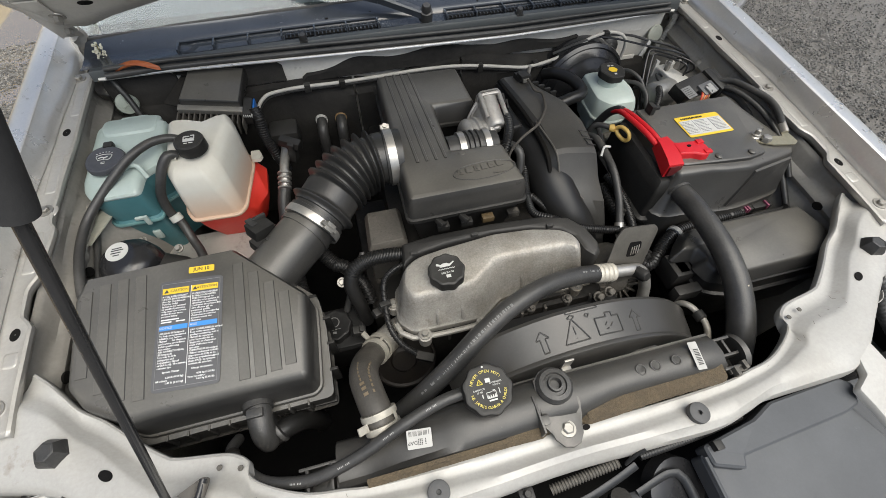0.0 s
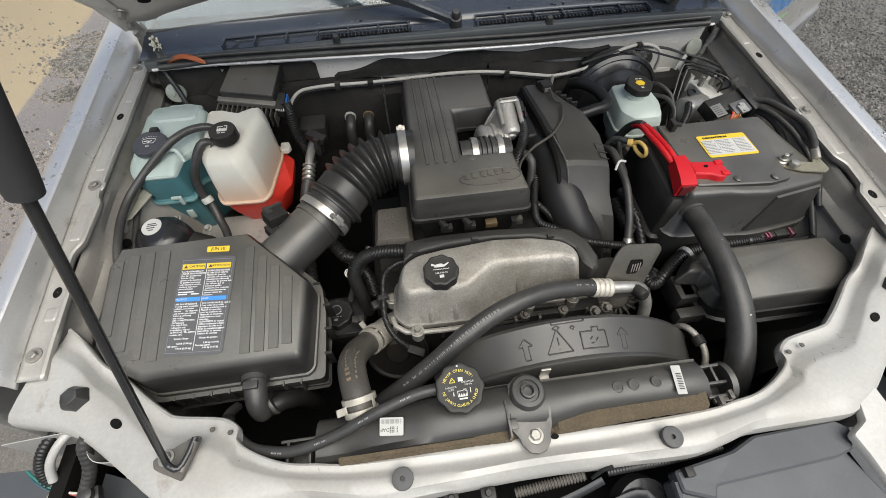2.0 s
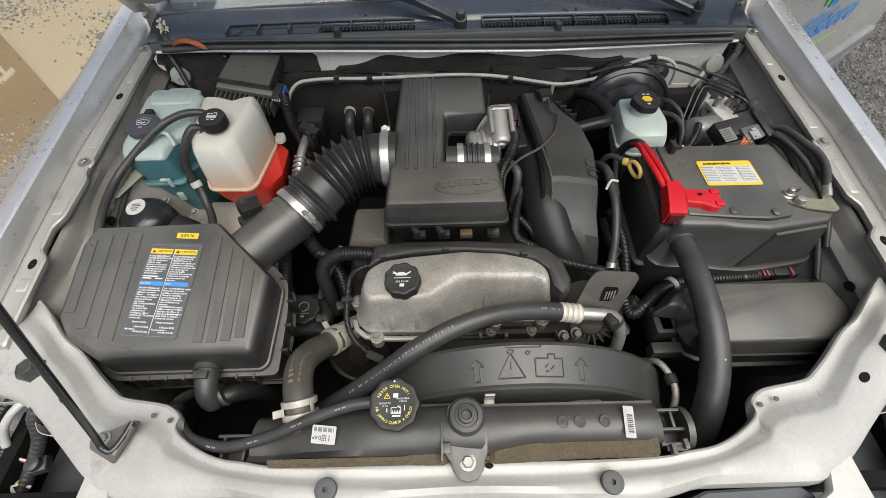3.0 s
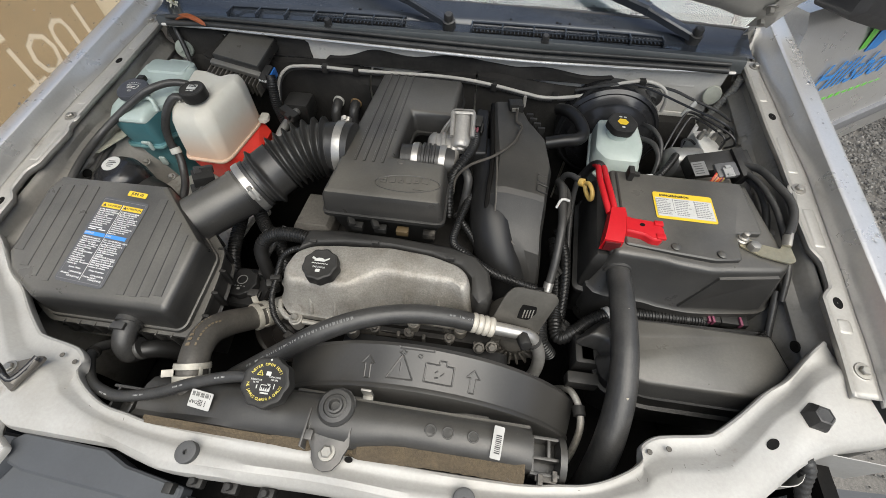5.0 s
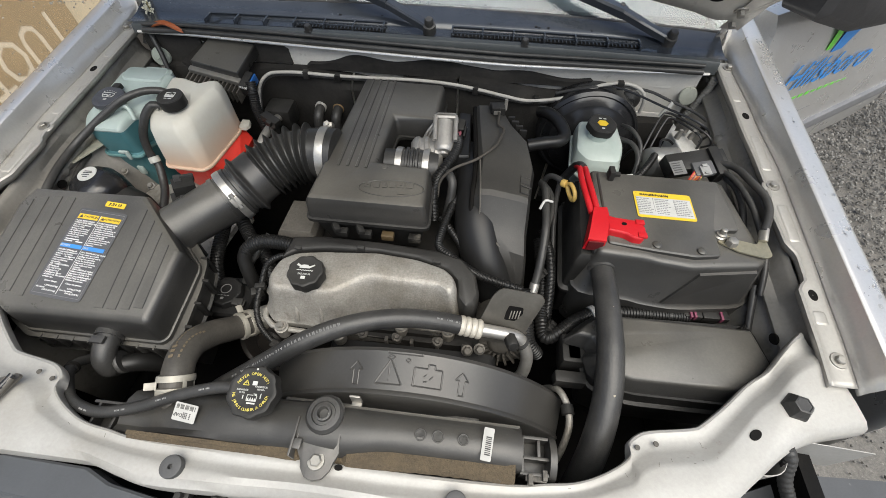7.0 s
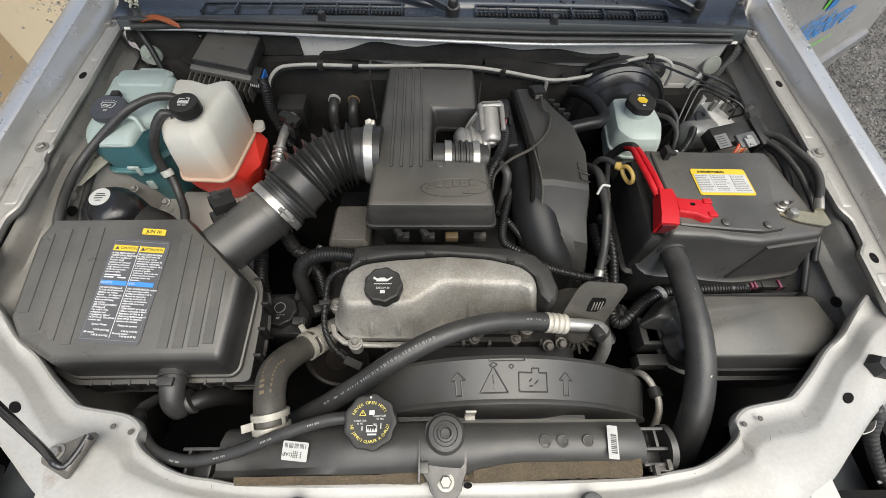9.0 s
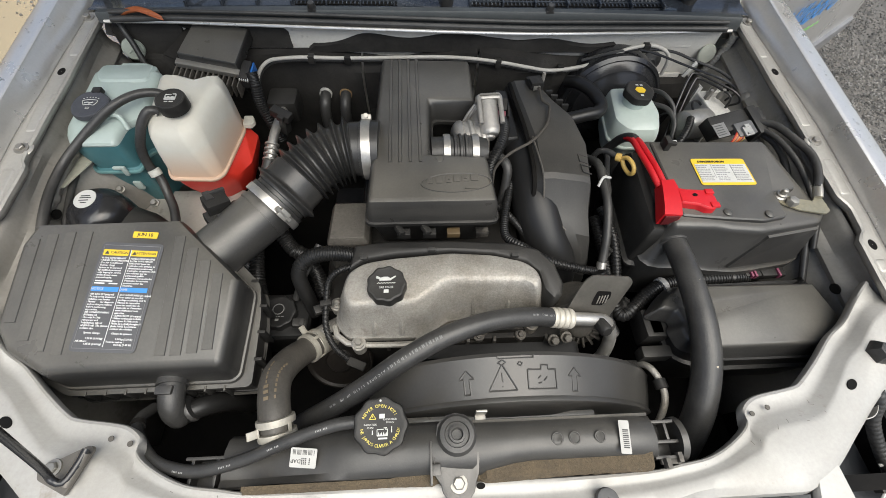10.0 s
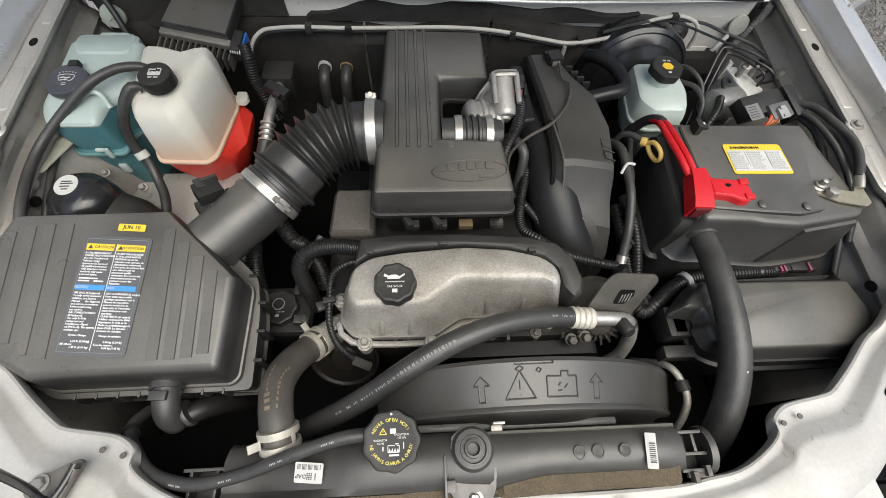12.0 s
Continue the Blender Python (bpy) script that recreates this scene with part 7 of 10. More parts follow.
hose("vacuum_hose", [(0.268, 0.50, 0.965), (0.305, 0.505, 0.972), (0.332, 0.513, 0.972), (0.345, 0.535, 0.972), (0.335, 0.575, 0.975), (0.315, 0.61, 0.97), (0.30, 0.635, 0.955)], 0.0132, "thick black brake vacuum hose", LOOMP)

# ---- brake booster, master cylinder and hydraulic unit ----
bb = thing("brake_booster", (0.43, 0.66, 0.9), "round black brake booster on the firewall", "brake booster")
m = frame_on((0.425, 0.665, 0.882), (0.02, -1, 0.06), (0, 0, 1))
bm = bmesh.new()
lathe(bm, [(0.118, -0.04), (0.121, 0.0), (0.119, 0.012), (0.112, 0.018), (0.108, 0.016), (0.103, 0.020), (0.095, 0.032), (0.088, 0.034), (0.075, 0.045), (0.05, 0.05), (0.03, 0.05)], m, 56)
part("shell", bm, GLOSS, bb)
bm = bmesh.new()
lathe(bm, [(0.030, 0.045), (0.030, 0.08), (0.024, 0.085)], m, 24)
part("flange", bm, GREASY, bb)
br = thing("brake_reservoir", (0.415, 0.51, 0.88), "translucent brake fluid reservoir with black cap", "fluid reservoir")
bm = bmesh.new()
rb = lambda x0, y0, x1, y1, z: [Vector((x, y, z)) for x, y in rounded([(x0, y0 + 0.03), (x0 + 0.02, y0), (x1 - 0.012, y0), (x1 + 0.004, y0 + 0.05), (x1, y1), (x0 + 0.012, y1)], 0.012, 4)]
loft(bm, [rb(0.374, 0.474, 0.455, 0.590, 0.875), rb(0.367, 0.463, 0.466, 0.598, 0.915), rb(0.366, 0.462, 0.468, 0.600, 0.940), rb(0.368, 0.464, 0.466, 0.598, 0.955), rb(0.370, 0.467, 0.463, 0.595, 0.966), rb(0.376, 0.474, 0.457, 0.589, 0.971), rb(0.390, 0.488, 0.444, 0.576, 0.9725)])
part("body", bm, BRAKEW, br)
bm = bmesh.new()
loft(bm, [rb(0.3635, 0.4595, 0.4705, 0.6025, 0.917), rb(0.3625, 0.4585, 0.4715, 0.6035, 0.919), rb(0.3625, 0.4585, 0.4715, 0.6035, 0.922), rb(0.3635, 0.4595, 0.4705, 0.6025, 0.924)])
part("seam", bm, BRAKEW, br)
bm = bmesh.new()
lathe(bm, [(0.0225, -0.030), (0.0222, 0.006)], frame_on((0.415, 0.540, 0.986), (0.03, -0.06, 1)), 28)
part("neck", bm, BRAKEW, br)
bc, bmx = cap("brake_cap", (0.415, 0.540, 0.989), 0.0295, 0.017, "black brake fluid cap with yellow symbol", br, (0.05, -0.08, 1), 6)
bm = bmesh.new()
lathe(bm, [(0.0095, 0.0003), (0.0115, 0.0006), (0.0118, 0.0003)], bmx @ Matrix.Diagonal((1, 0.8, 1, 1)), 6)
lathe(bm, [(0.0005, 0.0008), (0.009, 0.0007), (0.0092, 0)], bmx @ Matrix.Diagonal((1, 0.75, 1, 1)), 20)
part("yellow_symbol", bm, YELLOWP, bc)
for bar in ((-0.004, 0.014, 0.006, 0.003), (0.005, 0.014, 0.006, 0.003), (0.0, -0.015, 0.006, 0.004)):
    bars("print_bar", bmx, [bar], WHITE, bc)
bm = bmesh.new()
prism(bm, rounded([(0.40, 0.405), (0.475, 0.42), (0.475, 0.436), (0.40, 0.420)], 0.003), [(0.955, 0), (0.957, 0)], height=lambda x, y: 0.3 * (y - 0.40))
single("paper_tag", bm, WHITE, (0.44, 0.42, 0.955), "white barcode tag lying beside the battery", "tag")
bm = bmesh.new()
box(bm, (0.42, 0.50, 0.86), (0.05, 0.16, 0.05), bevel=0.012)
single("master_cylinder", bm, CASTAL, (0.42, 0.5, 0.86), "aluminium brake master cylinder below the reservoir", "master cylinder")

ab = thing("brake_hydraulic_unit", (0.6, 0.55, 0.88), "aluminium anti-lock brake block with motor and pipes", "hydraulic unit")
ma = frame_on((0.602, 0.552, 0.940), (0.02, -0.10, 1), (0.12, 1, 0))
ABSM = surface("machined_aluminium", (0.66, 0.65, 0.62), 0.42, 0.2, (0.50, 0.49, 0.455), 0.5, 30, 0.10, 260, 0.1, 0, (0.24, 0.22, 0.19), 40, 0.66, 0.12)
bm = bmesh.new()
prism(bm, rounded([(0.586, 0.602), (0.618, 0.604), (0.640, 0.535), (0.598, 0.515)], 0.003), [(0.88, -0.001), (0.953, 0), (0.955, 0.0015)], bevel=0.0006)
part("block", bm, ABSM, ab)
bm = bmesh.new()
prism(bm, rounded([(0.612, 0.580), (0.632, 0.582), (0.630, 0.604), (0.612, 0.602)], 0.002), [(0.93, 0), (0.966, 0.001)], bevel=0.0006)
prism(bm, [(0.582, 0.596), (0.594, 0.596), (0.590, 0.612)], [(0.93, 0), (0.968, 0.001)])
part("valve_body", bm, ABSM, ab)
bm = bmesh.new()
lathe(bm, [(0.020, -0.05), (0.030, -0.045), (0.031, 0.012), (0.029, 0.020), (0.022, 0.025), (0.008, 0.026)], frame_on((0.545, 0.512, 0.938), (-0.93, -0.32, 0.15), (0, 0, 1)), 36)
part("pump_motor", bm, surface("dull_motor_steel", (0.36, 0.355, 0.335), 0.34, 0.55, (0.28, 0.275, 0.26), 0.5, 30), ab, "silvery round pump motor")
for k, (dx, dy) in enumerate(((-0.016, 0.012), (0.012, 0.018), (0.002, 0.036))):
    bm = bmesh.new()
    lathe(bm, [(0.0065, 0.024), (0.0065, 0.034), (0.005, 0.036), (0.004, 0.046)], ma @ Matrix.Translation((dx, dy, 0)), 6)
    part("pipe_nut", bm, STEEL, ab)
BRK = surface("black_brake_pipe", (0.015, 0.015, 0.016), 0.32)
for pts in ([(0.505, 0.50, 0.88), (0.53, 0.56, 0.945), (0.556, 0.607, 0.984), (0.572, 0.614, 0.990), (0.605, 0.585, 0.990), (0.640, 0.555, 0.985), (0.652, 0.545, 0.970), (0.647, 0.560, 0.948)], [(0.514, 0.50, 0.88), (0.54, 0.555, 0.94), (0.564, 0.597, 0.980), (0.578, 0.603, 0.985), (0.61, 0.57, 0.985), (0.628, 0.548, 0.980), (0.630, 0.545, 0.955)], [(0.453, 0.67, 1.01), (0.493, 0.66, 1.005), (0.56, 0.625, 0.997), (0.62, 0.588, 0.993), (0.652, 0.572, 0.978), (0.645, 0.575, 0.950)], [(0.545, 0.520, 0.962), (0.553, 0.550, 0.965), (0.575, 0.566, 0.956), (0.590, 0.568, 0.945)], [(0.495, 0.56, 0.90), (0.503, 0.550, 0.935), (0.517, 0.532, 0.948), (0.528, 0.515, 0.935), (0.515, 0.50, 0.89)]):
    bm = bmesh.new()
    tube(bm, pts, 0.0025, 8, 0.006)
    part("brake_pipe", bm, BRK, ab, "bent black brake pipe")
cn = thing("harness_connector", (0.58, 0.44, 0.98), "large grey-black harness connector with coloured wires behind the battery", "connector")
mc = pose(0.582, 0.446, 0.986, 14, -4, 14)
bm = bmesh.new()
box(bm, (0.000, 0.012, -0.004), (0.096, 0.040, 0.030), mc, 0.004)
box(bm, (0.044, 0.000, 0.000), (0.020, 0.062, 0.036), mc, 0.003)
box(bm, (0.058, 0.010, 0.004), (0.010, 0.030, 0.024), mc, 0.002)
part("shell", bm, BLACK, cn)
bm = bmesh.new()
box(bm, (0.012, -0.012, 0.010), (0.040, 0.030, 0.012), mc, 0.003)
part("cap_half", bm, surface("mid_grey_plastic", (0.10, 0.10, 0.10), 0.4), cn, "grey connector half")
bm = bmesh.new()
box(bm, (0.010, -0.020, 0.018), (0.018, 0.020, 0.005), mc, 0.001)
box(bm, (0.010, -0.010, 0.021), (0.010, 0.006, 0.004), mc, 0.001)
box(bm, (0.010, -0.026, 0.021), (0.010, 0.004, 0.004), mc, 0.001)
part("lock_slide", bm, surface("pale_grey_plastic", (0.30, 0.30, 0.29), 0.45), cn, "pale grey locking slide")
bm = bmesh.new()
box(bm, (-0.034, -0.002, 0.0115), (0.026, 0.030, 0.0012), mc)
part("sticker", bm, surface("grey_sticker", (0.15, 0.15, 0.145), 0.5), cn)
bars("sticker_print", mc @ Matrix.Translation((-0.034, -0.002, 0.0122)), [(-0.002, 0.010 - 0.005 * k, 0.016, 0.0016) for k in range(5)], INK, cn)
WIRES = [surface("wire_%d" % k, c, 0.45) for k, c in enumerate(((0.55, 0.05, 0.03), (0.5, 0.2, 0.03), (0.25, 0.04, 0.12), (0.5, 0.35, 0.1)))]
for k in range(8):
    bm = bmesh.new()
    tube(bm, [mc @ Vector((-0.006 + 0.0022 * k, -0.014, 0.012)), mc @ Vector((-0.014 + 0.002 * k, -0.022 - 0.0012 * k, 0.012)), mc @ Vector((-0.024 + 0.003 * k, -0.030, 0.002)), mc @ Vector((-0.034 + 0.004 * k, -0.024, -0.016))], 0.0017, 6, 0.006)
    part("wire", bm, WIRES[k % 4], cn)

# ---- battery ----
bt = thing("battery", (0.51, 0.3, 0.8), "black car battery under a plastic cover with a yellow warning label", "battery")
BAT = [(0.372, 0.205), (0.448, 0.203), (0.468, 0.198), (0.520, 0.194), (0.632, 0.212), (0.650, 0.232), (0.636, 0.300), (0.622, 0.398), (0.378, 0.398)]
bm = bmesh.new()
prism(bm, rounded(BAT, 0.008), [(0.80, -0.020), (0.902, -0.026), (0.910, -0.026), (0.915, -0.020), (0.992, -0.002), (0.998, 0.0005), (1.0008, 0.0035), (1.002, 0.010)], height=lambda x, y: -0.006 * (x - 0.45) / 0.1 * 0.6)
part("cover", bm, COVER, bt)
bm = bmesh.new()
prism(bm, rounded([(0.388, 0.222), (0.470, 0.213), (0.524, 0.209), (0.566, 0.217), (0.568, 0.270), (0.612, 0.276), (0.605, 0.390), (0.386, 0.390)], 0.006), [(0.996, 0), (1.0065, 0.0006), (1.0085, 0.003)], height=lambda x, y: -0.02 * max(0, x - 0.5))
part("top_panel", bm, COVER, bt)
bm = bmesh.new()
prism(bm, rounded([(0.338, 0.204), (0.386, 0.200), (0.388, 0.400), (0.350, 0.400)], 0.008), [(0.80, 0.004), (0.884, -0.004), (0.888, -0.0075), (0.893, -0.0075), (0.897, 0.0), (0.955, 0.003), (0.974, 0.006), (0.982, 0.012)])
part("side_housing", bm, BLACK, bt)
bm = bmesh.new()
loft(bm, [[Vector((x, y, 0.918)) for x, y in ((0.498, 0.1720), (0.630, 0.1870), (0.630, 0.205), (0.498, 0.192))], [Vector((x, y, 0.986)) for x, y in ((0.535, 0.1890), (0.628, 0.2040), (0.628, 0.22), (0.535, 0.208))]])
part("front_panel", soften(bm, 0.0015, 2), COVER, bt)
bm = bmesh.new()
prism(bm, rounded([(0.350, 0.192), (0.655, 0.196), (0.660, 0.42), (0.350, 0.42)], 0.012), [(0.80, 0.01), (0.875, 0.004), (0.888, 0.0), (0.894, 0.003)])
part("tray", bm, BLACK, bt)
nb, ub = (0.012, 0, 1), (0, 1, 0)
cb = Vector((0.4935, 0.314, 1.0086))
bl = paper("warning_label", cb, nb, ub, 0.099, 0.0605, YELLOWP, bt, "yellow and white danger label")
mbl = frame_on(cb + Vector((0, 0, 0.0009)), nb, ub)
bars("label_panel", mbl, [(0, -0.004, 0.093, 0.042)], WHITE, bl)
mb2 = mbl @ Matrix.Translation((0, 0, 0.0004))
words("danger_print", "DANGER/POISON", 0.0062, mb2 @ Matrix.Translation((-0.014, 0.0225, 0)), INK, bl)
rnd = random.Random(21)
cells = [(-0.018, 0.0, 0.0005, 0.032), (0.018, 0.0, 0.0005, 0.032)]
for col in (-0.046, -0.015, 0.017):
    for k in range(9):
        x = col
        while x < col + rnd.uniform(0.018, 0.025):
            w = rnd.uniform(0.002, 0.006)
            cells.append((x + w / 2, 0.013 - 0.0041 * k, w, 0.0014))
            x += w + 0.0012
bars("small_print", mb2, cells, surface("grey_ink", (0.25, 0.25, 0.25), 0.6), bl)
for x, y in ((0.465, 0.226), (0.534, 0.221)):
    bm = bmesh.new()
    lathe(bm, [(0.0005, 0.0022), (0.0055, 0.002), (0.007, 0.001), (0.0072, -0.001)], frame_on((x, y, 1.0092), (0, 0, 1)), 18)
    part("screw", bm, COVER, bt)
bm = bmesh.new()
box(bm, (0.612, 0.215, 0.925), (0.008, 0.004, 0.004), bevel=0.0005)
part("moulding_mark", bm, DARK, bt)
bm = bmesh.new()
box(bm, (0.408, 0.375, 1.018), (0.010, 0.02, 0.02), bevel=0.002)
box(bm, (0.415, 0.37, 1.022), (0.014, 0.008, 0.006), bevel=0.001)
part("cable_clip", bm, BLACK, bt)
tm = thing("battery_terminal", (0.6, 0.25, 0.99), "tarnished bolted ground terminal strap on the battery", "terminal")
BRASS = surface("tarnished_brass", (0.36, 0.32, 0.22), 0.45, 0.7, (0.26, 0.25, 0.19), 0.5, 40, 0.15, 200, 0.2)
bm = bmesh.new()
prism(bm, rounded([(0.570, 0.250), (0.600, 0.233), (0.640, 0.224), (0.650, 0.229), (0.650, 0.262), (0.640, 0.264), (0.633, 0.252), (0.605, 0.258), (0.580, 0.272)], 0.004), [(0.999, 0), (1.0015, 0.0003)], height=lambda x, y: 0.15 * max(0, x - 0.64))
part("strap", bm, BRASS, tm)
bm = bmesh.new()
lathe(bm, [(0.0105, 0), (0.0105, 0.005), (0.008, 0.007), (0.008, 0.010), (0.0048, 0.011), (0.0048, 0.019), (0.003, 0.020)], frame_on((0.576, 0.262, 1.0), (0, 0, 1)), 16)
part("stud", bm, STEEL, tm)
bm = bmesh.new()
lathe(bm, [(0.0098, 0), (0.0098, 0.007), (0.008, 0.010), (0.004, 0.011)], frame_on((0.590, 0.248, 1.0015), (0, 0, 1)), 6)
part("nut", bm, STEEL, tm)
bm = bmesh.new()
tube(bm, [(0.643, 0.258, 1.003), (0.646, 0.268, 1.006), (0.650, 0.280, 1.008)], 0.0075, 12, 0.006, flat=0.7)
part("cable_lug", bm, STEEL, tm)
hose("ground_cable", [(0.648, 0.276, 1.007), (0.658, 0.293, 1.009), (0.671, 0.325, 1.011), (0.673, 0.356, 1.012), (0.661, 0.392, 1.012), (0.648, 0.430, 1.008), (0.626, 0.452, 0.998)], 0.0068, "black battery ground cable", category="cable")
hose("battery_cable", [(0.664, 0.20, 0.93), (0.668, 0.25, 0.965), (0.662, 0.31, 0.988), (0.655, 0.36, 0.998), (0.641, 0.41, 1.0), (0.622, 0.446, 0.99)], 0.0052, "black battery cable beside the ground cable", category="cable")

rd = thing("terminal_cover", (0.4, 0.25, 1.0), "bright red plastic battery terminal cover", "terminal cover")
bm = bmesh.new()
loft(bm, [[Vector(p) for p in ring] for ring in (
    ((0.350, 0.219, 0.990), (0.381, 0.217, 0.990), (0.381, 0.217, 1.017), (0.352, 0.219, 1.017)),
    ((0.354, 0.235, 0.992), (0.385, 0.236, 0.992), (0.385, 0.236, 1.020), (0.356, 0.235, 1.020)),
    ((0.362, 0.268, 0.996), (0.390, 0.270, 0.996), (0.390, 0.270, 1.022), (0.363, 0.268, 1.022)),
    ((0.366, 0.286, 0.998), (0.389, 0.288, 0.998), (0.389, 0.288, 1.021), (0.367, 0.286, 1.021)))])
part("body", soften(bm, 0.0022, 2), RED, rd)
bm = bmesh.new()
prism(bm, rounded([(0.386, 0.272), (0.384, 0.238), (0.394, 0.236), (0.412, 0.233), (0.424, 0.225), (0.438, 0.224), (0.447, 0.235), (0.447, 0.251), (0.434, 0.265), (0.400, 0.268)], 0.004), [(1.000, 0), (1.019, 0.001), (1.022, 0.003)], bevel=0.001)
part("arm", bm, RED, rd)
bm = bmesh.new()
lathe(bm, [(0.0005, 0.0006), (0.0030, 0.0006), (0.0032, -0.001)], frame_on((0.412, 0.253, 1.0222), (0, 0, 1)) @ Matrix.Diagonal((1.4, 1, 1, 1)), 12)
part("hole", bm, DARK, rd)
for y in (0.232, 0.259):
    bm = bmesh.new()
    box(bm, (0.438, y, 1.0215), (0.014, 0.010, 0.005), bevel=0.001)
    part("latch", bm, RED, rd)
# Thin sheet across the opening; its dark red stands for the shade inside.
bm = bmesh.new()
box(bm, (0.3662, 0.2165, 1.0035), (0.024, 0.003, 0.020))
part("mouth", bm, surface("red_shadow_plastic", (0.10, 0.008, 0.010), 0.5), rd, "dark red open mouth")
bm = bmesh.new()
tube(bm, [(0.376, 0.222, 0.992), (0.380, 0.214, 0.985), (0.384, 0.208, 0.972)], 0.011, 12, 0.004)
part("cable_stub", bm, RUBBER, rd)
for k in range(2):
    hose("positive_cable", [(0.376 - 0.011 * k, 0.280, 1.012), (0.370 - 0.012 * k, 0.312, 1.018), (0.366 - 0.012 * k, 0.360, 1.015), (0.367 - 0.010 * k, 0.400, 1.004), (0.364 - 0.008 * k, 0.425, 0.985)], 0.0052, "red rubber-covered battery cable", RED, category="cable")
hose("cable_sleeve", [(0.362, 0.398, 1.005), (0.361, 0.412, 0.998), (0.357, 0.432, 0.975), (0.35, 0.45, 0.93)], 0.0088, "black sleeve where the red cables dive down", category="cable")
lp = thing("dipstick", (0.344, 0.358, 0.97), "yellow looped dipstick handle on a black tube", "dipstick")
bm = bmesh.new()
tube(bm, [(0.335, 0.366, 0.990), (0.339, 0.360, 0.998), (0.342, 0.348, 1.001), (0.345, 0.337, 0.998), (0.346, 0.332, 0.989), (0.345, 0.337, 0.980), (0.342, 0.348, 0.978), (0.338, 0.359, 0.982), (0.336, 0.365, 0.988)], 0.0040, 10, 0.004)
part("loop", bm, YELLOW, lp)
bm = bmesh.new()
lathe(bm, [(0.008, -0.006), (0.0095, -0.004), (0.0095, 0.006), (0.006, 0.007)], frame_on((0.330, 0.371, 0.988), (0.8, -0.5, 0.2), (0, 0, 1)) @ Matrix.Scale(0.8, 4), 14)
part("stopper", bm, YELLOW, lp)
bm = bmesh.new()
tube(bm, [(0.330, 0.372, 0.987), (0.314, 0.39, 0.985), (0.302, 0.40, 0.97), (0.30, 0.405, 0.92)], 0.0055, 10, 0.006)
part("tube", bm, RUBBER, lp)

# ---- fuse box ----
fb = thing("fuse_box", (0.51, 0.08, 0.78), "dusty black fuse box with a flat lid", "fuse box")
FUSE = [(0.392, 0.134), (0.364, 0.113), (0.350, 0.098), (0.376, 0.094), (0.382, 0.072), (0.374, 0.064), (0.378, 0.044), (0.428, 0.031), (0.628, 0.031), (0.643, 0.080), (0.631, 0.134), (0.46, 0.135)]
FUSEB = [(0.405, 0.136), (0.386, 0.112), (0.384, 0.044), (0.428, 0.028), (0.636, 0.028), (0.652, 0.080), (0.640, 0.142)]
bm = bmesh.new()
prism(bm, rounded(FUSE, 0.004), [(0.899, -0.012), (0.904, -0.0105), (0.919, -0.002), (0.923, 0.0), (0.9255, 0.004)])
part("lid", bm, COVER, fb)
bm = bmesh.new()
prism(bm, rounded(FUSEB, 0.006), [(0.76, -0.004), (0.862, -0.014), (0.864, -0.020), (0.872, -0.020), (0.874, -0.014), (0.899, -0.0125)])
part("body", bm, BLACK, fb)
bm = bmesh.new()
box(bm, (0.352, 0.080, 0.880), (0.026, 0.034, 0.030), pose(0, 0, 0), 0.004)
box(bm, (0.346, 0.040, 0.868), (0.05, 0.02, 0.03), pose(0, 0, 0), 0.004)
box(bm, (0.352, 0.085, 0.87), (0.04, 0.05, 0.05), pose(0, 0, 0), 0.006)
part("side_clip", bm, BLACK, fb)
hose("wire_loom", [(0.300, 0.300, 0.90), (0.305, 0.245, 0.885), (0.308, 0.185, 0.868), (0.305, 0.140, 0.866), (0.312, 0.112, 0.866), (0.335, 0.122, 0.872), (0.365, 0.145, 0.880), (0.399, 0.160, 0.884), (0.45, 0.166, 0.884), (0.52, 0.170, 0.882), (0.56, 0.172, 0.880)], 0.0112, "thick black ribbed wiring conduit with a grey tape band", ridge=0.0013, pitch=0.0054)
bm = bmesh.new()
lathe(bm, [(0.0125, -0.005), (0.0148, -0.0045), (0.0148, 0.0045), (0.0125, 0.005)], frame_on((0.392, 0.158, 0.884), (0.85, 0.42, 0.1), (0, 0, 1)), 18)
single("tape_band", bm, surface("grey_tape", (0.33, 0.33, 0.32), 0.5), (0.392, 0.158, 0.884), "grey tape band on the conduit", "tape")
fc = thing("inline_connector", (0.57, 0.165, 0.9), "black inline connectors with plum locks behind the fuse box", "connector")
for x, w, mt, nm in ((0.566, 0.030, BLACK, "body"), (0.604, 0.044, BLACK, "body")):
    bm = bmesh.new()
    box(bm, (x, 0.176, 0.886), (w, 0.018, 0.014), bevel=0.002)
    part(nm, bm, mt, fc)
PLUM = surface("plum_lock", (0.20, 0.05, 0.09), 0.5)
for x in (0.560, 0.567, 0.612):
    bm = bmesh.new()
    box(bm, (x, 0.1725, 0.891), (0.004, 0.016, 0.012), bevel=0.001)
    part("lock", bm, PLUM, fc)
hose("side_cable", [(0.63, 0.15, 0.90), (0.645, 0.12, 0.88), (0.65, 0.08, 0.84), (0.65, 0.05, 0.80)], 0.008, "black ribbed cable along the inner fender", ridge=0.001, pitch=0.005, category="cable")
hose("side_cable", [(0.662, 0.22, 0.93), (0.655, 0.15, 0.88), (0.652, 0.09, 0.83), (0.65, 0.03, 0.78)], 0.006, "thin black cable along the inner fender", category="cable")

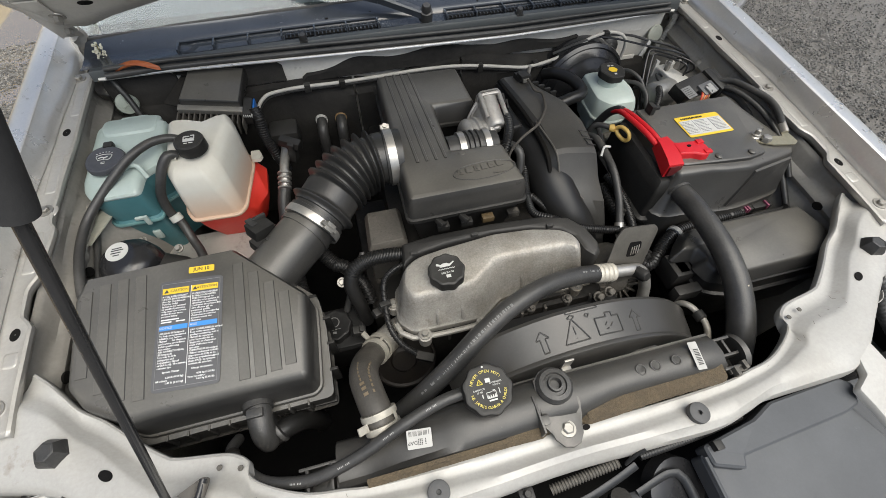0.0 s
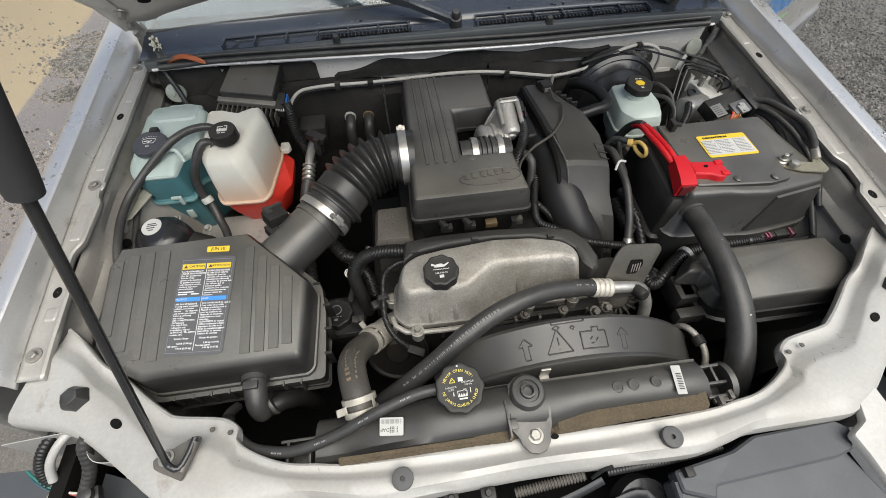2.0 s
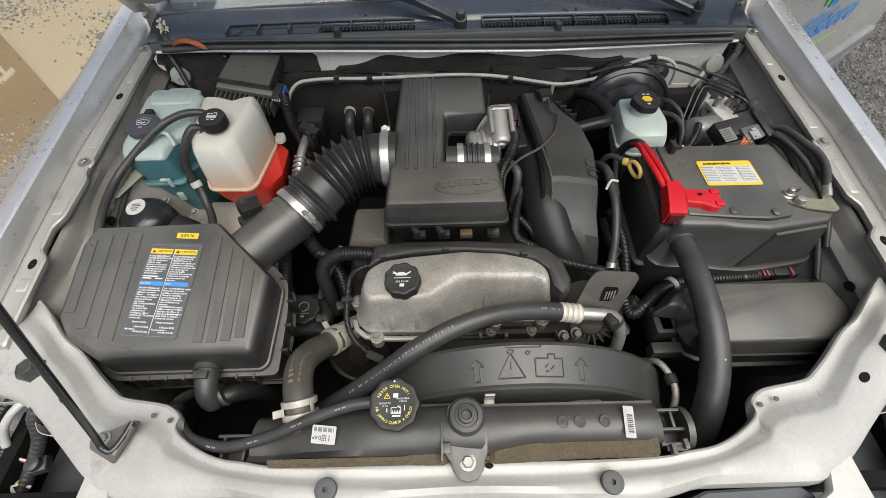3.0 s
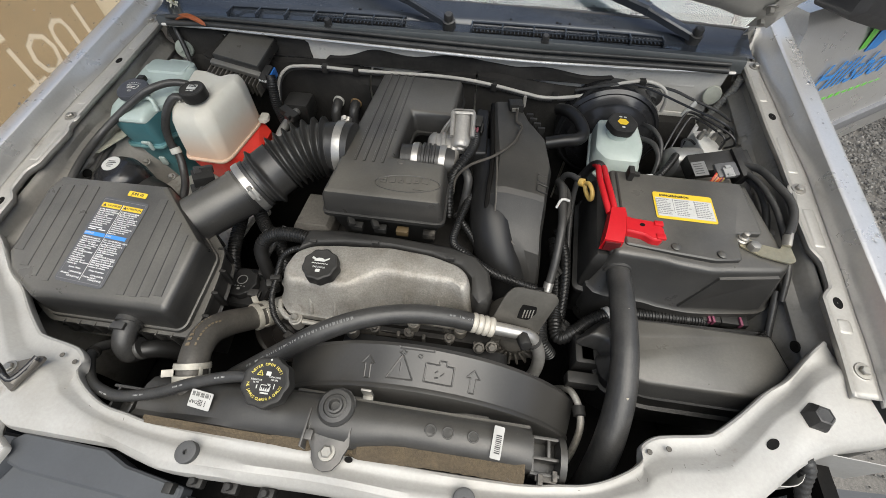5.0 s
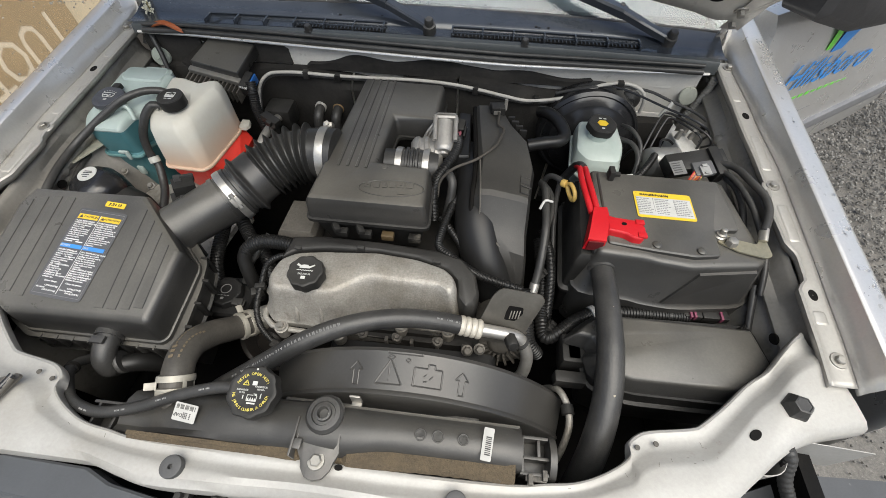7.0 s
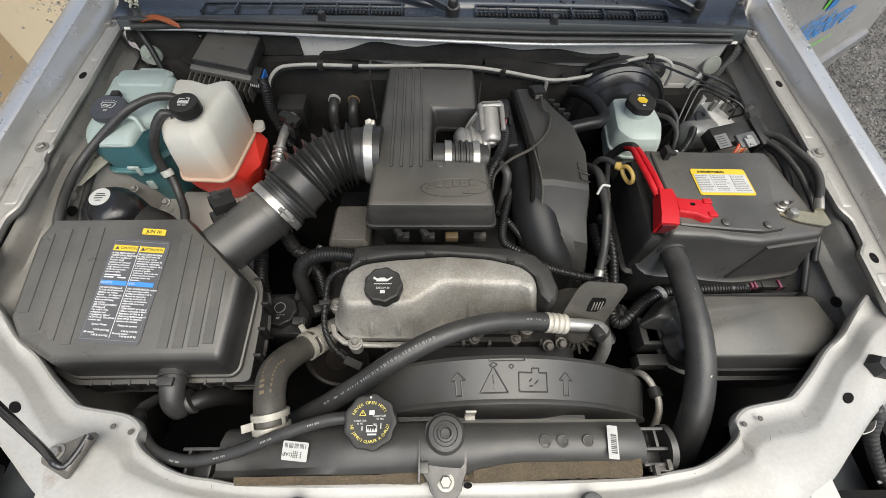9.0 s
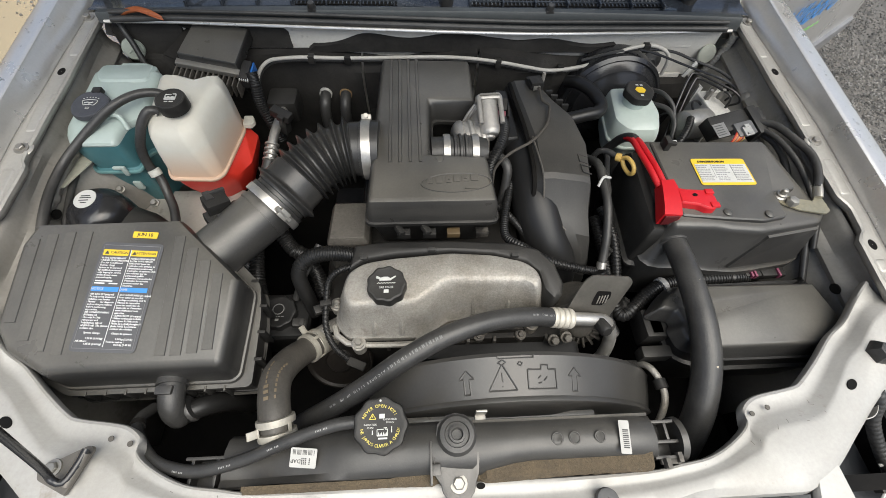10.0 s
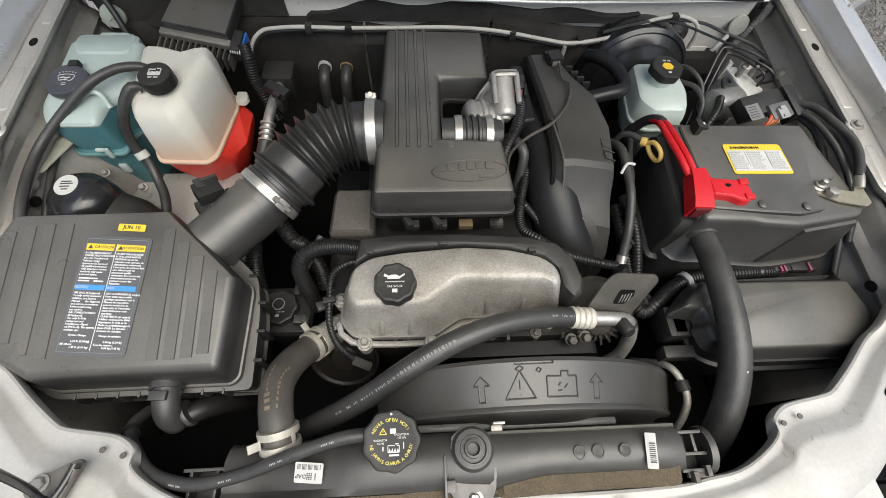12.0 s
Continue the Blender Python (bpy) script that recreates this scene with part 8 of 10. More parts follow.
# ---- large cable hose, refrigerant hose, radiator hose ----
bh = thing("conduit_hose", (0.385, 0.1, 0.9), "thick smooth black hose arching from the battery to the front", "hose")
bm = bmesh.new()
tube(bm, [(0.388, 0.202, 0.962), (0.388, 0.185, 0.964), (0.388, 0.150, 0.966), (0.388, 0.10, 0.963), (0.387, 0.05, 0.954), (0.383, 0.0, 0.935), (0.374, -0.05, 0.902), (0.363, -0.088, 0.862), (0.356, -0.11, 0.82), (0.353, -0.12, 0.76)], [0.0185, 0.019, 0.0195, 0.020, 0.0205, 0.021, 0.0215, 0.0215, 0.021, 0.021], 24, 0.006)
part("sleeve", bm, RUBBER, bh)
bm = bmesh.new()
lathe(bm, [(0.0005, 0.0045), (0.0185, 0.0045), (0.0222, 0.0035), (0.0230, 0.0), (0.0222, -0.0045), (0.0190, -0.006)], frame_on((0.388, 0.203, 0.962), (0, 1, 0.10), (0, 0, 1)), 32)
part("collar", bm, RUBBER, bh)
for c in ((0.389, 0.121, 0.9832), (0.385, -0.005, 0.9535)):
    bm = bmesh.new()
    lathe(bm, [(0.0005, 0.0005), (0.0025, 0.0004), (0.003, -0.001)], frame_on(c, (0, 0.1, 1)) @ Matrix.Diagonal((1, 1.6, 1, 1)), 10)
    part("chip", bm, surface("pale_chip", (0.5, 0.45, 0.35), 0.6), bh, "pale scuff mark")

ah = thing("refrigerant_hose", (0.0, 0.03, 0.95), "black rubber refrigerant hose with white print across the engine", "hose")
ACP = [(0.166, 0.080, 0.943), (0.13, 0.078, 0.955), (0.08, 0.070, 0.970), (0.03, 0.056, 0.979), (-0.02, 0.037, 0.979), (-0.07, 0.012, 0.970), (-0.115, -0.012, 0.950), (-0.16, -0.030, 0.922), (-0.205, -0.042, 0.886), (-0.245, -0.05, 0.84), (-0.27, -0.05, 0.78)]
bm = bmesh.new()
tube(bm, ACP, 0.0148, 20, 0.006)
part("rubber", bm, RUBBER, ah)
sp = spline(ACP, 0.002)


def along(i):
    d = (sp[i + 1] - sp[i - 1]).normalized()
    n = (Vector((-0.10, -0.22, 0.97)) - d * d.dot(Vector((-0.10, -0.22, 0.97)))).normalized()
    return sp[i], d, n


FADED = surface("faded_white_print", (0.17, 0.17, 0.165), 0.6)
PRINTED = surface("worn_white_print", (0.30, 0.30, 0.29), 0.6)


def on_hose(u0, pitch, dz=0.0150):
    def place(i):
        p, d, n = along(max(1, round((u0 + pitch * i) / 0.002)))
        return frame_on(p, n, n.cross(d)) @ Matrix.Translation((0, 0, dz))
    return place


for txt, u0, pitch, size in (("A/C HOSE", 0.272, 0.0036, 0.0046), ("3/4 IN", 0.305, 0.0030, 0.0042), ("(19 MM)", 0.327, 0.0030, 0.0042), ("(19 MM)", 0.012, 0.0034, 0.0042)):
    glyphs("hose_print", txt, size, on_hose(u0, pitch), PRINTED, ah, "white printed words")
for u0, count, pitch, w, h in ((0.187, 15, 0.0033, 0.0016, 0.0050), (0.240, 9, 0.0032, 0.0014, 0.0044), (0.354, 4, 0.0026, 0.0016, 0.0030), (0.040, 4, 0.0028, 0.0018, 0.0030)):
    bm = bmesh.new()
    place = on_hose(u0, pitch, 0.0149)
    for k in range(count):
        box(bm, (0, 0, 0), (w, h * (0.75 + 0.25 * (k % 2)), 0.0005), place(k))
    part("plain_bar", bm, FADED, ah, "worn white printed bars")
bm = bmesh.new()
for k in range(4):
    c = Vector((0.163, 0.080, 0.944)).lerp(Vector((0.190, 0.080, 0.937)), k / 3)
    lathe(bm, [(0.0145, -0.0044), (0.0156, -0.0032), (0.0163, 0.0), (0.0156, 0.0032), (0.0145, 0.0044)], frame_on(c, (1, 0, -0.25), (0, 0, 1)), 22)
part("crimp", bm, surface("pale_crimp", (0.50, 0.47, 0.405), 0.5, 0.2, (0.40, 0.37, 0.31), 0.5, 40), ah, "ribbed aluminium crimp")
bm = bmesh.new()
tube(bm, [(0.190, 0.080, 0.937), (0.23, 0.081, 0.928), (0.256, 0.082, 0.916), (0.270, 0.076, 0.895), (0.278, 0.066, 0.865), (0.272, 0.05, 0.83), (0.25, 0.04, 0.80)], 0.0105, 16, 0.005)
part("metal_tube", bm, BRIGHT, ah)
bm = bmesh.new()
lathe(bm, [(0.0085, -0.012), (0.0095, -0.008), (0.0095, 0.010), (0.007, 0.013), (0.003, 0.0135)], frame_on((0.243, 0.068, 0.930), (0.20, -0.85, 0.45), (0, 0, 1)) @ Matrix.Scale(1.12, 4), 8)
part("valve_cap", bm, BLACK, ah, "black service valve cap")
bm = bmesh.new()
lathe(bm, [(0.0105, -0.004), (0.0135, -0.003), (0.0135, 0.003), (0.0105, 0.004)], frame_on((0.263, 0.080, 0.905), (0.7, -0.2, -0.7), (0, 0, 1)), 16)
part("ring", bm, RUBBER, ah)

rh = thing("radiator_hose", (-0.23, 0.0, 0.9), "dusty brown-black upper radiator hose with a pale clamp", "hose")
bm = bmesh.new()
tube(bm, [(-0.222, -0.088, 0.935), (-0.226, -0.073, 0.949), (-0.230, -0.055, 0.959), (-0.237, -0.024, 0.958), (-0.242, 0.006, 0.942), (-0.240, 0.036, 0.910), (-0.230, 0.064, 0.874), (-0.208, 0.090, 0.852)], [0.0205, 0.0205, 0.0208, 0.0212, 0.0215, 0.0212, 0.0208, 0.0205], 26, 0.006)
part("rubber", bm, surface("dusty_brown_rubber", (0.055, 0.051, 0.045), 0.45, 0, (0.085, 0.077, 0.066), 0.55, 16, 0.2, 220, 0.15, 0, (0.05, 0.046, 0.04), 20, 0.6, 0.2, spec=0.35), rh)
PALE = surface("pale_clamp_steel", (0.37, 0.35, 0.305), 0.5, 0.3, (0.31, 0.29, 0.24), 0.5, 40, 0.1, 200, 0.15)
for c, ax, r in (((-0.2275, -0.062, 0.958), (0.15, -0.9, -0.42), 0.0232), ((-0.219, 0.078, 0.862), (0.55, 0.68, -0.5), 0.0235)):
    m = frame_on(c, ax, (-0.7, 0, 0.6))
    for dz in (-0.0085, 0.0085):
        bm = bmesh.new()
        lathe(bm, [(r - 0.004, dz - 0.0042), (r + 0.0008, dz - 0.0042), (r + 0.0012, dz), (r + 0.0008, dz + 0.0042), (r - 0.004, dz + 0.0042)], m, 36)
        part("clamp_ring", bm, PALE, rh, "pale spring clamp ring")
    for a in (0, 70, 160, 250):
        bm = bmesh.new()
        box(bm, (0, r + 0.0005, 0), (0.005, 0.002, 0.012), m @ Matrix.Rotation(radians(a), 4, "Z"), 0.0004)
        part("clamp_bridge", bm, PALE, rh)
    bm = bmesh.new()
    box(bm, (0, r + 0.007, 0.0), (0.003, 0.014, 0.010), m, 0.0006)
    part("clamp_ear", bm, PALE, rh)
bm = bmesh.new()
RHP = spline([(-0.230, -0.055, 0.959), (-0.237, -0.024, 0.958), (-0.242, 0.006, 0.942), (-0.240, 0.036, 0.910)], 0.002)
for k in range(9):
    i = 12 + 3 * k
    d = (RHP[i + 1] - RHP[i - 1]).normalized()
    for side, w in ((-0.10, 0.0065 if k < 3 else 0.002), (0.38, 0.0025)):
        nn = Vector((side, -0.25, 0.9))
        nn = (nn - d * nn.dot(d)).normalized()
        box(bm, (0, 0, 0.0214), (w, 0.0045, 0.0006), frame_on(RHP[i], nn, d), 0)
part("faded_print", bm, surface("faded_print", (0.16, 0.125, 0.08), 0.6), rh, "faded brown marks")
bm = bmesh.new()
tube(bm, [(-0.212, 0.086, 0.855), (-0.185, 0.104, 0.850), (-0.14, 0.12, 0.848)], [0.023, 0.024, 0.028], 20, 0.006)
single("thermostat_neck", bm, CASTAL, (-0.17, 0.1, 0.86), "cast aluminium coolant outlet", "outlet")
ol = thing("overflow_line", (-0.11, -0.07, 0.99), "black overflow hose sweeping along the radiator", "hose")
OVL = [(-0.112, -0.0655, 0.995), (-0.150, -0.069, 0.992), (-0.202, -0.082, 0.982), (-0.262, -0.099, 0.963), (-0.317, -0.107, 0.948), (-0.354, -0.102, 0.940), (-0.387, -0.090, 0.930), (-0.415, -0.067, 0.918), (-0.433, -0.047, 0.908), (-0.440, -0.030, 0.895), (-0.440, -0.012, 0.870)]
bm = bmesh.new()
tube(bm, OVL, 0.0078, 16, 0.006)
part("rubber", bm, RUBBER, ol)
ov = spline(OVL, 0.002)
for i0 in (22, 52, 84, 116):
    bm = bmesh.new()
    for k in range(8):
        i = i0 + k
        if k == 3:
            continue
        d = (ov[i + 1] - ov[i - 1]).normalized()
        n = (Vector((0, -0.30, 0.95)) - d * d.dot(Vector((0, -0.30, 0.95)))).normalized()
        box(bm, (0, 0, 0.0079), (0.0010, 0.0020, 0.0004), frame_on(ov[i], n, n.cross(d)))
    part("print_mark", bm, PRINTED, ol, "faint white print marks")
bm = bmesh.new()
lathe(bm, [(0.0078, -0.004), (0.0105, -0.0035), (0.0105, 0.0035), (0.0078, 0.004)], frame_on((-0.436, -0.042, 0.904), (-0.3, 0.75, -0.55)), 16)
part("clip", bm, GREASY, ol)

# ---- front of engine: lifting bracket, steering fluid box, looms ----
lb = thing("lifting_bracket", (0.24, 0.11, 0.95), "grey steel engine lifting bracket with a slot", "bracket")
bm = bmesh.new()
mlb = frame_on((0.243, 0.108, 0.950), (0.06, -0.90, 0.42), (0.13, 0.42, 0.90))
o = [Vector((x, y)) for x, y in rounded([(-0.050, -0.030), (-0.040, 0.026), (-0.030, 0.043), (0.034, 0.043), (0.043, 0.033), (0.036, 0.0), (0.024, -0.060), (-0.01, -0.066), (-0.04, -0.060)], 0.009)]
prism(bm, [tuple(v) for v in o], [(-0.0015, 0), (0.0015, 0)], mlb, 0.0006)
part("plate", bm, surface("dark_grey_bracket", (0.125, 0.117, 0.102), 0.4, 0.45, (0.085, 0.079, 0.069), 0.5, 20), lb)
# No hole is cut; a near-black patch stands for the shaded slot.
bm = bmesh.new()
prism(bm, rounded([(-0.012, -0.014), (0.006, -0.014), (0.015, 0.002), (0.013, 0.014), (-0.010, 0.014), (-0.012, 0.002)], 0.003), [(0.0012, 0), (0.0022, 0)], mlb)
part("slot", bm, DARK, lb)
for k in range(4):
    bm = bmesh.new()
    box(bm, (-0.004 + 0.0045 * k, -0.003 + 0.001 * k, 0.0026), (0.0018, 0.016, 0.0012), mlb, 0.0004)
    part("spring_coil", bm, CASTAL, lb)
hose("wire_loom", [(0.262, 0.165, 0.93), (0.272, 0.13, 0.90), (0.28, 0.10, 0.87), (0.30, 0.09, 0.84)], 0.0115, "black ribbed conduit behind the lifting bracket", ridge=0.0014, pitch=0.0055)
bm = bmesh.new()
ma_ = frame_on((0.232, 0.092, 0.870), (0, -0.92, 0.38), (0, 0.38, 0.92))
lathe(bm, [(0.012, 0.012), (0.018, 0.010), (0.022, 0.004), (0.046, 0.000), (0.055, -0.008), (0.057, -0.03), (0.05, -0.06)], ma_, 36)
gen = thing("alternator", (0.232, 0.088, 0.856), "grimy round alternator casting with cooling fins", "alternator")
part("casing", bm, GRIME, gen)
for k in range(20):
    bm = bmesh.new()
    box(bm, (0, 0.036, 0.003), (0.004, 0.026, 0.010), ma_ @ Matrix.Rotation(2 * math.pi * k / 20, 4, "Z"), 0.001)
    part("cooling_fin", bm, GRIME, gen)
for x, y, z in ((0.196, 0.066, 0.892), (0.176, 0.064, 0.886)):
    bm = bmesh.new()
    hexbolt(bm, frame_on((x, y, z), (0.1, -0.5, 0.8)), 0.007, 0.010, 0.010)
    single("bolt", bm, GRIME, (x, y, z), "steel hex bolt on the alternator bracket", "bolt", "alternator bolts")
bm = bmesh.new()
mv = frame_on((0.088, 0.068, 0.842), (0, -1, 0), (0, 0, 1))
prism(bm, rounded([(-0.150, -0.026), (0.140, -0.026), (0.140, 0.026), (-0.150, 0.026)], 0.024, 6), [(0, 0), (0.022, 0)], mv)
single("drive_belt", bm, surface("belt_rubber", (0.012, 0.0118, 0.0115), 0.45, 0, (0.02, 0.0195, 0.019), 0.5, 14, 0.15, 220, 0.15, spec=0.3), (0.1, 0.06, 0.84), "black drive belt behind the fan shroud", "belt")
mf = frame_on((-0.180, 0.062, 0.828), (-0.05, -0.80, 0.60), (0, 0.6, 0.8))
bm = bmesh.new()
lathe(bm, [(0.0005, 0.006), (0.020, 0.006), (0.024, 0.002), (0.050, 0.000), (0.053, 0.004), (0.056, 0.004), (0.057, 0.0), (0.054, -0.006), (0.057, -0.012), (0.054, -0.020)], mf, 44)
single("fan_pulley", bm, surface("rusty_pulley", (0.020, 0.0165, 0.0135), 0.45, 0.3, (0.013, 0.011, 0.0095), 0.5, 30, 0.2, 160, 0.2), (-0.18, 0.045, 0.84), "dark rusty belt pulley at the engine front", "pulley")
tcv = thing("timing_cover", (0.04, 0.09, 0.8), "oily aluminium timing cover below the valve cover", "engine cover")
bm = bmesh.new()
prism(bm, rounded([(-0.120, 0.078), (-0.06, 0.070), (0.06, 0.072), (0.172, 0.078), (0.180, 0.125), (-0.125, 0.125)], 0.008), [(0.78, 0), (0.868, 0), (0.876, 0.004)], bevel=0.002)
part("casting", bm, GRIME, tcv)
for k in range(7):
    bm = bmesh.new()
    box(bm, (-0.095 + 0.044 * k, 0.0735, 0.862), (0.006, 0.010, 0.032), bevel=0.002)
    part("rib", bm, GRIME, tcv)
for x in (-0.075, -0.005, 0.055, 0.125):
    bm = bmesh.new()
    lathe(bm, [(0.0005, 0.006), (0.009, 0.006), (0.0105, 0.0), (0.012, -0.012)], frame_on((x, 0.080, 0.874), (0, -0.3, 1)), 18)
    part("bolt_boss", bm, GRIME, tcv)
    bm = bmesh.new()
    hexbolt(bm, frame_on((x, 0.078, 0.879), (0, -0.3, 1)), 0.0052, 0.008, 0.005)
    part("bolt", bm, GRIME, tcv)
hose("side_pipe", [(0.318, 0.050, 0.78), (0.324, 0.036, 0.83), (0.330, 0.020, 0.868), (0.340, -0.003, 0.872), (0.342, -0.032, 0.868), (0.336, -0.06, 0.84), (0.33, -0.08, 0.79)], 0.0055, "thin aluminium cooler line beside the shroud", CASTAL, category="pipe")
bm = bmesh.new()
lathe(bm, [(0.0068, -0.008), (0.010, -0.007), (0.010, 0.007), (0.0068, 0.008)], frame_on((0.340, -0.010, 0.8715), (0.1, -1, 0), (0, 0, 1)), 12)
single("pipe_clamp", bm, BLACK, (0.34, -0.01, 0.8715), "black clamp on the cooler line", "clamp")

ps = thing("steering_reservoir", (-0.285, 0.145, 0.78), "black power steering reservoir with screw cap", "fluid reservoir")
bm = bmesh.new()
prism(bm, rounded([(-0.345, 0.10), (-0.235, 0.10), (-0.235, 0.185), (-0.340, 0.185)], 0.008), [(0.74, 0.01), (0.835, 0), (0.842, 0.004)], bevel=0.002)
part("tank", bm, SMOOTHB, ps)
pc, pm = cap("steering_cap", (-0.287, 0.143, 0.842), 0.030, 0.016, "black power steering cap with a wheel symbol", ps, (0, 0, 1), 9, SMOOTHB)
bm = bmesh.new()
tube(bm, [pm @ Vector((0.0095 * math.cos(a), 0.004 + 0.0095 * math.sin(a), 0.0002)) for a in [k * math.pi / 8 for k in range(17)]], 0.0009, 5, 0.004)
for k in range(4):
    box(bm, (-0.009 + 0.006 * k, -0.010, 0.0003), (0.004, 0.0014, 0.0006), pm)
box(bm, (0, -0.016, 0.0003), (0.006, 0.004, 0.0006), pm)
part("wheel_symbol", bm, surface("dim_print", (0.16, 0.16, 0.155), 0.6), pc)
hose("breather_loom", [(-0.135, 0.198, 0.945), (-0.17, 0.203, 0.947), (-0.205, 0.203, 0.945), (-0.228, 0.197, 0.937), (-0.240, 0.187, 0.926)], 0.0118, "thick black ribbed conduit into the wiring cover", ridge=0.0014, pitch=0.005, seg=20)
hose("loom_sleeve", [(-0.236, 0.190, 0.931), (-0.242, 0.182, 0.918), (-0.240, 0.172, 0.90), (-0.234, 0.160, 0.87), (-0.23, 0.15, 0.83)], 0.0125, "smooth black sleeve where the conduit dives down", LOOMP, category="wire")
hose("wire_loom", [(-0.335, 0.330, 0.905), (-0.300, 0.290, 0.905), (-0.268, 0.250, 0.89), (-0.250, 0.24, 0.885), (-0.225, 0.21, 0.865), (-0.215, 0.18, 0.84)], 0.012, "black ribbed conduit below the intake duct", ridge=0.0014, pitch=0.0052)
hose("wire_loom", [(-0.352, 0.33, 0.875), (-0.342, 0.276, 0.872), (-0.332, 0.20, 0.852), (-0.312, 0.14, 0.80)], 0.012, "black ribbed conduit beside the air cleaner", ridge=0.0014, pitch=0.0052)
hose("sensor_loom", [(-0.135, 0.178, 0.95), (-0.165, 0.172, 0.948), (-0.186, 0.160, 0.935), (-0.192, 0.130, 0.915), (-0.192, 0.095, 0.90), (-0.180, 0.068, 0.885), (-0.158, 0.050, 0.868)], 0.0047, "thin black ribbed sensor loom in front of the valve cover", ridge=0.0009, pitch=0.004)
bm = bmesh.new()
box(bm, (0, 0, 0), (0.030, 0.014, 0.016), pose(-0.146, 0.044, 0.862, 10, 12, -22), 0.002)
single("sensor_plug", bm, GREASY, (-0.146, 0.044, 0.862), "grey sensor plug at the engine front", "connector")
bm = bmesh.new()
box(bm, (0, 0, 0), (0.018, 0.010, 0.010), pose(-0.192, 0.128, 0.916, 0, 0, 10), 0.002)
single("loom_clip", bm, BLACK, (-0.192, 0.128, 0.916), "black clip on the sensor loom", "clip")
bm = bmesh.new()
prism(bm, rounded([(-0.205, 0.235), (-0.125, 0.235), (-0.125, 0.33), (-0.200, 0.33)], 0.012), [(0.80, 0), (0.918, 0.003), (0.93, 0.01)], bevel=0.004)
single("cylinder_head_cover", bm, GRIME, (-0.16, 0.28, 0.8), "grimy aluminium head casting under the duct", "engine part")
cp = thing("coil_connectors", (0.0, 0.235, 0.95), "small coil connectors under the resonator edge", "connector")
for x, mt in ((-0.065, BLACK), (-0.022, BLACK), (0.018, surface("tan_connector", (0.09, 0.062, 0.03), 0.5)), (0.066, GREASY)):
    bm = bmesh.new()
    box(bm, (x, 0.232, 0.958), (0.022, 0.014, 0.012), pose(0, 0, 0), 0.002)
    if mt == BLACK:
        box(bm, (0, 0, 0), (0.012, 0.018, 0.008), pose(x - 0.006, 0.226, 0.977, 0, 25, 30), 0.002)
    part("connector", bm, mt, cp)

# ---- white wiring harness along the firewall ----
HAR = [(-0.372, 0.60, 0.86), (-0.385, 0.63, 0.91), (-0.380, 0.655, 0.955), (-0.355, 0.668, 0.980), (-0.32, 0.67, 0.987), (-0.27, 0.672, 0.988), (-0.20, 0.674, 0.985), (-0.10, 0.676, 0.985), (0.0, 0.676, 0.987), (0.08, 0.674, 0.985), (0.15, 0.672, 0.977), (0.215, 0.67, 0.966), (0.27, 0.668, 0.960), (0.345, 0.67, 0.971), (0.39, 0.672, 0.992), (0.435, 0.675, 1.010), (0.48, 0.675, 1.016), (0.517, 0.672, 1.004), (0.532, 0.672, 0.98), (0.535, 0.675, 0.945)]
hn = thing("wiring_harness", (0, 0.67, 0.98), "pale grey taped wiring harness along the firewall", "wiring harness")
bm = bmesh.new()
tube(bm, HAR, 0.0040, 10, 0.008)
part("main_loom", bm, WIREW, hn)
bm = bmesh.new()
tube(bm, [(p[0], p[1] + 0.004, p[2] - 0.009) for p in HAR[1:16]], 0.0030, 8, 0.01)
part("branch", bm, RUBBER, hn)
bm = bmesh.new()
tube(bm, [(0.33, 0.668, 0.985), (0.40, 0.672, 1.002), (0.46, 0.675, 1.008), (0.53, 0.672, 1.004), (0.58, 0.66, 0.992), (0.63, 0.635, 0.985), (0.655, 0.61, 0.98)], 0.0032, 8, 0.008)
part("branch", bm, RUBBER, hn)
for x, z in ((-0.262, 0.986), (-0.185, 0.983), (0.145, 0.976), (0.29, 0.962), (0.468, 1.014)):
    bm = bmesh.new()
    box(bm, (x, 0.675, z - 0.003), (0.014, 0.014, 0.018), bevel=0.002)
    part("clip", bm, BLACK, hn)
bm = bmesh.new()
box(bm, (0, 0, 0), (0.010, 0.004, 0.040), pose(0.582, 0.655, 0.972, 0, 20, 0), 0.001)
part("tape_flag", bm, WHITE, hn, "white tape flag")
bm = bmesh.new()
lathe(bm, [(0.0005, 0.012), (0.010, 0.012), (0.014, 0.008), (0.022, 0.006), (0.026, 0.002), (0.026, -0.001)], frame_on((0.512, 0.708, 0.955), (0, -1, 0.1), (0, 0, 1)), 26)
single("wiring_grommet", bm, RUBBER, (0.512, 0.708, 0.955), "round black rubber grommet in the firewall", "grommet")
hose("grommet_loom", [(0.512, 0.695, 0.955), (0.518, 0.675, 0.94), (0.515, 0.66, 0.90), (0.50, 0.63, 0.85)], 0.006, "black wires leaving the firewall grommet", category="wire")
bm = bmesh.new()
prism(bm, rounded([(0.41, 0.92), (0.575, 0.905), (0.60, 0.925), (0.60, 1.0), (0.46, 1.0)], 0.01), [(0, 0), (0.003, 0.002)], frame_on((0, 0.716, 0), (0, -1, 0), (0, 0, 1)) @ Matrix.Diagonal((-1, 1, 1, 1)))
single("stiffening_plate", bm, FIREW, (0.5, 0.71, 0.95), "beige pressed plate on the firewall", "body panel")
bm = bmesh.new()
box(bm, (0.555, 0.711, 0.995), (0.075, 0.004, 0.010), bevel=0.003)
